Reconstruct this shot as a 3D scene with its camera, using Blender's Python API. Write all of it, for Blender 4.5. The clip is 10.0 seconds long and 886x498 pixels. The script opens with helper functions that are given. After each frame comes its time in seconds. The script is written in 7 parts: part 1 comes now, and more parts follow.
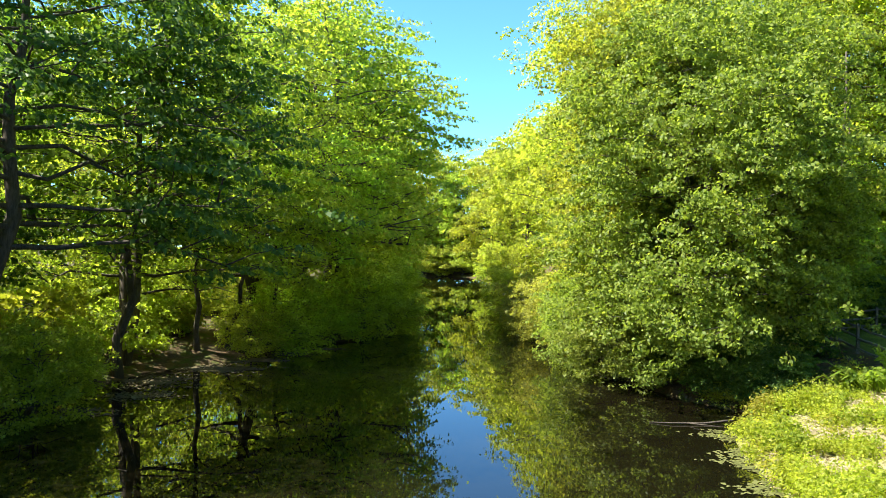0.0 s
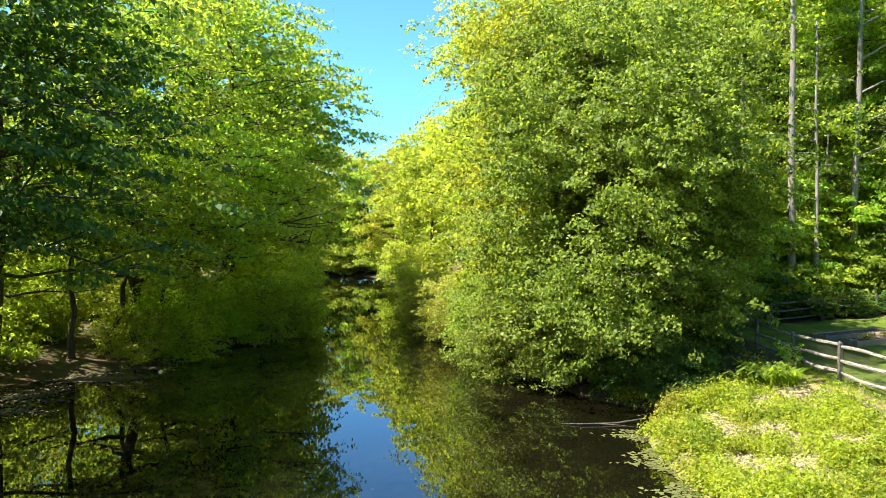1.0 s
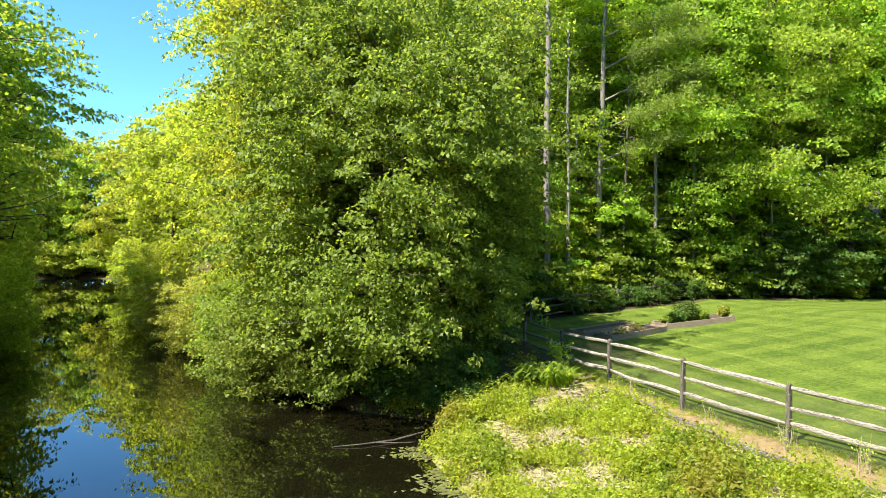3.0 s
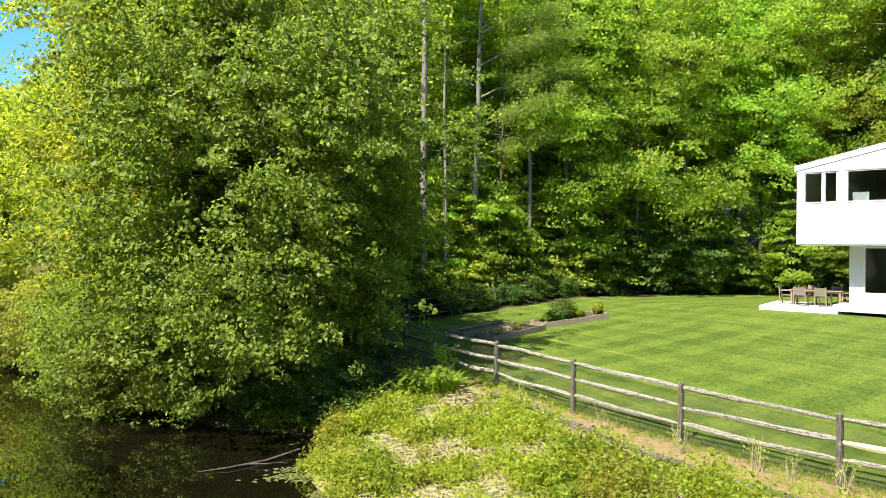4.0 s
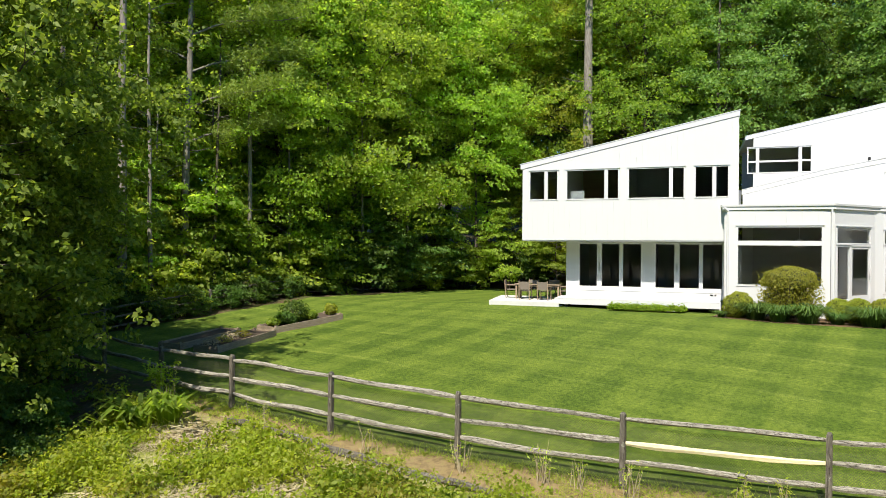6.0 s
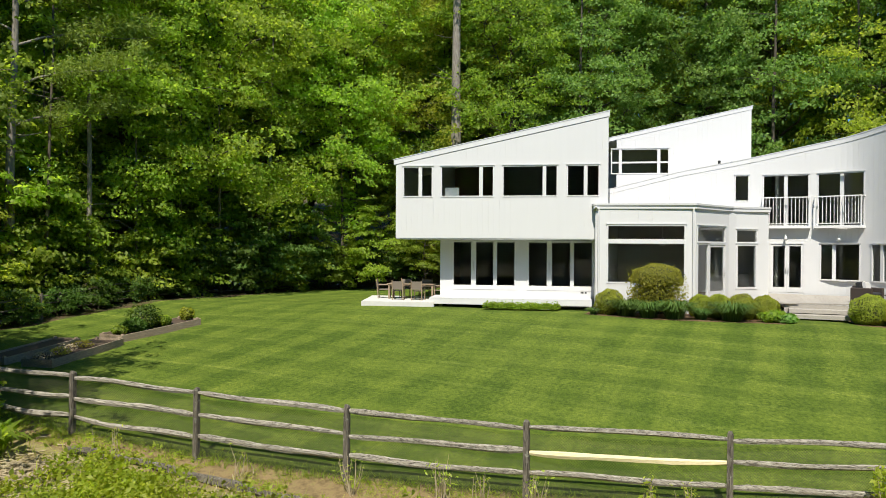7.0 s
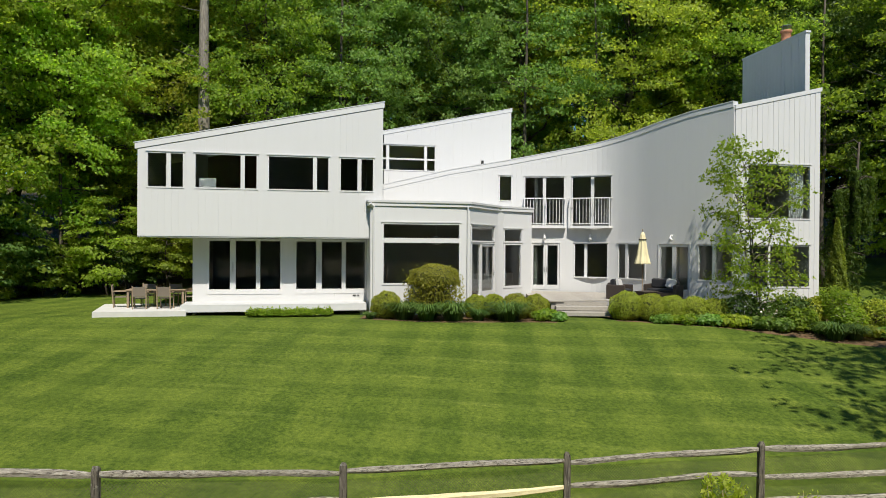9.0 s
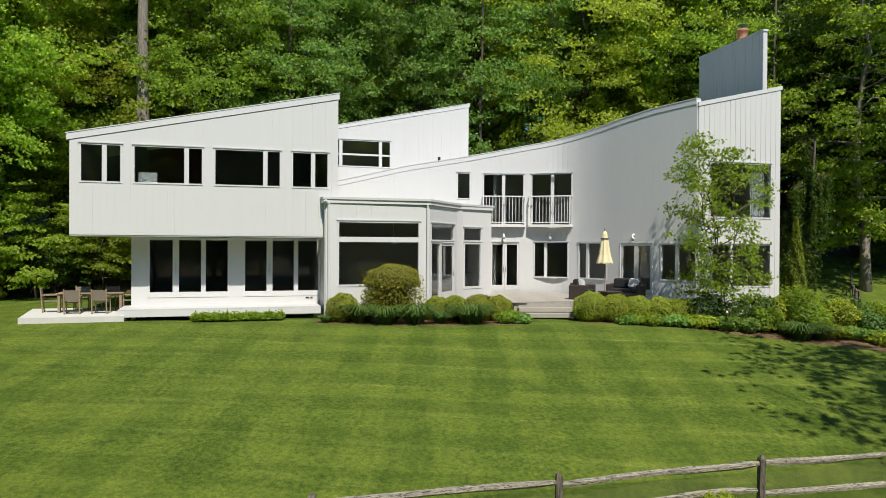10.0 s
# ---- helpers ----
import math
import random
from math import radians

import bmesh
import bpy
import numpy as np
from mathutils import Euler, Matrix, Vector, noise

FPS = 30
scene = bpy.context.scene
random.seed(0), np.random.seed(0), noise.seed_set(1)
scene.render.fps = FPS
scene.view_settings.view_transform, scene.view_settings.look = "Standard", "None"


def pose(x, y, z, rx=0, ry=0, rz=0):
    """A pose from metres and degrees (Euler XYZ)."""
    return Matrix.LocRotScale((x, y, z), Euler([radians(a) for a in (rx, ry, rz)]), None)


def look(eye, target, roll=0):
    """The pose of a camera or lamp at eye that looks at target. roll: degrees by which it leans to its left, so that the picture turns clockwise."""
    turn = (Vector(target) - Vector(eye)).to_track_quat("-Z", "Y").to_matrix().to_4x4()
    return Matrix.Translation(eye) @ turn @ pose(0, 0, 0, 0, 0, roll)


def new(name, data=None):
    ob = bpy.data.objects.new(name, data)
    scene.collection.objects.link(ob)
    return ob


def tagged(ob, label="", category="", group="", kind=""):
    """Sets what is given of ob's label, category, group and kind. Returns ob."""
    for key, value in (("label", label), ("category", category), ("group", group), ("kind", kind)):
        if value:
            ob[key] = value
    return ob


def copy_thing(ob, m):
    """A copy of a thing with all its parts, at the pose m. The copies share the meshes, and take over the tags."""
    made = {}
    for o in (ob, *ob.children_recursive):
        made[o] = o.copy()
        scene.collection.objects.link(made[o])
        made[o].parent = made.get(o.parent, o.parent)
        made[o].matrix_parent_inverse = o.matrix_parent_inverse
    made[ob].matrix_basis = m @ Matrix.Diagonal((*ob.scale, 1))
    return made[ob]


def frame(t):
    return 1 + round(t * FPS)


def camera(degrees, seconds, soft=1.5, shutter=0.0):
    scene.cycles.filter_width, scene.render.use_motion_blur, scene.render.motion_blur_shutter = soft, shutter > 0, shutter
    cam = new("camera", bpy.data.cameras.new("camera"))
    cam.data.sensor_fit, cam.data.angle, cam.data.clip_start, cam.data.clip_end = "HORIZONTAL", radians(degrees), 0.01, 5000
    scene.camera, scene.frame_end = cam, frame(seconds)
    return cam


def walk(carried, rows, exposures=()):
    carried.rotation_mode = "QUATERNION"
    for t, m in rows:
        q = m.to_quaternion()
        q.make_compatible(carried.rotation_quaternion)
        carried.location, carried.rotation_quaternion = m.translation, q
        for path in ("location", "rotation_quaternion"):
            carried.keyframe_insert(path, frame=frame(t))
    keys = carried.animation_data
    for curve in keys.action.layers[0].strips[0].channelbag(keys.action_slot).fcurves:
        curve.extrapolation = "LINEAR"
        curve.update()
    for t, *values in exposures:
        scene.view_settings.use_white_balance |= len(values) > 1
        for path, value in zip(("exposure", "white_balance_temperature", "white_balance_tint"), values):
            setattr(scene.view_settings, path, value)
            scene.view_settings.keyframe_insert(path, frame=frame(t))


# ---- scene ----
cam = camera(63.9, 10.0, 0.9)
# seconds, x, y, z, yaw, pitch, roll
ROWS = [
    (0.0, 0.000, 0.000, 5.000, 6.18, -0.27, -0.37),
    (0.5, -0.107, 0.761, 4.947, 2.78, -0.27, -0.35),
    (1.0, -0.195, 1.522, 4.903, -1.61, -0.28, -0.34),
    (1.5, -0.263, 2.302, 4.890, -6.61, -0.27, -0.37),
    (2.0, -0.301, 3.110, 4.883, -11.60, -0.27, -0.40),
    (2.5, -0.284, 3.943, 4.873, -16.56, -0.28, -0.42),
    (4.0, 0.042, 6.508, 4.827, -32.29, -0.27, -0.37),
    (4.5, 0.237, 7.347, 4.790, -38.34, -0.28, -0.31),
    (5.0, 0.515, 8.204, 4.765, -44.33, -0.26, -0.30),
    (5.5, 0.856, 9.008, 4.735, -50.16, -0.26, -0.35),
    (7.0, 2.121, 11.117, 4.654, -67.56, -0.26, -0.36),
    (7.5, 2.654, 11.688, 4.671, -73.07, -0.26, -0.36),
    (8.0, 3.214, 12.193, 4.684, -78.42, -0.27, -0.39),
    (8.5, 3.787, 12.631, 4.703, -83.55, -0.28, -0.36),
    (9.0, 4.378, 12.990, 4.718, -88.35, -0.32, -0.38),
    (9.5, 5.013, 13.285, 4.723, -91.37, -0.33, -0.36),
    (10.0, 5.661, 13.536, 4.725, -92.72, -0.37, -0.34),
]
EXPOSURES = ((0.0, 1.9), (2.5, 1.75), (4.0, 1.50), (5.5, 1.06), (7.5, 0.52), (10.0, 0.33))
walk(cam, [(t, pose(x, y, z, 90 + pitch, roll, yaw)) for t, x, y, z, yaw, pitch, roll in ROWS], EXPOSURES)

# ---- light ----
SUN_DIR = Vector((-0.96, -0.28, 0.0)).normalized()
SUN_ELEV = 55.5
world = bpy.data.worlds.new("sky")
scene.world = world
world.use_nodes = True
wn = world.node_tree.nodes
sky = wn.new("ShaderNodeTexSky")
sky.sky_type = "NISHITA"
sky.sun_disc = False
sky.sun_elevation = radians(SUN_ELEV)
sky.sun_rotation = math.atan2(SUN_DIR.x, SUN_DIR.y)
sky.air_density, sky.dust_density, sky.ozone_density = 0.75, 0.0, 6.0
tint = wn.new("ShaderNodeMix")
tint.data_type, tint.blend_type = "RGBA", "MULTIPLY"
tint.inputs[0].default_value = 1.0
tint.inputs[7].default_value = (0.60, 0.94, 1.0, 1.0)
world.node_tree.links.new(sky.outputs[0], tint.inputs[6])
world.node_tree.links.new(tint.outputs[2], wn["Background"].inputs[0])
wn["Background"].inputs[1].default_value = 0.117
sun_data = bpy.data.lights.new("sun", "SUN")
sun_data.energy, sun_data.angle, sun_data.color = 4.9, radians(0.53), (1.0, 0.94, 0.84)
sun = new("sun", sun_data)
ce, se = math.cos(radians(SUN_ELEV)), math.sin(radians(SUN_ELEV))
sun.matrix_world = look((SUN_DIR.x * ce * 200, SUN_DIR.y * ce * 200, se * 200), (0, 0, 0))

# ---- materials ----
class Nodes:
    """A small wrapper to write node materials in a few lines."""

    def __init__(self, name):
        self.mat = bpy.data.materials.new(name)
        self.mat.use_nodes = True
        self.tree = self.mat.node_tree
        self.nodes, self.links = self.tree.nodes, self.tree.links
        self.bsdf = self.nodes["Principled BSDF"]
        self.out = self.nodes["Material Output"]

    def add(self, kind):
        return self.nodes.new(kind)

    def put(self, socket, value):
        if isinstance(value, bpy.types.NodeSocket):
            self.links.new(value, socket)
        else:
            socket.default_value = value

    def coords(self, kind="Object"):
        return self.add("ShaderNodeTexCoord").outputs[kind]

    def place(self):
        return self.add("ShaderNodeNewGeometry").outputs["Position"]

    def stretch(self, vector, scale, turn=(0, 0, 0)):
        n = self.add("ShaderNodeMapping")
        self.put(n.inputs["Vector"], vector)
        n.inputs["Scale"].default_value = scale
        n.inputs["Rotation"].default_value = turn
        return n.outputs[0]

    def noise(self, vector, scale, detail=4.0, rough=0.55, warp=0.0):
        n = self.add("ShaderNodeTexNoise")
        self.put(n.inputs["Vector"], vector)
        n.inputs["Scale"].default_value, n.inputs["Detail"].default_value = scale, detail
        n.inputs["Roughness"].default_value, n.inputs["Distortion"].default_value = rough, warp
        return n.outputs["Fac"]

    def wave(self, vector, scale, axis="X", warp=0.0):
        n = self.add("ShaderNodeTexWave")
        n.bands_direction = axis
        self.put(n.inputs["Vector"], vector)
        n.inputs["Scale"].default_value, n.inputs["Distortion"].default_value = scale, warp
        n.inputs["Detail Scale"].default_value = 1.5
        return n.outputs["Fac"]

    def ramp(self, fac, stops):
        n = self.add("ShaderNodeValToRGB")
        self.put(n.inputs["Fac"], fac)
        els = n.color_ramp.elements
        while len(els) < len(stops):
            els.new(0.5)
        for el, (at, col) in zip(els, stops):
            el.position = at
            el.color = (*col, 1.0) if isinstance(col, tuple) else (col, col, col, 1.0)
        return n.outputs["Color"]

    def mix(self, fac, a, b, kind="MIX"):
        n = self.add("ShaderNodeMix")
        n.data_type, n.blend_type = "RGBA", kind
        self.put(n.inputs[0], fac)
        for socket, v in ((n.inputs[6], a), (n.inputs[7], b)):
            self.put(socket, (*v, 1.0) if isinstance(v, tuple) else v)
        return n.outputs[2]

    def maths(self, op, a, b=0.5):
        n = self.add("ShaderNodeMath")
        n.operation = op
        self.put(n.inputs[0], a)
        self.put(n.inputs[1], b)
        return n.outputs[0]

    def attribute(self, name):
        n = self.add("ShaderNodeAttribute")
        n.attribute_name = name
        return n.outputs["Fac"]

    def island(self):
        return self.add("ShaderNodeNewGeometry").outputs["Random Per Island"]

    def chance(self):
        return self.add("ShaderNodeObjectInfo").outputs["Random"]

    def bump(self, height, strength, distance=0.02):
        n = self.add("ShaderNodeBump")
        self.put(n.inputs["Height"], height)
        n.inputs["Strength"].default_value, n.inputs["Distance"].default_value = strength, distance
        self.links.new(n.outputs[0], self.bsdf.inputs["Normal"])

    def done(self, colour, rough=0.6, metal=0.0, spec=0.5):
        self.put(self.bsdf.inputs["Base Color"], (*colour, 1.0) if isinstance(colour, tuple) else colour)
        self.put(self.bsdf.inputs["Roughness"], rough)
        self.bsdf.inputs["Metallic"].default_value = metal
        self.bsdf.inputs["Specular IOR Level"].default_value = spec
        return self.mat


def leaf_material(name, dark, mid, light, through_light=0.60, vary=0.25):
    """Leaves: colour by leaf, by tree and by patch of the crown, with light let through."""
    n = Nodes(name)
    by_leaf = n.ramp(n.island(), ((0.0, dark), (0.5, mid), (1.0, light)))
    patch = n.noise(n.coords(), 0.45, 3.0)
    col = n.mix(n.maths("MULTIPLY", patch, vary * 2), by_leaf, mid)
    shift = n.add("ShaderNodeHueSaturation")
    n.put(shift.inputs["Hue"], n.maths("ADD", n.maths("MULTIPLY", n.chance(), 0.022), 0.492))
    n.put(shift.inputs["Value"], n.maths("ADD", n.maths("MULTIPLY", n.chance(), 0.3), 0.85))
    n.put(shift.inputs["Color"], col)
    n.done(shift.outputs[0], 0.5, spec=0.22)
    glow = n.add("ShaderNodeBsdfTranslucent")
    tint = n.mix(1.0, shift.outputs[0], (1.0, 0.98, 0.45), "MULTIPLY")
    bright = n.mix(1.0, tint, (2.0, 2.0, 2.0), "MULTIPLY")
    n.links.new(bright, glow.inputs[0])
    both = n.add("ShaderNodeMixShader")
    both.inputs[0].default_value = through_light
    n.links.new(n.bsdf.outputs[0], both.inputs[1])
    n.links.new(glow.outputs[0], both.inputs[2])
    n.links.new(both.outputs[0], n.out.inputs[0])
    return n.mat


def bark_material(name, dark, light, scale=1.0):
    n = Nodes(name)
    c = n.stretch(n.coords(), (6 * scale, 6 * scale, 1.2 * scale))
    f = n.noise(c, 2.2, 6.0, 0.65, 0.4)
    big = n.noise(n.coords(), 0.6, 2.0)
    col = n.mix(n.maths("MULTIPLY", big, 0.6), n.ramp(f, ((0.25, dark), (0.7, light))), dark)
    n.bump(f, 0.7, 0.03)
    return n.done(col, 0.9, spec=0.2)


def siding_material():
    n = Nodes("white_painted_siding")
    c = n.stretch(n.coords(), (7, 7, 0.35))
    streak = n.noise(c, 1.6, 4.0, 0.6)
    stain = n.noise(n.coords(), 0.5, 4.0)
    col = n.mix(n.maths("MULTIPLY", streak, 0.35), (0.585, 0.585, 0.575), (0.53, 0.53, 0.52))
    col = n.mix(n.maths("MULTIPLY", stain, 0.2), col, (0.50, 0.50, 0.48))
    value = n.add("ShaderNodeHueSaturation")
    n.put(value.inputs["Value"], n.maths("ADD", n.maths("MULTIPLY", n.chance(), 0.008), 0.992))
    n.put(value.inputs["Color"], col)
    n.bump(n.noise(n.stretch(n.coords(), (40, 40, 2.0)), 3.0), 0.12, 0.004)
    return n.done(value.outputs[0], 0.55, spec=0.3)


def plain(name, colour, rough=0.6, metal=0.0, grain=0.12, scale=6.0, spec=0.5):
    """A plain surface with a little grain and wear."""
    n = Nodes(name)
    f = n.noise(n.coords(), scale, 5.0)
    darker = tuple(v * (1 - grain * 2) for v in colour)
    g = n.noise(n.coords(), scale * 9, 3.0)
    col = n.mix(f, darker, colour)
    col = n.mix(n.maths("MULTIPLY", g, grain), col, darker)
    n.bump(g, 0.1, 0.004)
    return n.done(col, rough, metal, spec)


def wood(name, dark, light, axis=(1.5, 14, 14), rough=0.8):
    n = Nodes(name)
    c = n.stretch(n.coords(), axis)
    f = n.noise(c, 2.0, 6.0, 0.65, 0.6)
    wear = n.noise(n.coords(), 1.3, 4.0)
    col = n.ramp(f, ((0.28, dark), (0.62, light)))
    col = n.mix(n.maths("MULTIPLY", wear, 0.5), col, dark)
    col = n.mix(n.maths("MULTIPLY", n.chance(), 0.35), col, light)
    n.bump(f, 0.6, 0.012)
    return n.done(col, rough, spec=0.25)


def split_wood(name, dark, light, axis):
    """Weathered split timber: silvered grain, dark checks along it, lichen and stained patches."""
    n = Nodes(name)
    long = n.stretch(n.coords(), axis)
    grain = n.noise(long, 2.6, 7.0, 0.7, 0.8)
    check = n.ramp(n.noise(n.stretch(n.coords(), tuple(v * 2.2 for v in axis)), 1.5, 4.0, 0.6, 0.5), ((0.36, 1.0), (0.46, 0.0)))
    blot = n.ramp(n.noise(n.coords(), 2.2, 5.0, 0.7), ((0.45, 0.0), (0.70, 1.0)))
    col = n.ramp(grain, ((0.30, dark), (0.66, light)))
    col = n.mix(n.maths("MULTIPLY", blot, 0.55), col, tuple((a + b) * 0.36 for a, b in zip(dark, light)))
    col = n.mix(n.maths("MULTIPLY", check, 0.85), col, tuple(v * 0.55 for v in dark))
    lichen = n.ramp(n.noise(n.coords(), 9.0, 4.0, 0.7), ((0.60, 0.0), (0.68, 1.0)))
    col = n.mix(n.maths("MULTIPLY", lichen, 0.45), col, (0.40, 0.42, 0.34))
    n.bump(n.maths("SUBTRACT", grain, n.maths("MULTIPLY", check, 0.8)), 0.9, 0.02)
    return n.done(col, 0.85, spec=0.2)


def glass_material():
    n = Nodes("window_glass")
    n.bsdf.inputs["Transmission Weight"].default_value = 1.0
    n.bsdf.inputs["IOR"].default_value = 1.5
    n.bump(n.noise(n.coords(), 0.8, 1.0), 0.02, 0.02)
    return n.done((0.88, 0.92, 0.90), 0.0)


def water_material():
    n = Nodes("pond_water")
    p = n.place()
    swell = n.noise(n.stretch(p, (0.5, 1.0, 1.0), (0, 0, 0.4)), 0.7, 3.0, 0.5)
    fine = n.noise(n.stretch(p, (1.0, 2.2, 1.0), (0, 0, 0.3)), 2.6, 3.0, 0.5)
    calm = n.ramp(n.noise(p, 0.09, 2.0), ((0.35, 0.15), (0.7, 1.0)))
    both = n.maths("ADD", swell, n.maths("MULTIPLY", fine, 0.35))
    n.bump(n.maths("MULTIPLY", both, calm), 0.024, 0.05)
    murk = n.mix(n.noise(p, 0.15, 3.0), (0.0035, 0.0036, 0.0014), (0.0065, 0.0054, 0.0023))
    n.bsdf.inputs["IOR"].default_value = 1.5
    return n.done(murk, 0.012, spec=0.8)


def ground_material():
    """Mown lawn, rough bank, leaf litter and pond bed, told apart by masks in the mesh."""
    n = Nodes("ground_cover")
    p = n.place()
    blade = n.noise(n.stretch(p, (1, 1, 1)), 28.0, 3.0, 0.7)
    tuft = n.noise(p, 3.5, 5.0, 0.65)
    broad = n.noise(p, 0.32, 4.0, 0.6, 0.6)
    lawn = n.ramp(n.noise(p, 9.0, 5.0, 0.75), ((0.34, (0.066, 0.108, 0.012)), (0.66, (0.214, 0.264, 0.034))))
    lawn = n.mix(n.ramp(broad, ((0.42, 0.0), (0.75, 0.45))), lawn, (0.205, 0.250, 0.036))
    # two passes of the mower, one across the other
    s1 = n.ramp(n.wave(n.stretch(p, (1, 1, 1), (0, 0, 0.06)), 0.16, "Y", 1.3), ((0.36, 0.0), (0.64, 1.0)))
    s1 = n.maths("MULTIPLY", s1, n.ramp(n.noise(p, 0.22, 3.0, 0.6), ((0.36, 0.25), (0.6, 1.0))))
    s2 = n.ramp(n.wave(n.stretch(p, (1, 1, 1), (0, 0, 0.04)), 0.16, "X", 0.9), ((0.40, 0.0), (0.60, 1.0)))
    thin1 = n.ramp(n.noise(n.stretch(p, (0.16, 2.6, 1), (0, 0, 0.06)), 1.6, 4.0, 0.6), ((0.40, 0.0), (0.62, 1.0)))
    thin2 = n.ramp(n.noise(n.stretch(p, (2.6, 0.16, 1), (0, 0, 0.04)), 1.6, 4.0, 0.6), ((0.40, 0.0), (0.62, 1.0)))
    lawn = n.mix(n.maths("MULTIPLY", thin1, 0.24), lawn, n.mix(1.0, lawn, (0.66, 0.74, 0.64), "MULTIPLY"))
    lawn = n.mix(n.maths("MULTIPLY", thin2, 0.20), lawn, n.mix(1.0, lawn, (0.50, 0.62, 0.48), "MULTIPLY"))
    lawn = n.mix(n.maths("MULTIPLY", s1, 0.74), lawn, n.mix(1.0, lawn, (0.60, 0.70, 0.60), "MULTIPLY"))
    lawn = n.mix(n.maths("MULTIPLY", s2, 0.50), lawn, n.mix(1.0, lawn, (0.64, 0.72, 0.64), "MULTIPLY"))
    lawn = n.mix(n.maths("MULTIPLY", n.ramp(blade, ((0.4, 0.0), (0.6, 1.0))), 0.36), lawn, n.mix(1.0, lawn, (0.45, 0.52, 0.42), "MULTIPLY"))
    # pale ridges of bent grass at the mower's wheel marks
    ridge = n.ramp(n.wave(n.stretch(p, (1, 1, 1), (0, 0, 0.10)), 0.17, "X", 1.1), ((0.93, 0.0), (0.99, 1.0)))
    ridge = n.maths("MULTIPLY", ridge, n.ramp(n.noise(n.stretch(p, (1.0, 0.25, 1.0)), 0.7, 3.0), ((0.42, 0.0), (0.60, 1.0))))
    lawn = n.mix(n.maths("MULTIPLY", ridge, 0.7), lawn, n.mix(1.0, lawn, (1.45, 1.32, 1.7), "MULTIPLY"))
    blotch = n.ramp(n.noise(p, 1.4, 6.0, 0.75), ((0.42, 0.0), (0.60, 1.0)))
    lawn = n.mix(n.maths("MULTIPLY", blotch, 0.6), lawn, n.mix(1.0, lawn, (0.66, 0.73, 0.74), "MULTIPLY"))
    dirt = n.ramp(tuft, ((0.2, (0.13, 0.10, 0.045)), (0.5, (0.29, 0.225, 0.11)), (0.8, (0.25, 0.27, 0.065))))
    dirt = n.mix(n.ramp(broad, ((0.4, 0.0), (0.6, 0.85))), dirt, (0.21, 0.25, 0.05))
    litter = n.ramp(n.noise(p, 7.0, 5.0, 0.7), ((0.25, (0.030, 0.022, 0.012)), (0.55, (0.11, 0.075, 0.040)), (0.85, (0.19, 0.14, 0.085))))
    green = n.ramp(n.noise(p, 1.6, 4.0, 0.7), ((0.48, 0.0), (0.58, 1.0)))
    litter = n.mix(n.maths("MULTIPLY", green, 0.7), litter, (0.055, 0.085, 0.014))
    mulch = n.ramp(n.noise(p, 14.0, 4.0, 0.7), ((0.3, (0.080, 0.045, 0.024)), (0.7, (0.24, 0.155, 0.085))))
    edge = n.maths("MULTIPLY", n.maths("SUBTRACT", tuft, 0.5), 0.5)
    is_lawn = n.ramp(n.maths("ADD", n.attribute("lawn"), edge), ((0.42, 0.0), (0.58, 1.0)))
    is_bank = n.ramp(n.maths("ADD", n.attribute("bank"), edge), ((0.42, 0.0), (0.58, 1.0)))
    is_mulch = n.ramp(n.maths("ADD", n.attribute("mulch"), n.maths("MULTIPLY", edge, 0.4)), ((0.45, 0.0), (0.55, 1.0)))
    col = n.mix(is_bank, litter, dirt)
    sand = n.ramp(n.noise(p, 6.0, 5.0, 0.7), ((0.3, (0.12, 0.085, 0.038)), (0.55, (0.27, 0.195, 0.092)), (0.75, (0.19, 0.20, 0.05))))
    col = n.mix(n.ramp(n.maths("ADD", n.attribute("sand"), n.maths("MULTIPLY", edge, 1.2)), ((0.40, 0.0), (0.60, 1.0))), col, sand)
    col = n.mix(is_lawn, col, lawn)
    col = n.mix(is_mulch, col, mulch)
    n.bump(n.maths("ADD", blade, n.maths("MULTIPLY", tuft, 0.8)), 0.8, 0.06)
    return n.done(col, 0.9, spec=0.15)


M_SIDING = siding_material()
M_TRIM = plain("white_trim_paint", (0.61, 0.61, 0.60), 0.45, grain=0.05)
M_ROOFEDGE = plain("grey_roof_edge", (0.56, 0.56, 0.55), 0.5, grain=0.1)
M_GLASS = glass_material()
M_ROOM = plain("room_plaster", (0.42, 0.41, 0.38), 0.8)
M_ROOMRED = plain("red_room_wall", (0.22, 0.06, 0.04), 0.8)
M_FLOORIN = wood("room_floor_wood", (0.14, 0.08, 0.04), (0.28, 0.17, 0.09))
M_DARK = plain("dark_void", (0.02, 0.02, 0.02), 0.9)
M_STEEL = plain("white_rail_metal", (0.72, 0.72, 0.70), 0.4, grain=0.05)
M_CHROME = plain("brushed_metal", (0.55, 0.54, 0.52), 0.3, 0.9, 0.05)
M_DECK = wood("grey_deck_wood", (0.20, 0.18, 0.15), (0.42, 0.39, 0.34))
M_STONE = plain("pale_stone", (0.62, 0.61, 0.57), 0.8, grain=0.14, scale=3.0)
M_TERRA = plain("terracotta", (0.45, 0.20, 0.10), 0.8)
M_GLASSY = plain("white_plastic", (0.75, 0.75, 0.75), 0.3, grain=0.02)
M_WATER = water_material()
M_GROUND = ground_material()
M_FENCE = split_wood("weathered_grey_cedar", (0.100, 0.084, 0.064), (0.46, 0.425, 0.350), (16, 1.1, 16))
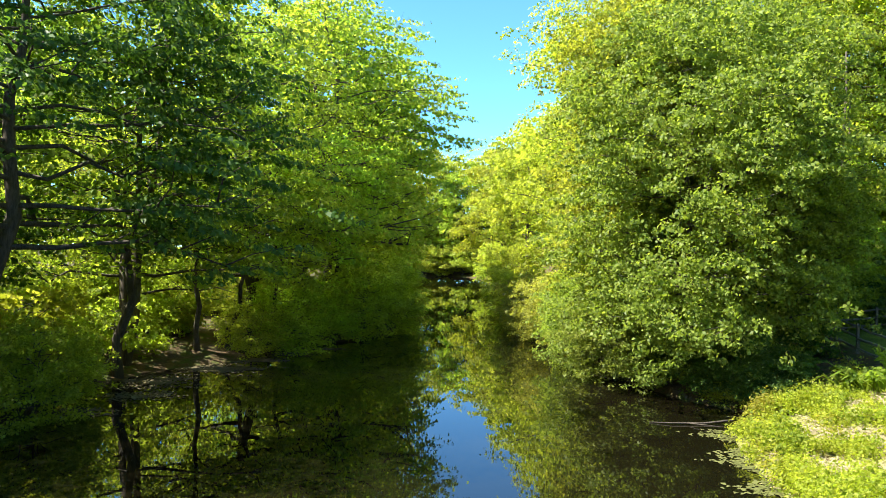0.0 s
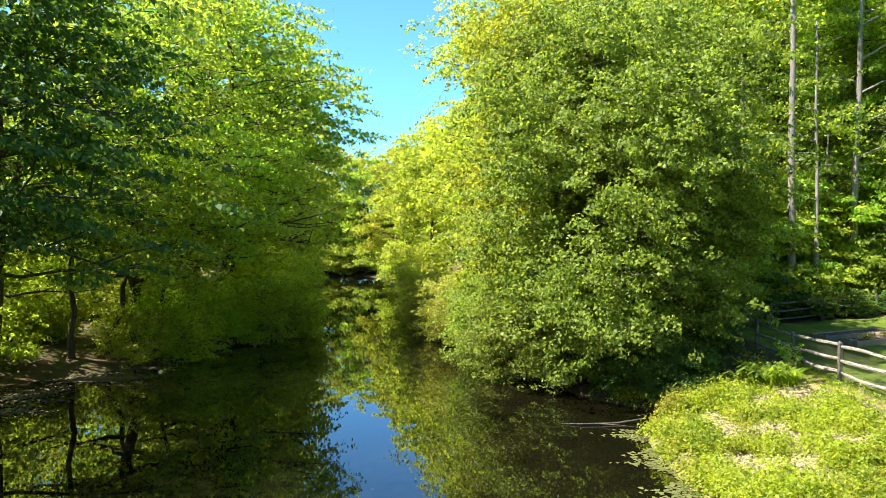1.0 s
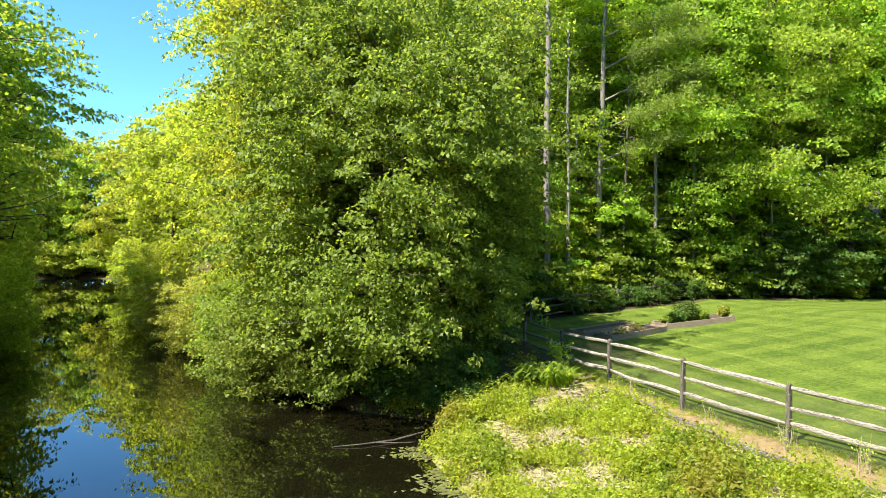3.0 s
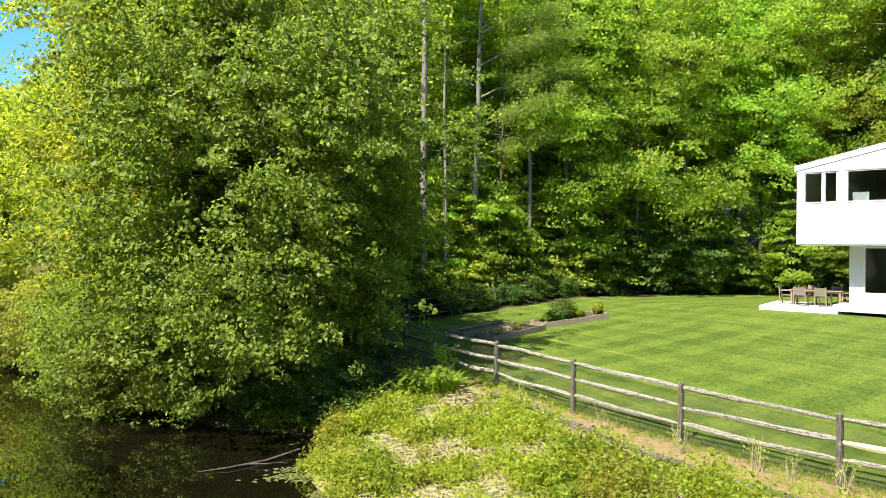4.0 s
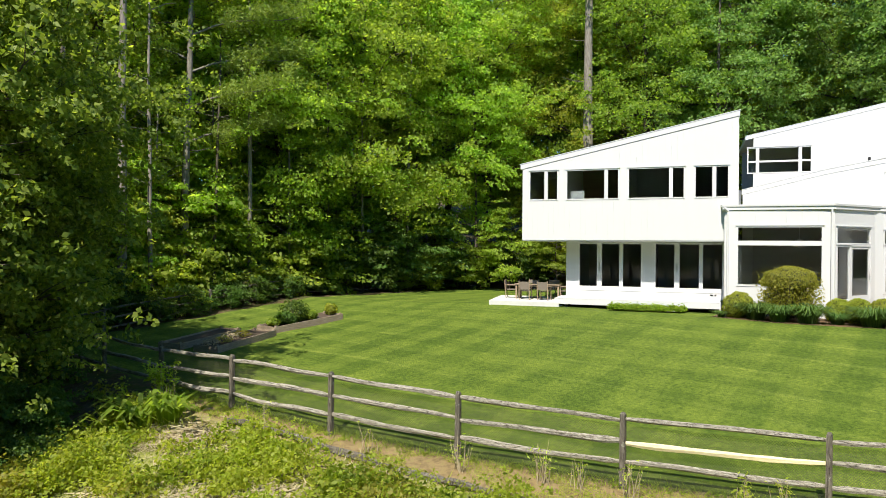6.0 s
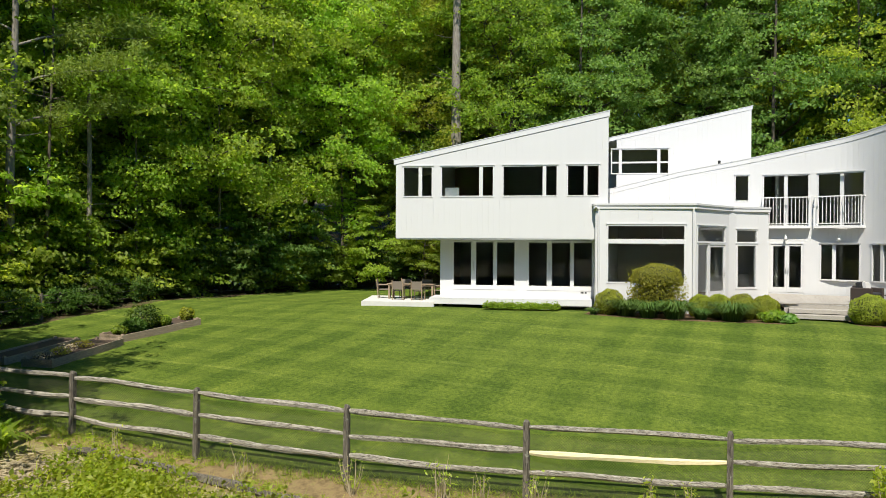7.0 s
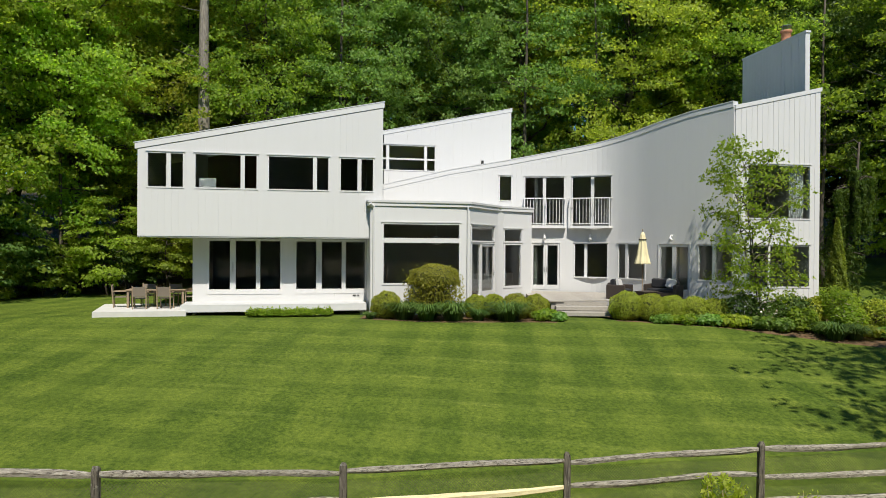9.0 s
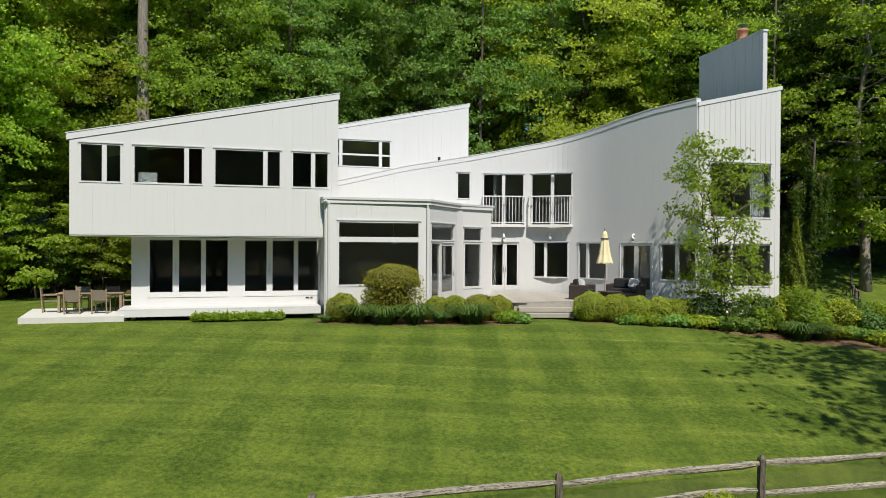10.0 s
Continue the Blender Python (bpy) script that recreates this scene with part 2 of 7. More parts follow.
M_POST = split_wood("dark_weathered_post", (0.050, 0.042, 0.032), (0.215, 0.190, 0.150), (16, 16, 1.3))
M_NEWRAIL = wood("fresh_yellow_cedar", (0.56, 0.47, 0.25), (0.76, 0.68, 0.43), (14, 1.1, 14))
M_BEDWOOD = wood("weathered_bed_timber", (0.130, 0.095, 0.062), (0.36, 0.285, 0.20))
M_TEAK = wood("grey_teak", (0.15, 0.105, 0.065), (0.33, 0.255, 0.17))
M_SLING = plain("brown_grey_sling_cloth", (0.20, 0.165, 0.125), 0.9, scale=40)
M_WICKER = plain("brown_wicker", (0.045, 0.032, 0.024), 0.7, scale=30)
M_CUSHION = plain("black_cushion_cloth", (0.018, 0.019, 0.022), 0.9)
M_PILLOW = plain("patterned_pillow_cloth", (0.55, 0.54, 0.52), 0.9)
M_CANVAS = plain("cream_canvas", (0.74, 0.66, 0.40), 0.85, grain=0.06)
M_WIRE = plain("dull_wire", (0.085, 0.085, 0.045), 0.6)
M_SOIL = plain("garden_soil", (0.07, 0.045, 0.028), 0.95, scale=12)
M_BARK = bark_material("grey_brown_bark", (0.035, 0.028, 0.021), (0.16, 0.135, 0.105))
M_BARKPALE = bark_material("pale_grey_bark", (0.10, 0.085, 0.068), (0.36, 0.32, 0.27))
M_STRAW = plain("dry_straw", (0.40, 0.33, 0.19), 0.9)
M_DEADWOOD = plain("bleached_dead_wood", (0.30, 0.26, 0.20), 0.9)
M_STALK = plain("dry_tan_stalk", (0.44, 0.36, 0.23), 0.9)
L_MAPLE = leaf_material("maple_leaf", (0.169, 0.207, 0.023), (0.271, 0.317, 0.043), (0.400, 0.419, 0.080))
L_YELLOW = leaf_material("yellow_green_leaf", (0.197, 0.238, 0.025), (0.271, 0.310, 0.040), (0.368, 0.378, 0.068))
L_GREEN = leaf_material("deep_green_leaf", (0.110, 0.168, 0.020), (0.184, 0.254, 0.034), (0.280, 0.342, 0.056))
L_WOOD = leaf_material("cool_wood_leaf", (0.088, 0.165, 0.030), (0.155, 0.255, 0.056), (0.265, 0.375, 0.110), 0.5)
# cool dark green of some plants; on others, shade put into the colour
L_DARKSHADE = leaf_material("dark_and_shade_leaf", (0.040, 0.080, 0.013), (0.066, 0.118, 0.018), (0.110, 0.172, 0.030), 0.42)
# light spring green that also puts sunlight into the colour of chosen trees
L_SPRINGSUN = leaf_material("spring_and_sunlit_leaf", (0.150, 0.225, 0.022), (0.250, 0.345, 0.044), (0.370, 0.460, 0.085))
L_TASSEL = leaf_material("olive_maple_leaf", (0.087, 0.121, 0.018), (0.160, 0.207, 0.033), (0.287, 0.326, 0.066), 0.5)
L_TASSELSEED = leaf_material("maple_seed_tassel", (0.22, 0.20, 0.05), (0.31, 0.29, 0.08), (0.42, 0.39, 0.13), 0.35)
# raised colour and translucency put light into leaves that stand in shade
L_BACKLIT = leaf_material("brightened_backlit_leaf", (0.150, 0.215, 0.024), (0.244, 0.326, 0.045), (0.366, 0.436, 0.085), 0.70)
L_OLIVE = leaf_material("olive_young_leaf", (0.165, 0.175, 0.034), (0.253, 0.250, 0.051), (0.341, 0.310, 0.081))
L_PINE = leaf_material("pine_needle", (0.110, 0.155, 0.026), (0.175, 0.225, 0.040), (0.260, 0.300, 0.060), 0.35)
L_WEED = leaf_material("weed_leaf", (0.190, 0.262, 0.024), (0.312, 0.386, 0.050), (0.460, 0.490, 0.120))
L_BOX = leaf_material("clipped_box_leaf", (0.140, 0.180, 0.015), (0.245, 0.285, 0.025), (0.350, 0.365, 0.052), 0.28)
L_LILY = leaf_material("strap_leaf", (0.044, 0.090, 0.020), (0.083, 0.145, 0.031), (0.143, 0.210, 0.054), 0.3)
L_FLOWER = leaf_material("pale_pink_flower", (0.45, 0.36, 0.40), (0.60, 0.50, 0.54), (0.75, 0.68, 0.70), 0.2)
L_ALGAE = plain("yellow_green_algae", (0.14, 0.15, 0.03), 0.8, grain=0.3, scale=2.0)
L_MAT = plain("floating_brown_debris", (0.17, 0.14, 0.065), 0.85, grain=0.3, scale=2.0)

# ---- mesh building ----
class Build:
    """Gathers boxes, tubes and sheets into one mesh."""

    def __init__(self):
        self.v, self.f = [], []

    def hexa(self, eight):
        """Eight corners: bottom ring, then top ring."""
        b = len(self.v)
        self.v += [tuple(p) for p in eight]
        self.f += [(b + 3, b + 2, b + 1, b), (b + 4, b + 5, b + 6, b + 7), (b, b + 1, b + 5, b + 4),
                   (b + 1, b + 2, b + 6, b + 5), (b + 2, b + 3, b + 7, b + 6), (b + 3, b, b + 4, b + 7)]
        return self

    def box(self, x0, y0, z0, x1, y1, z1):
        return self.hexa([(x0, y0, z0), (x1, y0, z0), (x1, y1, z0), (x0, y1, z0),
                          (x0, y0, z1), (x1, y0, z1), (x1, y1, z1), (x0, y1, z1)])

    def bevel_box(self, x0, y0, z0, x1, y1, z1, r=0.02):
        """A box whose upper edges are cut back."""
        b = len(self.v)
        for z, k in ((z0, 0.0), (z1 - r, 0.0), (z1, r)):
            self.v += [(x0 + k, y0 + k, z), (x1 - k, y0 + k, z), (x1 - k, y1 - k, z), (x0 + k, y1 - k, z)]
        self.f += [(b + 3, b + 2, b + 1, b), (b + 8, b + 9, b + 10, b + 11)]
        for lv in (0, 4):
            for i in range(4):
                j = (i + 1) % 4
                self.f.append((b + lv + i, b + lv + j, b + lv + 4 + j, b + lv + 4 + i))
        return self

    def tube(self, points, radii, sides=7, close=True, wobble=0.0, rng=None):
        """A tapered tube along points."""
        pts = [Vector(p) for p in points]
        b0 = len(self.v)
        for i, p in enumerate(pts):
            d = (pts[min(i + 1, len(pts) - 1)] - pts[max(i - 1, 0)]).normalized()
            side = d.cross(Vector((0.31, 0.17, 0.93)) if abs(d.z) < 0.9 else Vector((1, 0.2, 0))).normalized()
            up = side.cross(d)
            for k in range(sides):
                a = 2 * math.pi * k / sides
                r = radii[i] * (1 + (rng.uniform(-wobble, wobble) if rng else 0.0))
                self.v.append(tuple(p + side * (r * math.cos(a)) + up * (r * math.sin(a))))
        for i in range(len(pts) - 1):
            for k in range(sides):
                a, c = b0 + i * sides + k, b0 + i * sides + (k + 1) % sides
                self.f.append((a, c, c + sides, a + sides))
        if close:
            self.f.append(tuple(b0 + k for k in reversed(range(sides))))
            self.f.append(tuple(b0 + (len(pts) - 1) * sides + k for k in range(sides)))
        return self

    def lathe(self, x, y, profile, sides=16):
        """Rings of (radius, height) about an upright axis."""
        return self.tube([(x, y, z + 1e-5 * i) for i, (r, z) in enumerate(profile)], [r for r, z in profile], sides)

    def mesh(self, name, weld=False):
        me = bpy.data.meshes.new(name)
        verts, faces = self.v, self.f
        if weld:
            seen, where = {}, []
            for p in self.v:
                where.append(seen.setdefault(tuple(round(c * 500) for c in p), len(seen)))
            verts = [tuple(c / 500 for c in key) for key in seen]
            faces = [tuple(where[i] for i in f) for f in self.f]
            faces = [f for f in faces if len(set(f)) == len(f)]
        me.from_pydata(verts, [], faces)
        me.update()
        return me


def quads_mesh(name, verts, count, smooth=False):
    """A mesh of count loose quads from an array of 4 * count corners."""
    me = bpy.data.meshes.new(name)
    me.vertices.add(len(verts))
    me.vertices.foreach_set("co", np.asarray(verts, np.float32).ravel())
    me.loops.add(4 * count)
    me.loops.foreach_set("vertex_index", np.arange(4 * count, dtype=np.int32))
    me.polygons.add(count)
    me.polygons.foreach_set("loop_start", np.arange(0, 4 * count, 4, dtype=np.int32))
    me.polygons.foreach_set("loop_total", np.full(count, 4, np.int32))
    me.update()
    return me


def part(name, built, material, parent=None, label="", smooth=False):
    """Links a mesh as one object under a thing or a part."""
    me = built.mesh(name) if isinstance(built, Build) else built
    if not me.materials:
        me.materials.append(material)
    if smooth:
        me.polygons.foreach_set("use_smooth", np.ones(len(me.polygons), bool))
    ob = new(name, me)
    ob.parent = parent
    if label:
        ob["label"] = label
    return ob


def thing(name, label, category, group="", kind="", at=(0, 0, 0)):
    """An empty at a thing's base, to carry its parts."""
    ob = new(name)
    ob.empty_display_size = 0.2
    ob.location = at
    return tagged(ob, label, category, group, kind)


# ---- ground and water ----
WATER_Z = -1.25
FENCE_Y = np.array([-80, -20, 0.5, 4.0, 7.6, 11.2, 14.85, 18.4, 21.8, 25.2, 28.6, 32.0, 36.0, 60.0])
FENCE_X = np.array([24, 20.5, 18.8, 18.0, 17.25, 16.5, 15.48, 14.65, 14.2, 13.95, 14.1, 14.35, 14.9, 16.0])
FENCE_Z = np.array([-.3, -.3, -.3, -.32, -.36, -.38, -.28, -.15, .01, .25, .36, .5, .65, .9])
SHORE_Y = np.array([-90, -20, 0, 10, 18.8, 22.6, 24.8, 26.0, 27.4, 28.6, 30.0, 33, 38.8, 50, 63, 100, 128, 141])
SHORE_X = np.array([16, 11, 8.4, 7.2, 6.7, 6.8, 7.3, 8.8, 8.9, 8.0, 6.7, 5.2, 3.4, 1.4, 0.3, -3.0, -6.0, -12])
LEFT_Y = np.array([-90, -10, 10, 21, 28, 33, 37, 42, 45, 48.5, 60, 90, 141])
LEFT_X = np.array([-22, -18.5, -17.6, -17.0, -18.2, -18.0, -14.6, -14.4, -11.4, -9.0, -9.6, -14.0, -22.0])
EDGE_Y = np.array([-20, 6, 10.6, 13.6, 16.6, 18.0, 19.6, 22.75, 24.6, 28, 40])
EDGE_X = np.array([18, 16.6, 15.1, 14.3, 13.66, 13.57, 13.4, 13.38, 13.3, 13.5, 14])
HOUSE_Y = np.array([-60, -10, -2, 3, 8, 20, 27, 33, 45, 70])
HOUSE_Z = np.array([1.0, 1.35, 1.6, 1.72, 1.80, 1.84, 1.93, 1.65, 1.6, 1.6])


def wet(x, y):
    """Metres from the shore, positive over the pond."""
    return np.minimum(np.minimum(np.interp(y, SHORE_Y, SHORE_X) - x, x - np.interp(y, LEFT_Y, LEFT_X)), (141.0 - y) * 0.7)


def terrain(x, y):
    x, y = np.asarray(x, float), np.asarray(y, float)
    xf, zf = np.interp(y, FENCE_Y, FENCE_X), np.interp(y, FENCE_Y, FENCE_Z)
    xs, zh = np.interp(y, SHORE_Y, SHORE_X), np.interp(y, HOUSE_Y, HOUSE_Z)
    w = wet(x, y)
    s = np.clip((x - xf) / (31.0 - xf), 0, 1)
    lawn = zf + (zh - zf) * s ** np.interp(y, [20, 30], [1.0, 1.5])
    r = np.clip((x - xs) / np.maximum(xf - xs, 0.5), 0, 1)
    bank = WATER_Z + (zf - WATER_Z) * r ** 0.62
    east = np.where(x > xf, lawn, bank)
    shore = WATER_Z + 1.3 * (1 - np.exp(np.minimum(w, 0) / 4.0))
    z = np.where((x > xs) & (y < 135), east, shore)
    z = np.where(w > 0, WATER_Z - np.minimum(1.6, 0.3 * w), z)
    rise = np.maximum(0, x - 46.0) + 0.6 * np.maximum(0, y - 47.0) * (x > -5)
    hill = 20.0 * (1 - np.exp(-0.013 * np.maximum(0, rise)))
    z = z + np.where(w > 0, 0, hill * np.clip((x + 6) / 20, 0, 1))
    bumps = 0.05 * np.sin(x * 1.7 + 0.6 * y) * np.sin(y * 1.3 - 0.4 * x) * np.clip(-w, 0, 1)
    return z + np.where((x > xf) & (x < 46) & (y < 38), 0.25 * bumps, bumps)


def ground_z(x, y):
    return float(terrain(x, y))


def axis_steps(lo, hi, fine, far):
    core = np.arange(lo, hi + 1e-6, fine)
    grow = np.geomspace(1, far, 36)
    return np.concatenate([lo - grow[::-1], core, hi + grow])


def grid_mesh(name, xs, ys, zf):
    gx, gy = np.meshgrid(xs, ys)
    z = zf(gx, gy)
    nx, ny = len(xs), len(ys)
    co = np.stack([gx, gy, z], -1).reshape(-1, 3)
    i = np.arange(nx * ny).reshape(ny, nx)
    q = np.stack([i[:-1, :-1], i[:-1, 1:], i[1:, 1:], i[1:, :-1]], -1).reshape(-1, 4)
    me = bpy.data.meshes.new(name)
    me.vertices.add(len(co))
    me.vertices.foreach_set("co", co.astype(np.float32).ravel())
    me.loops.add(q.size)
    me.loops.foreach_set("vertex_index", q.astype(np.int32).ravel())
    me.polygons.add(len(q))
    me.polygons.foreach_set("loop_start", np.arange(0, q.size, 4, dtype=np.int32))
    me.polygons.foreach_set("loop_total", np.full(len(q), 4, np.int32))
    me.polygons.foreach_set("use_smooth", np.ones(len(q), bool))
    me.update()
    return me, co


gx_steps, gy_steps = axis_steps(-26, 52, 0.4, 900), axis_steps(-14, 62, 0.4, 900)
ground_mesh, co = grid_mesh("ground", gx_steps, gy_steps, terrain)
X, Y = co[:, 0], co[:, 1]
xf_at = np.interp(Y, FENCE_Y, FENCE_X)


def band(v, lo, hi, soft):
    return np.clip((v - lo) / soft + 0.5, 0, 1) * np.clip((hi - v) / soft + 0.5, 0, 1)


north_edge = np.interp(X, [14, 20, 27, 33, 40, 60], [38.6, 39.4, 39.6, 39.0, 37.5, 34])
lawn_mask = np.clip((X - xf_at - 0.3) / 0.6 + 0.5, 0, 1) * np.clip((north_edge - Y) / 1.0 + 0.5, 0, 1) * np.clip((np.where(Y < -4, 57, 46) - X) / 1 + 0.5, 0, 1)
bank_mask = np.clip((xf_at + 0.5 - X) / 0.8, 0, 1) * np.clip((26.9 - Y + 0.35 * (X - 9)) / 1.5 + 0.5, 0, 1) * (X > 2)
mulch_edge = np.interp(Y, [-14, -9, -6, -3, 0, 3, 6.8, 7.0, 9.4, 9.6, 14, 16.9, 17.2], [29.1, 28.0, 28.0, 28.5, 29.5, 30.8, 32.3, 40, 40, 31.4, 31.0, 31.7, 40])
mulch_mask = np.clip((X - mulch_edge) / 0.4 + 0.5, 0, 1) * np.clip((44 - X) / 0.4 + 0.5, 0, 1) * band(Y, -9.5, 17.1, 0.5)
sand_mask = np.clip((X - np.interp(Y, EDGE_Y, EDGE_X)) / 0.4 + 0.6, 0, 1) * np.clip((xf_at + 0.25 - X) / 0.5 + 0.5, 0, 1) * band(Y, 5, 28, 2)
for key, values in (("lawn", lawn_mask), ("bank", bank_mask), ("mulch", mulch_mask), ("sand", sand_mask)):
    ground_mesh.attributes.new(key, "FLOAT", "POINT").data.foreach_set("value", values.astype(np.float32))
ground_mesh.materials.append(M_GROUND)
tagged(new("ground", ground_mesh), "striped mown lawn, weedy pond bank and wooded slope", "ground", kind="structure")

water_mesh, _ = grid_mesh("water", np.linspace(-60, 22, 42), np.linspace(-90, 146, 60), lambda a, b: np.full(a.shape, WATER_Z))
water_mesh.materials.append(M_WATER)
tagged(new("water", water_mesh), "still dark pond water mirroring trees and sky", "water", kind="structure")

# ---- the house ----
class Wall:
    """An upright wall along a path in plan; u runs along it from its left end as one faces it."""

    def __init__(self, points):
        self.p = np.array(points, float)
        self.l = np.concatenate([[0], np.cumsum(np.hypot(*np.diff(self.p, axis=0).T))])
        self.length = self.l[-1]

    def at(self, u, out=0.0):
        i = int(np.clip(np.searchsorted(self.l, u, "right") - 1, 0, len(self.p) - 2))
        a, b = self.p[i], self.p[i + 1]
        d = (b - a) / np.hypot(*(b - a))
        q = a + d * (u - self.l[i])
        return q[0] + d[1] * out, q[1] - d[0] * out

    def slab(self, built, u0, u1, z0, z1, out0, out1):
        """A block from u0 to u1; z0 and z1 are heights or pairs for both ends; out0 to out1 is its depth."""
        z0, z1 = (z if isinstance(z, tuple) else (z, z) for z in (z0, z1))
        e = 1e-4
        a0, a1, b0, b1 = self.at(u0 + e, out0), self.at(u0 + e, out1), self.at(u1 - e, out0), self.at(u1 - e, out1)
        built.hexa([(*a1, z0[0]), (*b1, z0[1]), (*b0, z0[1]), (*a0, z0[0]), (*a1, z1[0]), (*b1, z1[1]), (*b0, z1[1]), (*a0, z1[0])])
        return built


def cut(u0, u1, holes, low, high):
    """The blocks (u0, u1, z0, z1) left of a strip when the holes are cut out. low and high give heights at u."""
    marks = sorted({u0, u1, *[h for hole in holes for h in hole[:2] if u0 < h < u1]})
    for a, b in zip(marks, marks[1:]):
        m = (a + b) / 2
        spans = sorted((h[2], h[3]) for h in holes if h[0] < m < h[1])
        at = (low(a), low(b))
        for s, e in spans:
            if s > max(at) + 0.01:
                yield a, b, at, (s, s)
            at = (e, e)
        if high(m) > sum(at) / 2 + 0.01:
            yield a, b, at, (high(a), high(b))


def boarded_wall(parent, wall, u0, u1, low, high, holes, board=0.25, core=0.16, bends=(), gap=0.0007):
    """A wall core with upright boards, each a piece of its own, and the holes cut through both."""
    low_at = low if callable(low) else (lambda u: low)
    high_at = high if callable(high) else (lambda u: high)
    body = Build()
    joints = sorted({u0, u1, *[v for v in (*wall.l, *bends) if u0 < v < u1]})
    for a, b in zip(joints, joints[1:]):
        for p0, p1, z0, z1 in cut(a, b, holes, low_at, high_at):
            wall.slab(body, p0, p1, z0, z1, -core, 0.0)
    body_ob = part("wall", body.mesh("wall", True), M_SIDING, parent)
    n = max(1, round((u1 - u0) / board))
    for i in range(n):
        a, b = u0 + (u1 - u0) * i / n + gap, u0 + (u1 - u0) * (i + 1) / n - gap
        for p0, p1, z0, z1 in cut(a, b, holes, low_at, high_at):
            part("siding_board", wall.slab(Build(), p0, p1, z0, z1, 0.004, 0.024), M_SIDING, body_ob)
    return body_ob


def window(parent, wall, u0, u1, z0, z1, bars=(), rails=(), name="window", frame_w=0.055, deep=0.07, sash=0.03):
    """A framed window in a hole: bars are upright posts (u, width), rails cross bars (z, width); one pane each between."""
    f = Build()
    wall.slab(f, u0, u1, z1 - frame_w, z1, -deep, 0.045)
    wall.slab(f, u0, u1, z0, z0 + frame_w, -deep, 0.045)
    wall.slab(f, u0, u0 + frame_w, z0 + frame_w, z1 - frame_w, -deep, 0.045)
    wall.slab(f, u1 - frame_w, u1, z0 + frame_w, z1 - frame_w, -deep, 0.045)
    us = [u0 + frame_w, *[v for u, w in bars for v in (u - w / 2, u + w / 2)], u1 - frame_w]
    cross = []
    for i in range(0, len(us), 2):
        cross += [wall.slab(Build(), us[i], us[i + 1], z - w / 2, z + w / 2, -deep, 0.04) for z, w in rails]
    win = part(name, f.mesh(name, True), M_TRIM, parent)
    for u, w in bars:
        part("mullion", wall.slab(Build(), u - w / 2, u + w / 2, z0 + frame_w, z1 - frame_w, -deep, 0.042), M_TRIM, win)
    for piece in cross:
        part("glazing_bar", piece, M_TRIM, win)
    head_flash = Build()
    wall.slab(head_flash, u0 - 0.03, u1 + 0.03, z1 + 0.002, z1 + 0.032, 0.024, 0.075)
    part("drip_cap", head_flash, M_ROOFEDGE, win)
    zs = [z0 + frame_w, *[v for z, w in rails for v in (z - w / 2, z + w / 2)], z1 - frame_w]
    for i in range(0, len(us), 2):
        for j in range(0, len(zs), 2):
            pane = Build()
            wall.slab(pane, us[i] + 0.002, us[i + 1] - 0.002, zs[j] + 0.002, zs[j + 1] - 0.002, -0.034, -0.026)
            part("pane", pane, M_GLASS, win)
    return win


def house_door(parent, wall, u0, u1, z0, z1, leaves, handle=True):
    """Glazed door leaves between u0 and u1 with wide rails and lever handles."""
    frame_mesh = Build()
    wall.slab(frame_mesh, u0, u1, z1 - 0.06, z1, -0.08, 0.045)
    wall.slab(frame_mesh, u0, u0 + 0.05, z0, z1 - 0.06, -0.08, 0.045)
    wall.slab(frame_mesh, u1 - 0.05, u1, z0, z1 - 0.06, -0.08, 0.045)
    door = part("door", frame_mesh, M_TRIM, parent)
    step = (u1 - u0 - 0.10) / leaves
    for i in range(leaves):
        a, b = u0 + 0.05 + step * i + 0.003, u0 + 0.05 + step * (i + 1) - 0.003
        leaf = Build()
        wall.slab(leaf, a, a + 0.10, z0 + 0.02, z1 - 0.07, -0.05, 0.01)
        wall.slab(leaf, b - 0.10, b, z0 + 0.02, z1 - 0.07, -0.05, 0.01)
        wall.slab(leaf, a + 0.10, b - 0.10, z1 - 0.17, z1 - 0.07, -0.05, 0.01)
        wall.slab(leaf, a + 0.10, b - 0.10, z0 + 0.02, z0 + 0.26, -0.05, 0.01)
        leaf_ob = part("door_leaf", leaf, M_TRIM, door)
        pane = Build()
        wall.slab(pane, a + 0.102, b - 0.102, z0 + 0.262, z1 - 0.172, -0.024, -0.016)
        part("pane", pane, M_GLASS, door)
        if handle:
            h = Build()
            at = b - 0.05 if i == 0 else a + 0.05
            wall.slab(h, at - 0.02, at + 0.02, z0 + 0.92, z0 + 1.16, 0.012, 0.022)
            wall.slab(h, at - 0.10, at + 0.02, z0 + 1.02, z0 + 1.045, 0.05, 0.07)
            part("door_handle", h, M_CHROME, door, "brushed metal lever handle")
    return door


def line(u_a, z_a, u_b, z_b):
    return lambda u: z_a + (z_b - z_a) * (u - u_a) / (u_b - u_a)


house = thing("house", "white wooden modern house with sloping roofs and curved wing", "house")

# upper block that juts out over the ground floor
wall_a = Wall([(31.5, 25.6), (33.74, 16.35)])
LA = wall_a.length
top_a = line(0, 8.36, LA, 10.36)
wins_a = [(0.32, 1.72, 1.135), (2.08, 4.51, 3.92), (4.88, 7.34, 6.75), (7.73, 9.16, 8.55)]
boarded_wall(house, wall_a, 0, LA, 5.0, top_a, [(a, b, 6.87, 8.28) for a, b, _ in wins_a])
for a, b, m in wins_a:
    window(house, wall_a, a, b, 6.87, 8.28, [(m, 0.16)])
BACK = 8.4
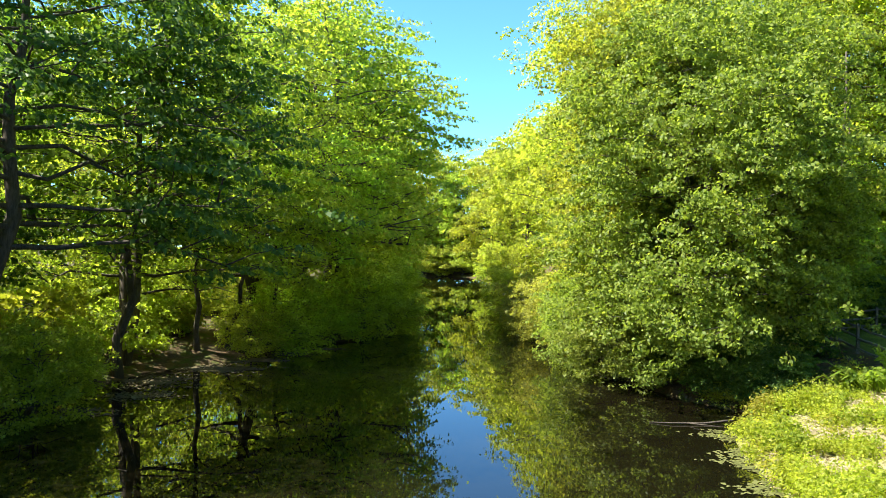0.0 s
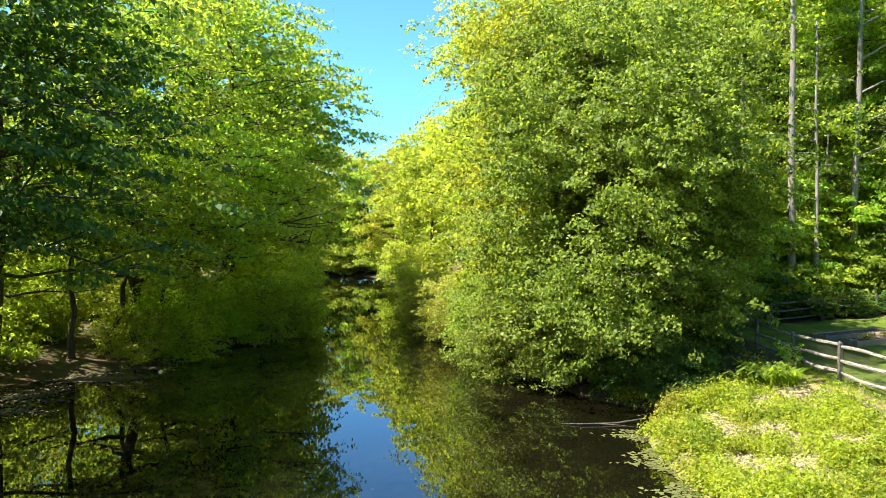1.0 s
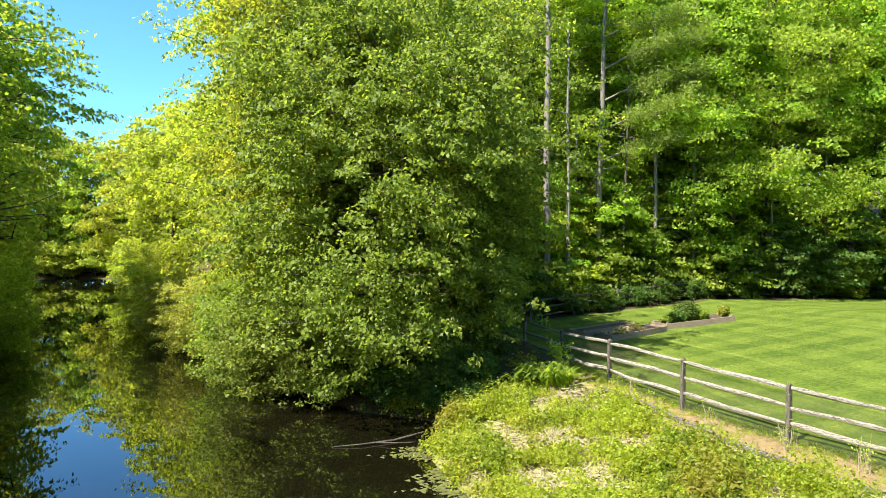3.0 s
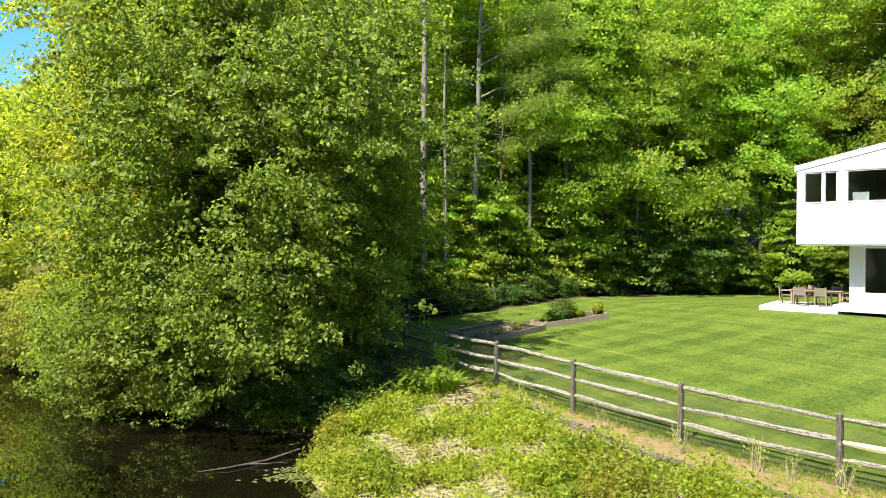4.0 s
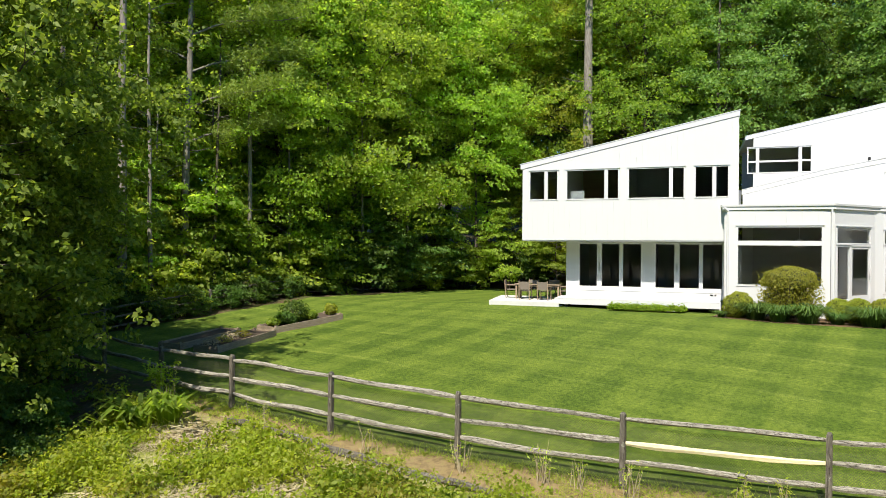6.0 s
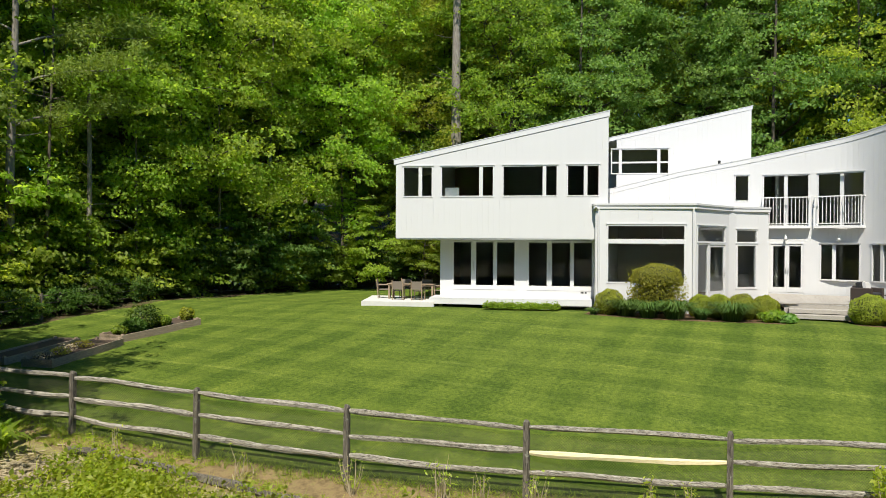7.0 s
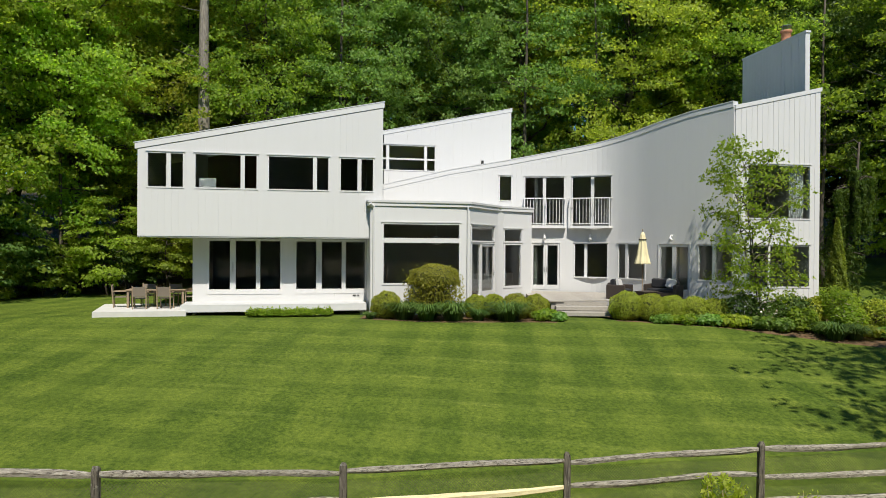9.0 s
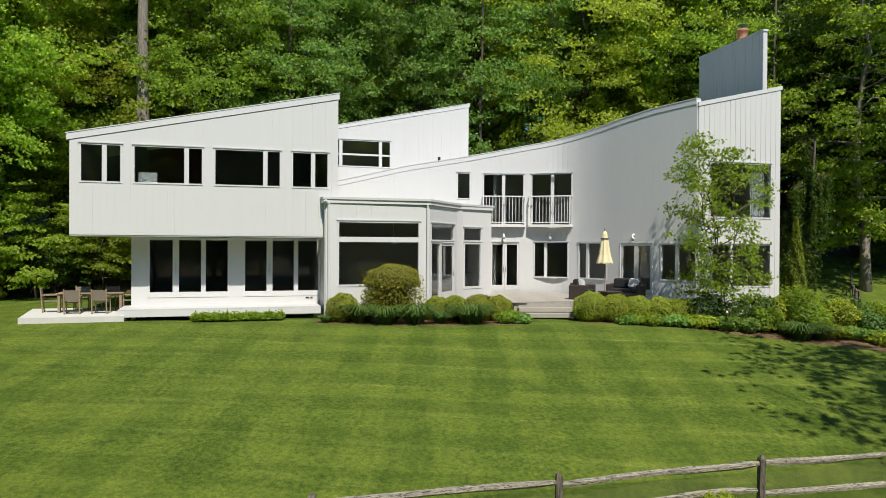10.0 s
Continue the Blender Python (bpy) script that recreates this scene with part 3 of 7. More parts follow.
nx, ny = wall_a.at(0, 1)[0] - wall_a.at(0, 0)[0], wall_a.at(0, 1)[1] - wall_a.at(0, 0)[1]
left_a = Wall([(31.5 - nx * BACK, 25.6 - ny * BACK), (31.5 - nx * 0.003, 25.6 - ny * 0.003)])
right_a = Wall([(33.74 - nx * 0.003, 16.35 - ny * 0.003), (33.74 - nx * BACK, 16.35 - ny * BACK)])
boarded_wall(house, left_a, 0, left_a.length - 0.165, 5.0, 8.36, [])
boarded_wall(house, right_a, 0.165, right_a.length, 5.0, 10.36, [])
floor_a = Build()
wall_a.slab(floor_a, 0.17, LA - 0.17, 4.96, 5.12, -BACK, -0.17)
part("floor_slab", floor_a, M_TRIM, house)
soffit = Build()
wall_a.slab(soffit, 0.0, LA, 4.955, 4.995, -1.6, 0.0)
part("soffit", soffit, M_TRIM, house)
inner = Build()
wall_a.slab(inner, 0.17, LA - 0.17, 5.12, (8.3, 10.3), -5.2, -5.05)
for u in (1.9, 4.7, 7.5):
    wall_a.slab(inner, u, u + 0.12, 5.12, top_a(u), -5.04, -0.2)
part("inner_wall", inner, M_ROOM, house)
red_wall = Build()
wall_a.slab(red_wall, 2.05, 4.65, 5.13, (8.7, 9.2), -5.04, -4.98)
part("inner_wall", red_wall, M_ROOMRED, house, "dark red room wall")
roof_a = Build()
wall_a.slab(roof_a, -0.10, LA + 0.05, (8.36, 10.39), (8.58, 10.62), -BACK - 0.1, 0.05)
roof_ob = part("roof", roof_a, M_TRIM, house)
edge = Build()
wall_a.slab(edge, -0.14, LA + 0.07, (8.583, 10.623), (8.615, 10.655), -BACK - 0.12, 0.066)
part("roof_edge", edge, M_TRIM, roof_ob)

# ground floor below it, set back
wall_g = Wall([(33.24, 24.10), (35.09, 16.45)])
LG = wall_g.length
sliders = [(0.58, 3.58, (1.59, 2.605)), (4.10, 7.13, (5.115, 6.155))]
boarded_wall(house, wall_g, 0.0, LG, 2.3, 4.95, [(a, b, 2.62, 4.9) for a, b, _ in sliders], board=0.52)
for a, b, posts in sliders:
    door = window(house, wall_g, a, b, 2.62, 4.9, [(posts[0], 0.23), (posts[1], 0.17)], [], "sliding_door", 0.07)
    rail = Build()
    wall_g.slab(rail, a + 0.07, b - 0.07, 2.69, 2.82, -0.05, 0.03)
    part("bottom_rail", rail, M_TRIM, door)
    pull = Build()
    wall_g.slab(pull, posts[0] - 0.02, posts[0] + 0.02, 3.55, 3.95, 0.045, 0.075)
    part("door_handle", pull, M_CHROME, door, "slim metal pull handle")
left_g = Wall([(33.24 - nx * 7, 24.10 - ny * 7), (33.24 - nx * 0.003, 24.10 - ny * 0.003)])
boarded_wall(house, left_g, 0, left_g.length - 0.165, 2.0, 4.95, [])
rooms = Build()
wall_g.slab(rooms, 0.17, LG, 2.3, 2.46, -7, -0.17)
wall_g.slab(rooms, 0.17, LG, 2.46, 4.95, -6.2, -6.05)
wall_g.slab(rooms, 3.75, 3.9, 2.46, 4.95, -6.04, -0.3)
part("inner_wall", rooms, M_ROOM, house)
plinth = Build()
wall_g.slab(plinth, 0.0, LG + 0.05, 1.5, 2.295, -0.4, -0.1)
part("foundation", plinth, M_STONE, house, "shaded concrete foundation under the deck")
vent = Build()
wall_g.slab(vent, 6.55, 6.68, 2.50, 2.56, 0.026, 0.05)
wall_g.slab(vent, 6.74, 6.82, 2.50, 2.56, 0.026, 0.05)
part("wall_outlet", vent, M_DARK, house, "small dark wall outlet")

meter = Build()
right_a.slab(meter, 1.05, 1.45, 6.62, 7.25, 0.026, 0.16)
meter_ob = part("meter_box", meter, M_CHROME, house, "small grey metal meter box")
part("conduit", Build().tube([(*right_a.at(1.25, 0.07), 6.0), (*right_a.at(1.25, 0.07), 6.62)], [0.025, 0.025], 6), M_CHROME, meter_ob)

# flat-roofed garden room with a splayed corner
wall_p = Wall([(33.2, 16.75), (34.2, 12.75), (37.1, 11.35), (38.5, 9.75)])
LP = wall_p.length
holes_p = [(0.44, 3.75, 3.07, 5.63), (4.26, 6.80, 2.50, 5.60), (7.60, 8.82, 2.74, 5.50)]
boarded_wall(house, wall_p, 0, LP, 1.7, 6.30, holes_p, board=0.6)
window(house, wall_p, 0.44, 3.75, 3.07, 5.63, [], [(4.90, 0.20)], frame_w=0.07)
window(house, wall_p, 4.26, 6.80, 4.86, 5.60, [], [])
window(house, wall_p, 7.60, 8.82, 4.86, 5.50, [], [])
window(house, wall_p, 7.60, 8.82, 2.74, 4.84, [], [], frame_w=0.10)
window(house, wall_p, 4.26, 5.27, 2.50, 4.84, [], [], frame_w=0.08)
house_door(house, wall_p, 5.29, 6.80, 2.46, 4.84, 1)
side_p = Wall([(38.52, 9.77), (40.6, 9.98)])
boarded_wall(house, side_p, 0.0, side_p.length, 1.7, 6.30, [], board=0.5)
left_p = Wall([(35.0, 17.15), (33.22, 16.77)])
boarded_wall(house, left_p, 0, left_p.length, 1.7, 6.30, [], board=0.45)
ring = [(33.12, 16.82), (34.12, 12.68), (37.04, 11.27), (38.44, 9.66), (40.9, 9.75), (40.2, 17.6), (35.0, 17.5)]


def plate(built, outline, z0, z1):
    b, n = len(built.v), len(outline)
    built.v += [(x, y, z0) for x, y in outline] + [(x, y, z1) for x, y in outline]
    built.f += [tuple(b + i for i in range(n)), tuple(b + n + i for i in reversed(range(n)))]
    built.f += [(b + i, b + n + i, b + n + (i + 1) % n, b + (i + 1) % n) for i in range(n)]
    return built


def swell(outline, d):
    c = np.mean(np.array(outline), 0)
    return [tuple(np.array(p) + (np.array(p) - c) / np.hypot(*(np.array(p) - c)) * d) for p in outline]


flat_roof = part("roof", plate(Build(), ring, 6.303, 6.44), M_TRIM, house)
part("roof_edge", plate(Build(), swell(ring, 0.05), 6.443, 6.53), M_ROOFEDGE, flat_roof, "grey metal roof edge")
floor_p = plate(Build(), [(33.4, 16.6), (34.4, 12.9), (37.2, 11.5), (38.7, 9.9), (40.2, 10.2), (39.3, 16.6)], 2.2, 2.45)
part("inner_floor", floor_p, M_FLOORIN, house)
back_p = Build()
Wall([(38.9, 16.7), (40.1, 11.0)]).slab(back_p, 0, 5.6, 2.45, 6.29, 0.0, 0.12)
part("inner_wall", back_p, M_ROOM, house)
spout = Build()
for u, z0, z1 in ((0.10, 1.9, 6.25),):
    x, y = wall_p.at(u, 0.07)
    spout.tube([(x, y, z0), (x, y, z1)], [0.045, 0.045], 8)
    spout.tube([(x, y, z1), (x - 0.1, y + 0.12, z1 + 0.14)], [0.05, 0.06], 8)
part("downspout", spout, M_TRIM, house)
x, y = wall_p.at(4.05, 0.08)
part("downspout", Build().tube([(x, y, 2.0), (x, y, 6.3)], [0.04, 0.04], 8), M_TRIM, house)
bowl = Build()
bowl.lathe(35.6, 14.2, [(0.02, 5.1), (0.34, 4.95), (0.36, 4.88), (0.2, 4.76), (0.02, 4.72)], 20)
bowl.tube([(35.6, 14.2, 5.1), (35.6, 14.2, 6.3)], [0.01, 0.01], 5)
tagged(part("pendant_lamp", bowl, M_GLASSY, smooth=True), "white bowl pendant lamp hanging in the garden room", "lamp")

# upper wing behind, with its own sloping roof
wall_b = Wall([(41.6, 17.2), (43.34, 10.43)])
LB = wall_b.length
top_b = line(0, 10.50, LB, 12.02)
boarded_wall(house, wall_b, 0, LB, 6.6, top_b, [(-0.01, 2.78, 8.62, 10.0)])
window(house, wall_b, -0.3, 2.78, 8.62, 10.0, [(0.2, 0.16), (2.23, 0.16)], [(9.25, 0.09)])
right_b = Wall([(43.34 - nx * 0.003, 10.43 - ny * 0.003), (43.34 - nx * 7, 10.43 - ny * 7)])
boarded_wall(house, right_b, 0.165, 7, 6.6, 12.02, [])
roof_b = Build()
wall_b.slab(roof_b, -0.4, LB + 0.05, (10.41, 12.02), (10.60, 12.20), -7.2, 0.045)
roof_b_ob = part("roof", roof_b, M_TRIM, house)
edge_b = Build()
wall_b.slab(edge_b, -0.4, LB + 0.08, (10.603, 12.203), (10.63, 12.23), -7.2, 0.06)
part("roof_edge", edge_b, M_TRIM, roof_b_ob)
room_b = Build()
wall_b.slab(room_b, -0.3, LB - 0.2, 7.4, 7.5, -5, -0.17)
wall_b.slab(room_b, -0.3, LB - 0.2, 7.5, (10.3, 11.9), -4.6, -4.5)
part("inner_wall", room_b, M_ROOM, house)
hole_vent = Build()
wall_b.slab(hole_vent, 5.30, 5.42, 9.05, 9.30, 0.026, 0.10)
part("wall_vent", hole_vent, M_DARK, house, "small dark wall vent")

# curved wing
curve = Wall([(39.0, 17.2), (40.3, 11.5), (40.5, 10.0), (40.45, 8.0), (40.2, 6.5), (39.6, 5.6), (38.55, 4.75), (37.2, 3.9), (35.7, 2.9), (34.2, 1.8)])
bend = []
for i in range(len(curve.p) - 1):
    for k in range(6):
        t = k / 6
        p0, p1, p2, p3 = (curve.p[min(max(i + j, 0), len(curve.p) - 1)] for j in (-1, 0, 1, 2))
        bend.append(0.5 * (2 * p1 + (p2 - p0) * t + (2 * p0 - 5 * p1 + 4 * p2 - p3) * t * t + (3 * p1 - p0 - 3 * p2 + p3) * t ** 3))
smooth_curve = Wall([*bend, curve.p[-1]])
STRETCH = smooth_curve.length / curve.length
curve_u = [0, 0.25, 3.6, 6.1, 9.34, 11.6, 14.5, 16.4, curve.length]
curve_z = [7.37, 7.44, 8.27, 8.73, 9.35, 9.75, 10.19, 10.42, 10.55]
LC = smooth_curve.length


def top_c(u):
    return float(np.interp(u / STRETCH, curve_u, curve_z))


def su(*us):
    return tuple(u * STRETCH for u in us)


openings = {
    "small": (*su(6.11, 6.81), 6.94, 8.26), "balcony_l": (*su(7.42, 9.47), 5.70, 8.22), "balcony_r": (*su(9.80, 11.88), 5.68, 8.22),
    "french": (*su(7.76, 9.28), 2.48, 4.91), "pair": (*su(9.94, 11.69), 3.12, 4.88), "pair_b": (*su(12.22, 13.95), 3.12, 4.86),
    "french_b": (*su(14.72, 16.52), 2.55, 4.88), "corner": (*su(16.90, 18.60), 3.24, 4.82)}
boarded_wall(house, smooth_curve, 0, LC, 1.7, top_c, list(openings.values()), board=0.25, gap=0.0007)
o = openings
window(house, smooth_curve, *o["small"])
for key in ("balcony_l", "balcony_r"):
    u0, u1, z0, z1 = o[key]
    window(house, smooth_curve, u0, u1, z0, z1, [((u0 + u1) / 2, 0.16)], name="balcony_window")
house_door(house, smooth_curve, *o["french"], 2)
house_door(house, smooth_curve, *o["french_b"], 2)
for key, at in (("pair", 10.53), ("pair_b", 12.77), ("corner", 17.7)):
    u0, u1, z0, z1 = o[key]
    window(house, smooth_curve, u0, u1, z0, z1, [(at * STRETCH, 0.15)])
roof_c = Build()
rim = Build()
steps = np.linspace(-0.05, LC - 0.02, 60)
for a, b in zip(steps, steps[1:]):
    za, zb = top_c(max(a, 0)), top_c(b)
    smooth_curve.slab(roof_c, a, b, (za - 0.02, zb - 0.02), (za + 0.19, zb + 0.19), -0.3, 0.045)
    smooth_curve.slab(rim, a, b, (za + 0.193, zb + 0.193), (za + 0.235, zb + 0.235), -0.3, 0.06)
roof_c_ob = part("roof", roof_c.mesh("roof", True), M_TRIM, house)
part("roof_edge", rim.mesh("roof_edge", True), M_ROOFEDGE, roof_c_ob, "pale grey metal roof edge")
deck_c = Build()
for a, b in zip(steps, steps[1:]):
    za, zb = top_c(max(a, 0)), top_c(b)
    pa, pb = smooth_curve.at(a, -0.3), smooth_curve.at(b - 1e-3, -0.3)
    deck_c.hexa([(*pa, za), (*pb, zb), (46.0, pb[1] - 0.6, zb + 0.1), (46.0, pa[1] - 0.6, za + 0.1), (*pa, za + 0.18), (*pb, zb + 0.18), (46.0, pb[1] - 0.6, zb + 0.28), (46.0, pa[1] - 0.6, za + 0.28)])
part("roof_deck", deck_c.mesh("roof_deck", True), M_ROOFEDGE, roof_c_ob)
room_c = Build()
room_c.box(40.7, -1.5, 2.2, 46.0, 16.5, 2.48).box(40.8, -1.5, 5.2, 46, 16.5, 5.45).box(45.9, -1.5, 2.48, 46.05, 16.5, 9.0)
room_c.box(41.0, 9.2, 2.48, 45.9, 9.35, 5.2).box(41.0, 9.2, 5.45, 45.9, 9.35, 8.5)
part("inner_wall", room_c, M_ROOM, house)


def balcony(u0, u1):
    """A shallow white railing before a pair of long windows."""
    frame_mesh = Build()
    smooth_curve.slab(frame_mesh, u0, u1, 7.07, 7.12, 0.26, 0.31)
    smooth_curve.slab(frame_mesh, u0, u1, 5.80, 5.84, 0.26, 0.31)
    smooth_curve.slab(frame_mesh, u0, u1, 5.60, 5.70, 0.02, 0.34)
    for u in (u0, u1 - 0.05):
        smooth_curve.slab(frame_mesh, u, u + 0.05, 7.075, 7.115, 0.02, 0.26)
        smooth_curve.slab(frame_mesh, u, u + 0.05, 5.70, 7.07, 0.26, 0.31)
    rail = part("balcony_railing", frame_mesh, M_STEEL, house, "white metal balcony railing with upright bars")
    n = 13
    for i in range(1, n):
        bar = Build()
        u = u0 + (u1 - u0) * i / n
        bar.tube([(*smooth_curve.at(u, 0.285), 5.84), (*smooth_curve.at(u, 0.285), 7.07)], [0.014, 0.014], 6)
        part("bar", bar, M_STEEL, rail)


balcony(*su(7.39, 9.52))
balcony(*su(9.69, 11.92))


def wall_lamp(u, z, lean):
    x, y = smooth_curve.at(u * STRETCH, 0.03)
    x1, y1 = smooth_curve.at(u * STRETCH, 0.2)
    lamp = tagged(new("wall_lamp"), "small grey swivel spotlight on the white house wall", "lamp", "wall lamps")
    base = Build()
    base.tube([(x, y, z), ((x + x1) / 2, (y + y1) / 2, z)], [0.06, 0.05], 10)
    part("base", base, M_STEEL, lamp)
    head = Build()
    head.tube([((x + x1) / 2, (y + y1) / 2, z), (x1, y1 + lean, z - 0.1), (x1 - 0.08, y1 + lean * 1.5, z - 0.22)], [0.03, 0.05, 0.085], 10)
    part("shade", head, M_STEEL, lamp, smooth=True)


for u, z, lean in ((8.45, 5.28, 0.0), (10.75, 5.25, 0.0), (15.5, 5.2, -0.05)):
    wall_lamp(u, z, lean)

# tower at the wing's end
wall_t = Wall([(34.2, 1.75), (35.1, -2.15)])
LT = wall_t.length
top_t = line(0, 10.43, LT, 11.36)
boarded_wall(house, wall_t, 0, LT, 1.6, top_t, [(0.53, 3.56, 5.88, 8.2), (0.62, 3.56, 3.0, 4.82)], gap=0.0045)
window(house, wall_t, 0.53, 3.56, 5.88, 8.2, [], [])
window(house, wall_t, 0.62, 3.56, 3.0, 4.82, [(1.6, 0.1)], [])
right_t = Wall([(35.1 - nx * 0.003, -2.15 - ny * 0.003), (35.1 - nx * 8, -2.15 - ny * 8)])
boarded_wall(house, right_t, 0.165, 8, 1.6, 11.36, [])
roof_t = Build()
wall_t.slab(roof_t, -0.03, LT + 0.06, (10.433, 11.363), (10.60, 11.53), -8.2, 0.05)
part("roof", roof_t, M_TRIM, house)
room_t = Build()
wall_t.slab(room_t, 0.1, LT - 0.2, 5.2, 5.4, -6, -0.17)
wall_t.slab(room_t, 0.1, LT - 0.2, 2.3, 2.5, -6, -0.17)
wall_t.slab(room_t, 0.1, LT - 0.2, 2.5, 10.3, -4.6, -4.5)
part("inner_wall", room_t, M_ROOM, house)
drape = Build()
for i in range(16):
    u = 2.75 + i * 0.045
    wall_t.slab(drape, u, u + 0.045, 5.95, 8.12, -0.32 - 0.04 * (i % 2), -0.28 - 0.04 * (i % 2))
tagged(part("curtain", drape, M_GLASSY), "white pleated curtain behind the tower window", "curtain")

# chimney screen and stack
blade_w = Wall([(43.87, -2.28), (39.06, -3.4)])
blade = Build()
blade_w.slab(blade, 0, blade_w.length, 9.5, (14.95, 15.05), -0.22, 0.0)
blade_ob = part("chimney_screen", blade, M_SIDING, house, "tall white boarded chimney screen")
n = 20
for i in range(n):
    piece = Build()
    a, b = blade_w.length * i / n + 0.006, blade_w.length * (i + 1) / n - 0.006
    blade_w.slab(piece, a, b, 9.5, (14.95 + 0.10 * i / n, 14.95 + 0.10 * (i + 1) / n), 0.003, 0.026)
    part("siding_board", piece, M_SIDING, blade_ob)
cap = Build()
blade_w.slab(cap, -0.04, blade_w.length + 0.04, (14.955, 15.055), (15.05, 15.15), -0.25, 0.045)
part("coping", cap, M_TRIM, blade_ob)
stack = Build().box(41.4, -4.5, 9.5, 43.2, -3.35, 15.35)
stack_ob = part("chimney", stack, M_SIDING, house)
pot = Build().lathe(42.3, -3.9, [(0.30, 15.35), (0.30, 15.45), (0.26, 15.5), (0.24, 15.95), (0.30, 16.0), (0.30, 16.1), (0.2, 16.1)], 16)
part("chimney_pot", pot, M_TERRA, stack_ob, "terracotta chimney pot", True)
rain_cap = Build().lathe(42.3, -3.9, [(0.28, 16.32), (0.28, 16.34), (0.04, 16.42)], 12)
for i in range(4):
    rain_cap.tube([(42.3 + 0.2 * math.cos(i * 1.57), -3.9 + 0.2 * math.sin(i * 1.57), z) for z in (16.05, 16.33)], [0.015, 0.015], 5)
part("rain_cap", rain_cap, M_CHROME, stack_ob, "dark metal rain cap")

# deck, pad and steps
deck = thing("deck", "white-painted low deck along the ground floor", "deck")
deck_wall = Wall([(31.62, 23.95), (33.38, 16.95)])
LD = deck_wall.length
boards = 10
for i in range(boards):
    b = Build()
    deck_wall.slab(b, 0, LD, 2.28, 2.315, -1.78 + 0.178 * i + 0.004, -1.78 + 0.178 * (i + 1) - 0.004)
    part("deck_board", b, M_TRIM, deck)
fascia = Build()
deck_wall.slab(fascia, -0.02, LD, 2.03, 2.275, -0.05, 0.0)
deck_wall.slab(fascia, -0.02, 0.03, 2.03, 2.275, -1.6, -0.051)
part("fascia", fascia, M_TRIM, deck)
for u in (0.4, 2.6, 4.9, 5.15, 7.0):
    post = Build()
    deck_wall.slab(post, u, u + 0.14, 1.5, 2.03, -0.5, -0.36)
    part("deck_post", post, M_TRIM, deck)
post = Build()
deck_wall.slab(post, 5.0, 5.35, 1.6, 2.03, -0.12, -0.052)
part("deck_post", post, M_TRIM, deck)

pad = plate(Build(), [(30.7, 26.95), (31.58, 23.72), (35.2, 24.6), (34.3, 28.3)], 1.75, 2.10)
tagged(part("patio_pad", pad, M_STONE), "white stone slab patio at the house corner", "patio", kind="structure")

patio = thing("patio_deck", "grey wooden raised patio with two steps to the lawn", "deck")
n = 26
for i in range(n):
    y0 = 2.0 + i * 8.0 / n
    x0 = float(np.interp(y0, [2, 7, 9, 10], [33.4, 34.5, 34.1, 34.2]))
    x1 = float(np.interp(y0, [2.0, 2.9, 3.9, 5.1, 6.5, 10], [34.6, 35.8, 37.3, 38.9, 40.0, 40.3]))
    if y0 > 9.6:
        x0 = 37.5
    b = Build().box(x0, y0 + 0.004, 2.38, x1, y0 + 8.0 / n - 0.004, 2.43)
    part("deck_board", b, M_DECK, patio)
rim_p = Build().box(34.2, 7.0, 1.4, 34.24, 9.3, 2.375).box(33.5, 2.0, 1.4, 33.54, 7.0, 2.375)
part("fascia", rim_p, M_DECK, patio)
for k, (d, z) in enumerate(((0.0, 2.22), (0.42, 2.03))):
    s = Build().bevel_box(33.75 - d, 6.95, z - 0.16, 34.19 - d, 9.15, z, 0.015)
    part("step", s, M_DECK, patio)

# ---- split-rail fence along the bank ----
FENCE_POSTS = [(14.75, 35.6, 1.95), (14.35, 32.0, 1.80), (14.1, 28.56, 1.68), (13.94, 25.18, 1.73), (14.21, 21.83, 1.58), (14.65, 18.38, 1.43),
               (15.47, 14.85, 1.29), (16.54, 11.2, 1.19), (17.23, 7.65, 1.24), (17.95, 4.1, 1.22), (18.75, 0.5, 1.22), (19.5, -3.2, 1.22)]


def fence_post(parent, x, y, top, rng):
    b, w = Build(), 0.060
    base = ground_z(x, y) - 0.3
    lean = rng.uniform(-0.02, 0.02, 2)
    rings = []
    for z, k in ((base, 1.05), (base + 0.7, 1.0), (top - 0.05, 0.95), (top, 0.55)):
        f = (z - base) / (top - base)
        rings.append([(x + lean[0] * f + w * k * c[0] * rng.uniform(0.9, 1.08), y + lean[1] * f + w * k * c[1] * rng.uniform(0.9, 1.08), z + rng.uniform(-0.015, 0.015))
                      for c in ((-1, -0.8), (-0.6, -1), (1, -0.9), (1, 0.7), (0.7, 1), (-1, 0.9))])
    b.v = [p for r in rings for p in r]
    for i in range(3):
        for k in range(6):
            b.f.append((i * 6 + k, i * 6 + (k + 1) % 6, i * 6 + 6 + (k + 1) % 6, i * 6 + 6 + k))
    b.f.append(tuple(range(18, 24)))
    return part("post", b, M_POST, parent)


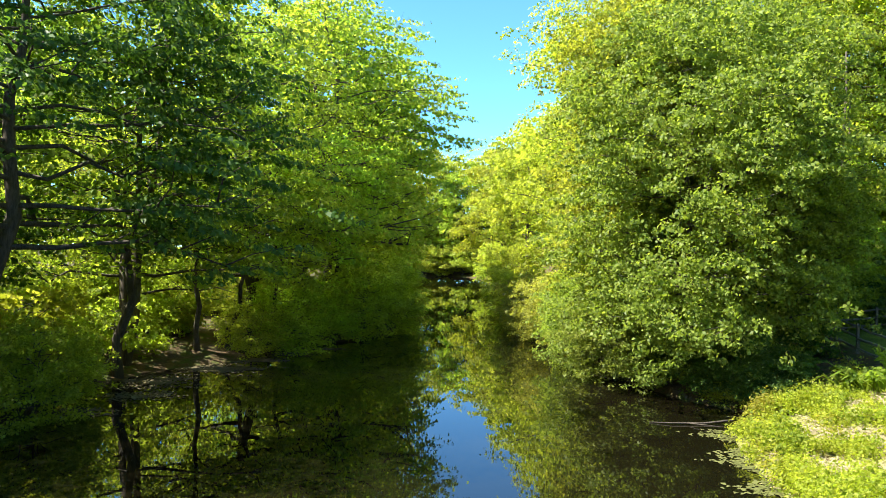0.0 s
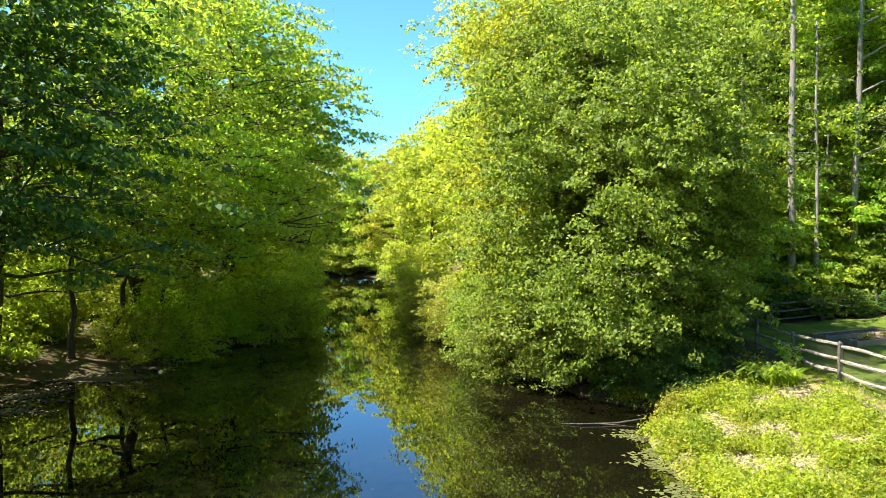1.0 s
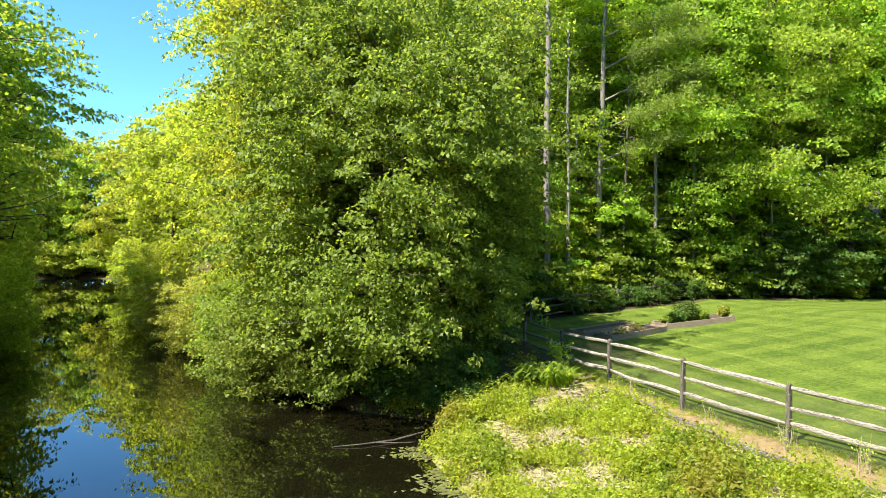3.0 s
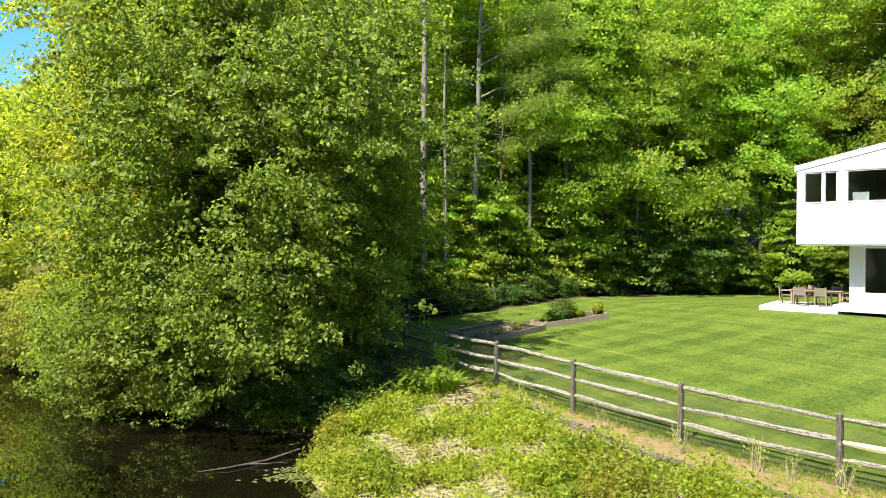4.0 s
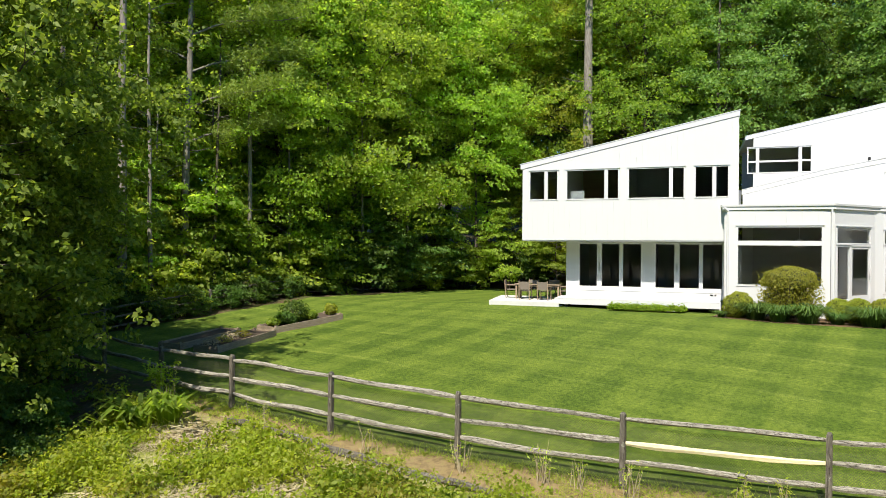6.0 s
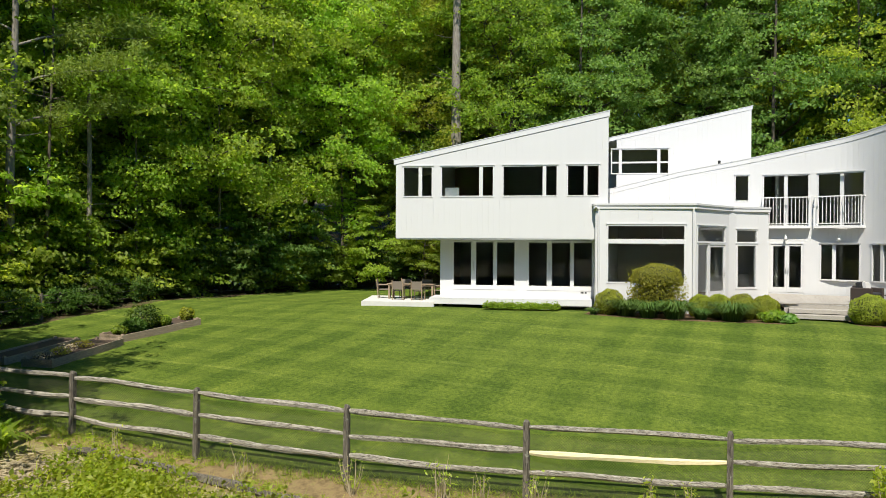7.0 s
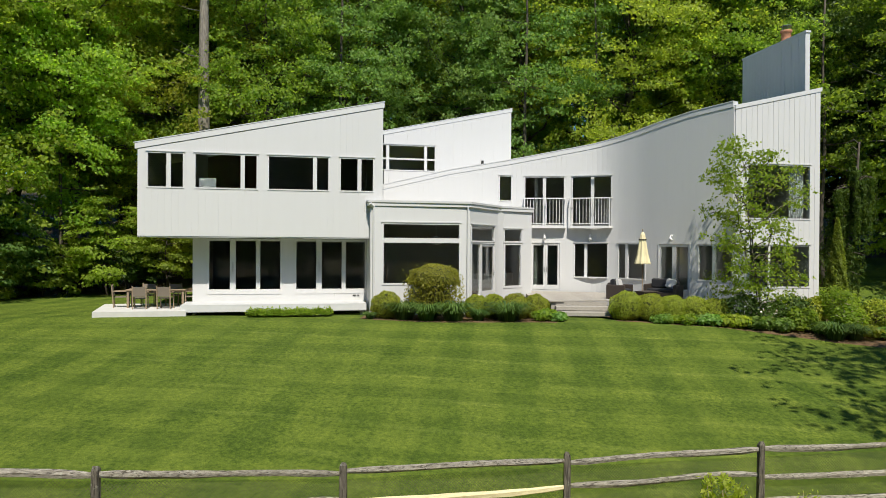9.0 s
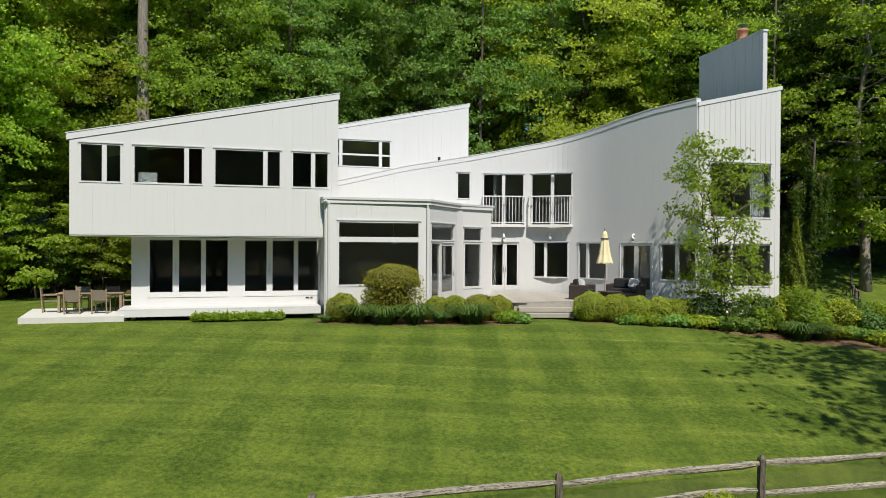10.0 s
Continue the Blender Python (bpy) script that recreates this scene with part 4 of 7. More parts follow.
def fence_rail(parent, a, b, rng, material, thick=0.056):
    """A hand-split rail: uneven, sagging, thinner at its ends."""
    built = Build()
    a, b = Vector(a), Vector(b)
    d = (b - a).normalized()
    side = d.cross(Vector((0, 0, 1))).normalized()
    n = 11
    sag, bow = rng.uniform(-0.05, 0.03), rng.uniform(-0.06, 0.06)
    f1, f2, wob = rng.uniform(0, 6.28), rng.uniform(0, 6.28), rng.uniform(0.008, 0.022)
    shape = [(rng.uniform(0.8, 1.1), ang + rng.uniform(-0.2, 0.2)) for ang in (0.4, 1.35, 2.5, 3.6, 4.7, 5.6)]
    rings = []
    for i in range(n + 1):
        t = i / n
        p = a + (b - a) * t + Vector((0, 0, sag * math.sin(math.pi * t) + wob * math.sin(7.5 * t + f1))) + side * (bow * math.sin(math.pi * t) + wob * math.sin(6.0 * t + f2))
        k = thick * (0.62 if i in (0, n) else rng.uniform(0.85, 1.15))
        tw = 0.5 * math.sin(2.2 * t + f1)
        rings.append([p + side * (0.75 * k * r * math.cos(g + tw)) + Vector((0, 0, 1.15 * k * r * math.sin(g + tw))) for r, g in shape])
    built.v = [tuple(p) for r in rings for p in r]
    m = len(shape)
    for i in range(n):
        for k in range(m):
            built.f.append((i * m + k, i * m + (k + 1) % m, i * m + m + (k + 1) % m, i * m + m + k))
    built.f += [tuple(reversed(range(m))), tuple(range(n * m, n * m + m))]
    return part("rail", built, material, parent)


rng = np.random.default_rng(31)
fence = thing("fence", "weathered grey split-rail fence with wire mesh along the lawn", "fence")
for x, y, top in FENCE_POSTS:
    fence_post(fence, x, y, top, rng)
for i, (a, b) in enumerate(zip(FENCE_POSTS, FENCE_POSTS[1:])):
    for k, drop in enumerate((0.14, 0.61, 1.06)):
        fresh = i == 6 and k == 1
        fence_rail(fence, (a[0], a[1], a[2] - drop + rng.uniform(-0.03, 0.03)), (b[0], b[1], b[2] - drop + rng.uniform(-0.03, 0.03)), rng,
                   M_NEWRAIL if fresh else M_FENCE)
# wire netting on the lawn side
wires = []
for a, b in zip(FENCE_POSTS[2:], FENCE_POSTS[3:]):
    ga, gb = ground_z(a[0], a[1]) + 0.02, ground_z(b[0], b[1]) + 0.02
    ln = math.hypot(b[0] - a[0], b[1] - a[1])
    ox, oy = -(b[1] - a[1]) / ln * 0.085, (b[0] - a[0]) / ln * 0.085
    step, tall = 0.055, 1.28

    def at(u, v):
        t = u / ln
        lo = ga + (gb - ga) * t
        return np.array([a[0] + (b[0] - a[0]) * t + ox, a[1] + (b[1] - a[1]) * t + oy, lo + v])
    for slope in (1, -1):
        for u0 in np.arange(-tall, ln, step):
            us = (max(u0, 0.0), min(u0 + tall, ln))
            if us[1] - us[0] < 0.05:
                continue
            v0, v1 = us[0] - u0, us[1] - u0
            if slope < 0:
                v0, v1 = tall - v0, tall - v1
            p, q = at(us[0], v0), at(us[1], v1)
            w = np.array([0, 0, 0.0042])
            wires += [p - w, q - w, q + w, p + w]
netting = quads_mesh("wire_mesh", np.array(wires), len(wires) // 4)
mesh_ob = part("wire_mesh", netting, M_WIRE, fence, "dark fine wire netting")
mesh_ob["kind"] = "stuff"

# plain fence at the wood's edge and by the far corner of the house
back_fence = thing("fence", "dark weathered rail fence along the shaded wood edge", "fence")
spots = [(14.9, 36.9), (18.2, 38.6), (21.6, 39.7), (25.0, 40.3), (28.4, 40.6), (32.0, 40.6), (35.5, 40.2), (39.0, 39.4), (42.5, 38.2)]
tops = [ground_z(x, y) + 1.2 for x, y in spots]
for (x, y), z in zip(spots, tops):
    fence_post(back_fence, x, y, z, rng)
for (a, za), (b, zb) in zip(zip(spots, tops), zip(spots[1:], tops[1:])):
    for drop in (0.12, 0.52, 0.92):
        fence_rail(back_fence, (*a, za - drop), (*b, zb - drop), rng, M_POST, 0.04)
side_fence = thing("fence", "weathered rail fence beside the garden gate", "fence")
spots = [(40.5, -9.2), (42.6, -10.4), (43.0, -10.6), (46.0, -12.4), (49.0, -14.2)]
tops = [ground_z(x, y) + 1.15 for x, y in spots]
for (x, y), z in zip(spots, tops):
    fence_post(side_fence, x, y, z, rng)
for (a, za), (b, zb) in zip(zip(spots, tops), zip(spots[1:], tops[1:])):
    for drop in (0.12, 0.52, 0.92):
        fence_rail(side_fence, (*a, za - drop), (*b, zb - drop), rng, M_POST, 0.04)

# timber edging on the bank
edging = thing("timber_edging", "half-buried weathered timber edging on the bank", "edging")
pts = [(13.3, 24.6), (13.38, 22.75), (13.4, 19.6), (13.57, 18.0), (13.66, 16.6), (14.3, 13.6), (15.1, 10.6)]
for a, b in zip(pts, pts[1:]):
    za, zb = ground_z(*a) + 0.09, ground_z(*b) + 0.09
    fence_rail(edging, (*a, za), (*b, zb), rng, M_POST, 0.08)


# ---- raised beds ----
def raised_bed(x, y, ex, ey, long, wide, tall, label):
    bed = thing("raised_bed", label, "raised bed", "raised beds")
    e, w = np.array([ex, ey]) / math.hypot(ex, ey), np.array([-ey, ex]) / math.hypot(ex, ey)
    o = np.array([x, y])
    corner = [o, o + e * long, o + e * long + w * wide, o + w * wide]
    low = min(ground_z(*c) for c in corner) - 0.1
    top = [ground_z(*c) + tall for c in corner]
    top = [max(top[0], top[3]), max(top[1], top[2]), max(top[1], top[2]), max(top[0], top[3])]
    for i in range(4):
        p, q = corner[i], corner[(i + 1) % 4]
        d = (q - p) / np.hypot(*(q - p))
        n = np.array([-d[1], d[0]]) * 0.05
        for k in range(2):
            zp0, zp1 = top[i] - 0.19 * (k + 1) + 0.004, top[i] - 0.19 * k
            zq0, zq1 = top[(i + 1) % 4] - 0.19 * (k + 1) + 0.004, top[(i + 1) % 4] - 0.19 * k
            if k == 1:
                zp0 = zq0 = low
            a, b = p + d * (0.052 if i % 2 else 0), q - d * (0.052 if i % 2 else 0)
            part("plank", Build().hexa([(*a, zp0), (*b, zq0), (*(b + n), zq0), (*(a + n), zp0), (*a, zp1), (*b, zq1), (*(b + n), zq1), (*(a + n), zp1)]), M_BEDWOOD, bed)
    for c, z, s in zip(corner, top, ((1, 1), (-1, 1), (-1, -1), (1, -1))):
        m = c + e * 0.1 * s[0] + w * 0.1 * s[1]
        part("corner_post", Build().bevel_box(m[0] - 0.045, m[1] - 0.045, low, m[0] + 0.045, m[1] + 0.045, z + 0.05, 0.015), M_BEDWOOD, bed)
    soil = Build()
    s = [c + (np.mean(corner, 0) - c) * 0.06 for c in corner]
    soil.hexa([(*s[0], low), (*s[1], low), (*s[2], low), (*s[3], low), *[(*c, z - 0.06) for c, z in zip(s, top)]])
    part("soil", soil, M_SOIL, bed)
    return [np.array([*(o + e * long * u + w * wide * v), top[0] + (top[1] - top[0]) * u - 0.06]) for u, v in ((0.10, 0.5), (0.26, 0.45), (0.42, 0.6), (0.60, 0.5), (0.95, 0.5))]


spots_a = raised_bed(22.35, 32.6, 0.995, -0.09, 3.9, 1.3, 0.25, "weathered timber raised bed with green herbs")
spots_b = raised_bed(18.45, 31.45, 0.98, 0.20, 3.65, 1.15, 0.25, "weathered timber raised bed with dry plants")
raised_bed(18.1, 33.2, 0.98, 0.20, 3.6, 1.1, 0.22, "shaded timber raised bed of bare soil")


# ---- outdoor furniture ----
def dining_chair():
    c = thing("dining_chair", "grey teak garden armchair with a sling back", "chair", "chairs round the garden table")
    for x, y in ((-0.25, -0.25), (0.25, -0.25)):
        part("leg", Build().box(x - 0.02, y - 0.02, 0, x + 0.02, y + 0.02, 0.64), M_TEAK, c)
    for x in (-0.25, 0.25):
        leg = Build().hexa([(x - 0.02, 0.27, 0), (x + 0.02, 0.27, 0), (x + 0.02, 0.31, 0), (x - 0.02, 0.31, 0),
                            (x - 0.02, 0.36, 0.92), (x + 0.02, 0.36, 0.92), (x + 0.02, 0.39, 0.92), (x - 0.02, 0.39, 0.92)])
        part("leg", leg, M_TEAK, c)
        part("armrest", Build().bevel_box(x - 0.03, -0.28, 0.642, x + 0.03, 0.32, 0.672, 0.008), M_TEAK, c)
    part("seat", Build().bevel_box(-0.228, -0.24, 0.41, 0.228, 0.26, 0.445, 0.01), M_SLING, c)
    back_rest = Build().hexa([(-0.228, 0.30, 0.5), (0.228, 0.30, 0.5), (0.228, 0.32, 0.5), (-0.228, 0.32, 0.5), (-0.228, 0.35, 0.88), (0.228, 0.35, 0.88), (0.228, 0.37, 0.88), (-0.228, 0.37, 0.88)])
    part("backrest", back_rest, M_SLING, c)
    return c


PAD_Z = 2.10
table = thing("garden_table", "long grey teak garden table on the stone patio", "table")
table.matrix_world = pose(33.22, 25.55, PAD_Z, 0, 0, -76.4)
for i in range(6):
    part("slat", Build().bevel_box(-1.15, -0.48 + i * 0.161, 0.70, 1.15, -0.48 + i * 0.161 + 0.153, 0.735, 0.006), M_TEAK, table)
for x in (-1.05, 1.05):
    for y in (-0.4, 0.4):
        part("leg", Build().box(x - 0.04, y - 0.04, 0, x + 0.04, y + 0.04, 0.698), M_TEAK, table)
part("apron", Build().box(-1.0, -0.41, 0.60, 1.0, -0.38, 0.697), M_TEAK, table)
part("apron", Build().box(-1.0, 0.38, 0.60, 1.0, 0.41, 0.697), M_TEAK, table)
first_chair = dining_chair()
frame_t = pose(33.22, 25.55, PAD_Z, 0, 0, -76.4)
first_chair.matrix_world = frame_t @ pose(-0.5, -0.78, 0, 0, 0, 183)
for x, y, a in ((0.45, -0.80, 176), (-0.5, 0.8, 4), (0.5, 0.82, -5), (-1.36, 0.02, 97), (1.36, -0.05, -84)):
    copy_thing(first_chair, frame_t @ pose(x, y, 0, 0, 0, a))

PATIO_Z = 2.43


def cushion_box(b, x0, y0, z0, x1, y1, z1, r=0.05):
    c = len(b.v)
    for z, k in ((z0, r), (z0 + r, 0), (z1 - r, 0), (z1, r)):
        b.v += [(x0 + k, y0 + k, z), (x1 - k, y0 + k, z), (x1 - k, y1 - k, z), (x0 + k, y1 - k, z)]
    b.f += [(c + 3, c + 2, c + 1, c), (c + 12, c + 13, c + 14, c + 15)]
    for lv in (0, 4, 8):
        for i in range(4):
            j = (i + 1) % 4
            b.f.append((c + lv + i, c + lv + j, c + lv + 4 + j, c + lv + 4 + i))
    return b


def sofa(x, y, turn, wide, label, pillow_at):
    s = thing("outdoor_sofa", label, "sofa", "patio seats")
    part("base", Build().bevel_box(-wide / 2, -0.4, 0.0, wide / 2, 0.42, 0.28, 0.02), M_WICKER, s)
    for k in (-1, 1):
        part("arm", Build().bevel_box(min(k * wide / 2, k * (wide / 2 + 0.14)), -0.4, 0.0, max(k * wide / 2, k * (wide / 2 + 0.14)), 0.42, 0.62, 0.03), M_WICKER, s)
    part("back", Build().bevel_box(-wide / 2, 0.3, 0.282, wide / 2, 0.42, 0.7, 0.03), M_WICKER, s)
    part("seat_cushion", cushion_box(Build(), -wide / 2 + 0.01, -0.38, 0.285, wide / 2 - 0.01, 0.28, 0.44), M_CUSHION, s)
    part("back_cushion", cushion_box(Build(), -wide / 2 + 0.01, 0.12, 0.445, wide / 2 - 0.01, 0.295, 0.86), M_CUSHION, s)
    s.matrix_world = pose(x, y, PATIO_Z, 0, 0, turn)
    p = tagged(part("pillow", cushion_box(Build(), -0.21, -0.06, -0.21, 0.21, 0.06, 0.21, 0.055), M_PILLOW), "pale zigzag-patterned throw pillow on a black cushion", "pillow", "throw pillows")
    p.matrix_world = pose(x, y, PATIO_Z, 0, 0, turn) @ pose(pillow_at, 0.03, 0.66, -14, 8, 0)
    return s


sofa(35.6, 6.15, -35, 0.72, "dark wicker armchair with black cushions on the patio", 0.0)
sofa(36.05, 4.15, -128, 1.2, "dark wicker sofa with black cushions on the patio", 0.35)
low = thing("coffee_table", "low dark wicker coffee table on the patio", "table")
part("tabletop", Build().bevel_box(-0.4, -0.3, 0.34, 0.4, 0.3, 0.38, 0.01), M_WICKER, low)
part("base", Build().bevel_box(-0.36, -0.26, 0.0, 0.36, 0.26, 0.338, 0.02), M_WICKER, low)
low.matrix_world = pose(35.0, 5.15, PATIO_Z, 0, 0, -60)
brass = thing("bench", "low orange-brown wooden bench by the tower", "bench")
part("seat", Build().bevel_box(-0.75, -0.2, 0.40, 0.75, 0.2, 0.46, 0.01), M_NEWRAIL, brass)
for x in (-0.6, 0.6):
    part("leg", Build().box(x - 0.04, -0.17, 0, x + 0.04, 0.17, 0.398), M_NEWRAIL, brass)
brass.matrix_world = pose(33.7, 0.0, ground_z(33.7, 0.0), 0, 0, -77)

umbrella = thing("patio_umbrella", "closed cream canvas umbrella on a dark pole", "umbrella")
ux, uy = 36.6, 4.93
part("pole", Build().tube([(ux, uy, PATIO_Z), (ux, uy, 5.42)], [0.022, 0.02], 8), M_TEAK, umbrella)
canopy = Build()
sides = 16
for i, (r, z) in enumerate(((0.04, 5.36), (0.10, 5.24), (0.15, 4.8), (0.22, 4.3), (0.30, 3.98), (0.29, 3.94))):
    for k in range(sides):
        q = r * (1.0 + 0.22 * (k % 2) * min(1, i / 2))
        canopy.v.append((ux + q * math.cos(6.283 * k / sides), uy + q * math.sin(6.283 * k / sides), z - 0.03 * (k % 2) * (i > 3)))
for i in range(5):
    for k in range(sides):
        canopy.f.append((i * sides + k, i * sides + (k + 1) % sides, i * sides + sides + (k + 1) % sides, i * sides + sides + k))
canopy.f.append(tuple(range(sides)))
part("canopy", canopy, M_CANVAS, umbrella)
part("tie_strap", Build().lathe(ux, uy, [(0.17, 5.0), (0.175, 5.04)], 12), M_WICKER, umbrella, "dark strap round the folded canopy")
part("finial", Build().lathe(ux, uy, [(0.03, 5.42), (0.035, 5.46), (0.01, 5.5)], 8), M_TEAK, umbrella)
part("base_plate", Build().lathe(ux, uy, [(0.25, PATIO_Z), (0.25, PATIO_Z + 0.05), (0.04, PATIO_Z + 0.08)], 16), M_DARK, umbrella)

# things seen through the windows
mx, my = wall_a.at(2.55, -0.35)
monitor = thing("computer_monitor", "white computer monitor seen from behind at the upper window", "monitor")
part("screen", Build().bevel_box(-0.32, -0.03, 0.18, 0.32, 0.03, 0.60, 0.015), M_GLASSY, monitor)
part("stand", Build().box(-0.09, -0.02, 0.0, 0.09, 0.06, 0.178), M_GLASSY, monitor)
monitor.matrix_world = pose(mx, my, 6.72, 0, 0, 103.5)
desk = thing("desk", "pale desk under the upper window", "desk")
part("tabletop", Build().bevel_box(-0.9, -0.35, 0.68, 0.9, 0.35, 0.72, 0.01), M_ROOM, desk)
for x in (-0.8, 0.8):
    part("leg", Build().box(x - 0.03, -0.3, 0, x + 0.03, 0.3, 0.678), M_ROOM, desk)
desk.matrix_world = pose(*wall_a.at(3.1, -0.62), 5.998, 0, 0, 103.5)
desk_stand = Build()
wall_a.slab(desk_stand, 1.95, 4.6, 5.121, 5.996, -1.05, -0.3)
tagged(part("window_cabinet", desk_stand, M_ROOM), "plain cabinet below the upper window", "cabinet")
counter = Build().bevel_box(-0.35, -0.3, 0, 0.35, 0.3, 0.95, 0.01)
counter_ob = tagged(part("kitchen_counter", counter, M_ROOM), "pale kitchen counter behind the narrow window", "counter")
counter_ob.matrix_world = pose(39.3, 11.0, 2.452, 0, 0, -45)

# ---- foliage ----
def leaf_quads(centres, size, rng, up=0.75, long=1.5, droop=0.0, away=None, face=0.0):
    """Kite-shaped leaves at the centres: up is how flat they lie, away the way their tips point."""
    n = len(centres)
    normal = rng.normal(size=(n, 3)) * (1 - up)
    normal[:, 2] += up
    if away is not None:
        normal += away * face
    normal /= np.linalg.norm(normal, axis=1)[:, None] + 1e-9
    tip = rng.normal(size=(n, 3))
    if away is not None:
        tip = tip * 0.6 + away
    tip[:, 2] -= droop
    tip -= normal * np.sum(tip * normal, 1)[:, None]
    tip /= np.linalg.norm(tip, axis=1)[:, None] + 1e-9
    side = np.cross(normal, tip)
    s = size * rng.uniform(0.6, 1.35, n)[:, None]
    a = centres - tip * s * 0.5 * long
    c = centres + tip * s * 0.5 * long - normal * s * 0.15
    b = centres + side * s * 0.5 + normal * s * 0.12 - tip * s * 0.1
    d = centres - side * s * 0.5 + normal * s * 0.12 - tip * s * 0.1
    return np.stack([a, b, c, d], 1).reshape(-1, 3)


def sprays(hubs, sizes, per, leaf, rng, flat=0.35, up=0.75, droop=0.2, long=1.5, middle=None, face=0.65):
    """Leaves over small flattened domes round the hubs, tipping outwards from the crown's middle."""
    hubs, sizes = np.asarray(hubs), np.asarray(sizes)
    k = len(hubs)
    out = hubs - (np.array([0, 0, 0]) if middle is None else middle)
    out[:, 2] *= 0.3
    out /= np.linalg.norm(out, axis=1)[:, None] + 1e-9
    count = np.maximum(3, (per * sizes ** 2 / np.mean(sizes ** 2)).astype(int))
    which = np.repeat(np.arange(k), count)
    r = rng.normal(size=(len(which), 3)) + out[which] * 0.5
    r /= np.linalg.norm(r, axis=1)[:, None] + 1e-9
    r[:, 2] = np.abs(r[:, 2] + 0.25) - 0.25
    reach = rng.uniform(0.45, 1.0, len(which)) ** 0.6 * (1 + 0.25 * rng.normal(size=len(which)))
    pos = hubs[which] + r * (sizes[which] * reach)[:, None] * np.array([1, 1, flat])
    pos[:, 2] -= droop * np.sum(r * out[which], 1) * sizes[which]
    return leaf_quads(pos, leaf, rng, up, long, 0.25, r * np.array([0.8, 0.8, 0.5]) + out[which] * 0.3, face)


def thin_out(hubs, step, keep_inner=0.45):
    """One hub to a cell, and none deep inside the crown."""
    z_bin = (hubs[:, 2] / 1.5).astype(int)
    a_bin = ((np.arctan2(hubs[:, 1], hubs[:, 0]) + math.pi) / 6.2832 * 8).astype(int) % 8
    r = np.hypot(hubs[:, 0], hubs[:, 1])
    edge = {}
    for z, a, v in zip(z_bin, a_bin, r):
        edge[(z, a)] = max(edge.get((z, a), 0.0), v)
    cells, chosen = set(), []
    for i, h in enumerate(hubs):
        if r[i] < keep_inner * edge[(z_bin[i], a_bin[i])]:
            continue
        cell = (int(h[0] // step), int(h[1] // step), int(h[2] // (step * 0.75)))
        if cell not in cells:
            cells.add(cell)
            chosen.append(i)
    return hubs[chosen]


def limbs(rng, height, radius, first, count, trunk_r, lean=(0, 0), rise=0.55, forks=4, stems=1, foot=1.0):
    """Trunks, limbs and twigs as tubes, with the places where leaves hang."""
    wood_mesh, hubs = Build(), []
    for s in range(stems):
        a0 = rng.uniform(0, 6.28)
        spread = 0.0 if stems == 1 else rng.uniform(0.12, 0.22) * height
        base = np.array([math.cos(a0), math.sin(a0), 0]) * (0.0 if stems == 1 else trunk_r * 1.6)
        top = np.array([lean[0] + math.cos(a0) * spread, lean[1] + math.sin(a0) * spread, height * rng.uniform(0.88, 1.0)])
        bow = rng.normal(size=3) * 0.02 * height
        n = 9
        spine = [base + (top - base) * (i / n) + bow * math.sin(math.pi * i / n) + rng.normal(size=3) * 0.012 * height * (0 < i) for i in range(n + 1)]
        spine[0][2] = -0.4
        rr = trunk_r / math.sqrt(stems)
        radii = [rr * (1.25 if i == 0 else (1 - i / n) ** 0.8 + 0.06) for i in range(n + 1)]
        wood_mesh.tube(spine, radii, 8)
        for j in range(count // stems):
            f = first + (1 - first) * ((j + rng.uniform(0, 1)) / (count // stems)) ** 0.9
            at = f * n
            i = min(int(at), n - 1)
            p = spine[i] + (spine[i + 1] - spine[i]) * (at - i)
            g = (f - first) / (1 - first)
            reach = radius * (0.45 + 0.55 * math.sin(math.pi * min(1, 0.22 + 0.78 * g) ** 0.9)) * rng.uniform(0.75, 1.12)
            reach *= 1.0 if g < 0.85 else 0.55
            reach *= foot + (1 - foot) * min(1.0, g / 0.3)
            a = j * 2.399 + rng.uniform(-0.5, 0.5) + s
            way = np.array([math.cos(a), math.sin(a), rise * rng.uniform(0.5, 1.3) * (0.4 + g)])
            pts = [p]
            for q in range(1, 6):
                bend = np.array([0, 0, -0.10 * q * (1 - 0.6 * g)])
                pts.append(p + way * reach * q / 5 + bend * reach * 0.28 + rng.normal(size=3) * reach * 0.035)
            lr = max(0.022, rr * 0.42 * (1 - f) + 0.02)
            wood_mesh.tube(pts, [lr * (1 - q / 6.5) for q in range(6)], 5, False)
            for q in range(forks):
                k = rng.uniform(0.35, 1.0) * 5
                i2 = min(int(k), 4)
                o = pts[i2] + (pts[i2 + 1] - pts[i2]) * (k - i2)
                turn = rng.uniform(0.5, 1.2) * (1 if q % 2 else -1)
                w2 = np.array([way[0] * math.cos(turn) - way[1] * math.sin(turn), way[0] * math.sin(turn) + way[1] * math.cos(turn), rng.uniform(-0.1, 0.5)])
                ln = reach * rng.uniform(0.25, 0.5)
                e = o + w2 * ln
                m = (o + e) / 2 + rng.normal(size=3) * 0.08 * ln
                wood_mesh.tube([o, m, e], [lr * 0.4, lr * 0.25, lr * 0.1], 4, False)
                for z in (0.45, 0.75, 1.0):
                    hubs.append(o + w2 * ln * z + rng.normal(size=3) * 0.12 * ln)
            hubs += [pts[3], pts[4], pts[5], pts[5] + rng.normal(size=3) * 0.2]
        hubs += [spine[-1], spine[-2]]
    return wood_mesh, np.array(hubs)


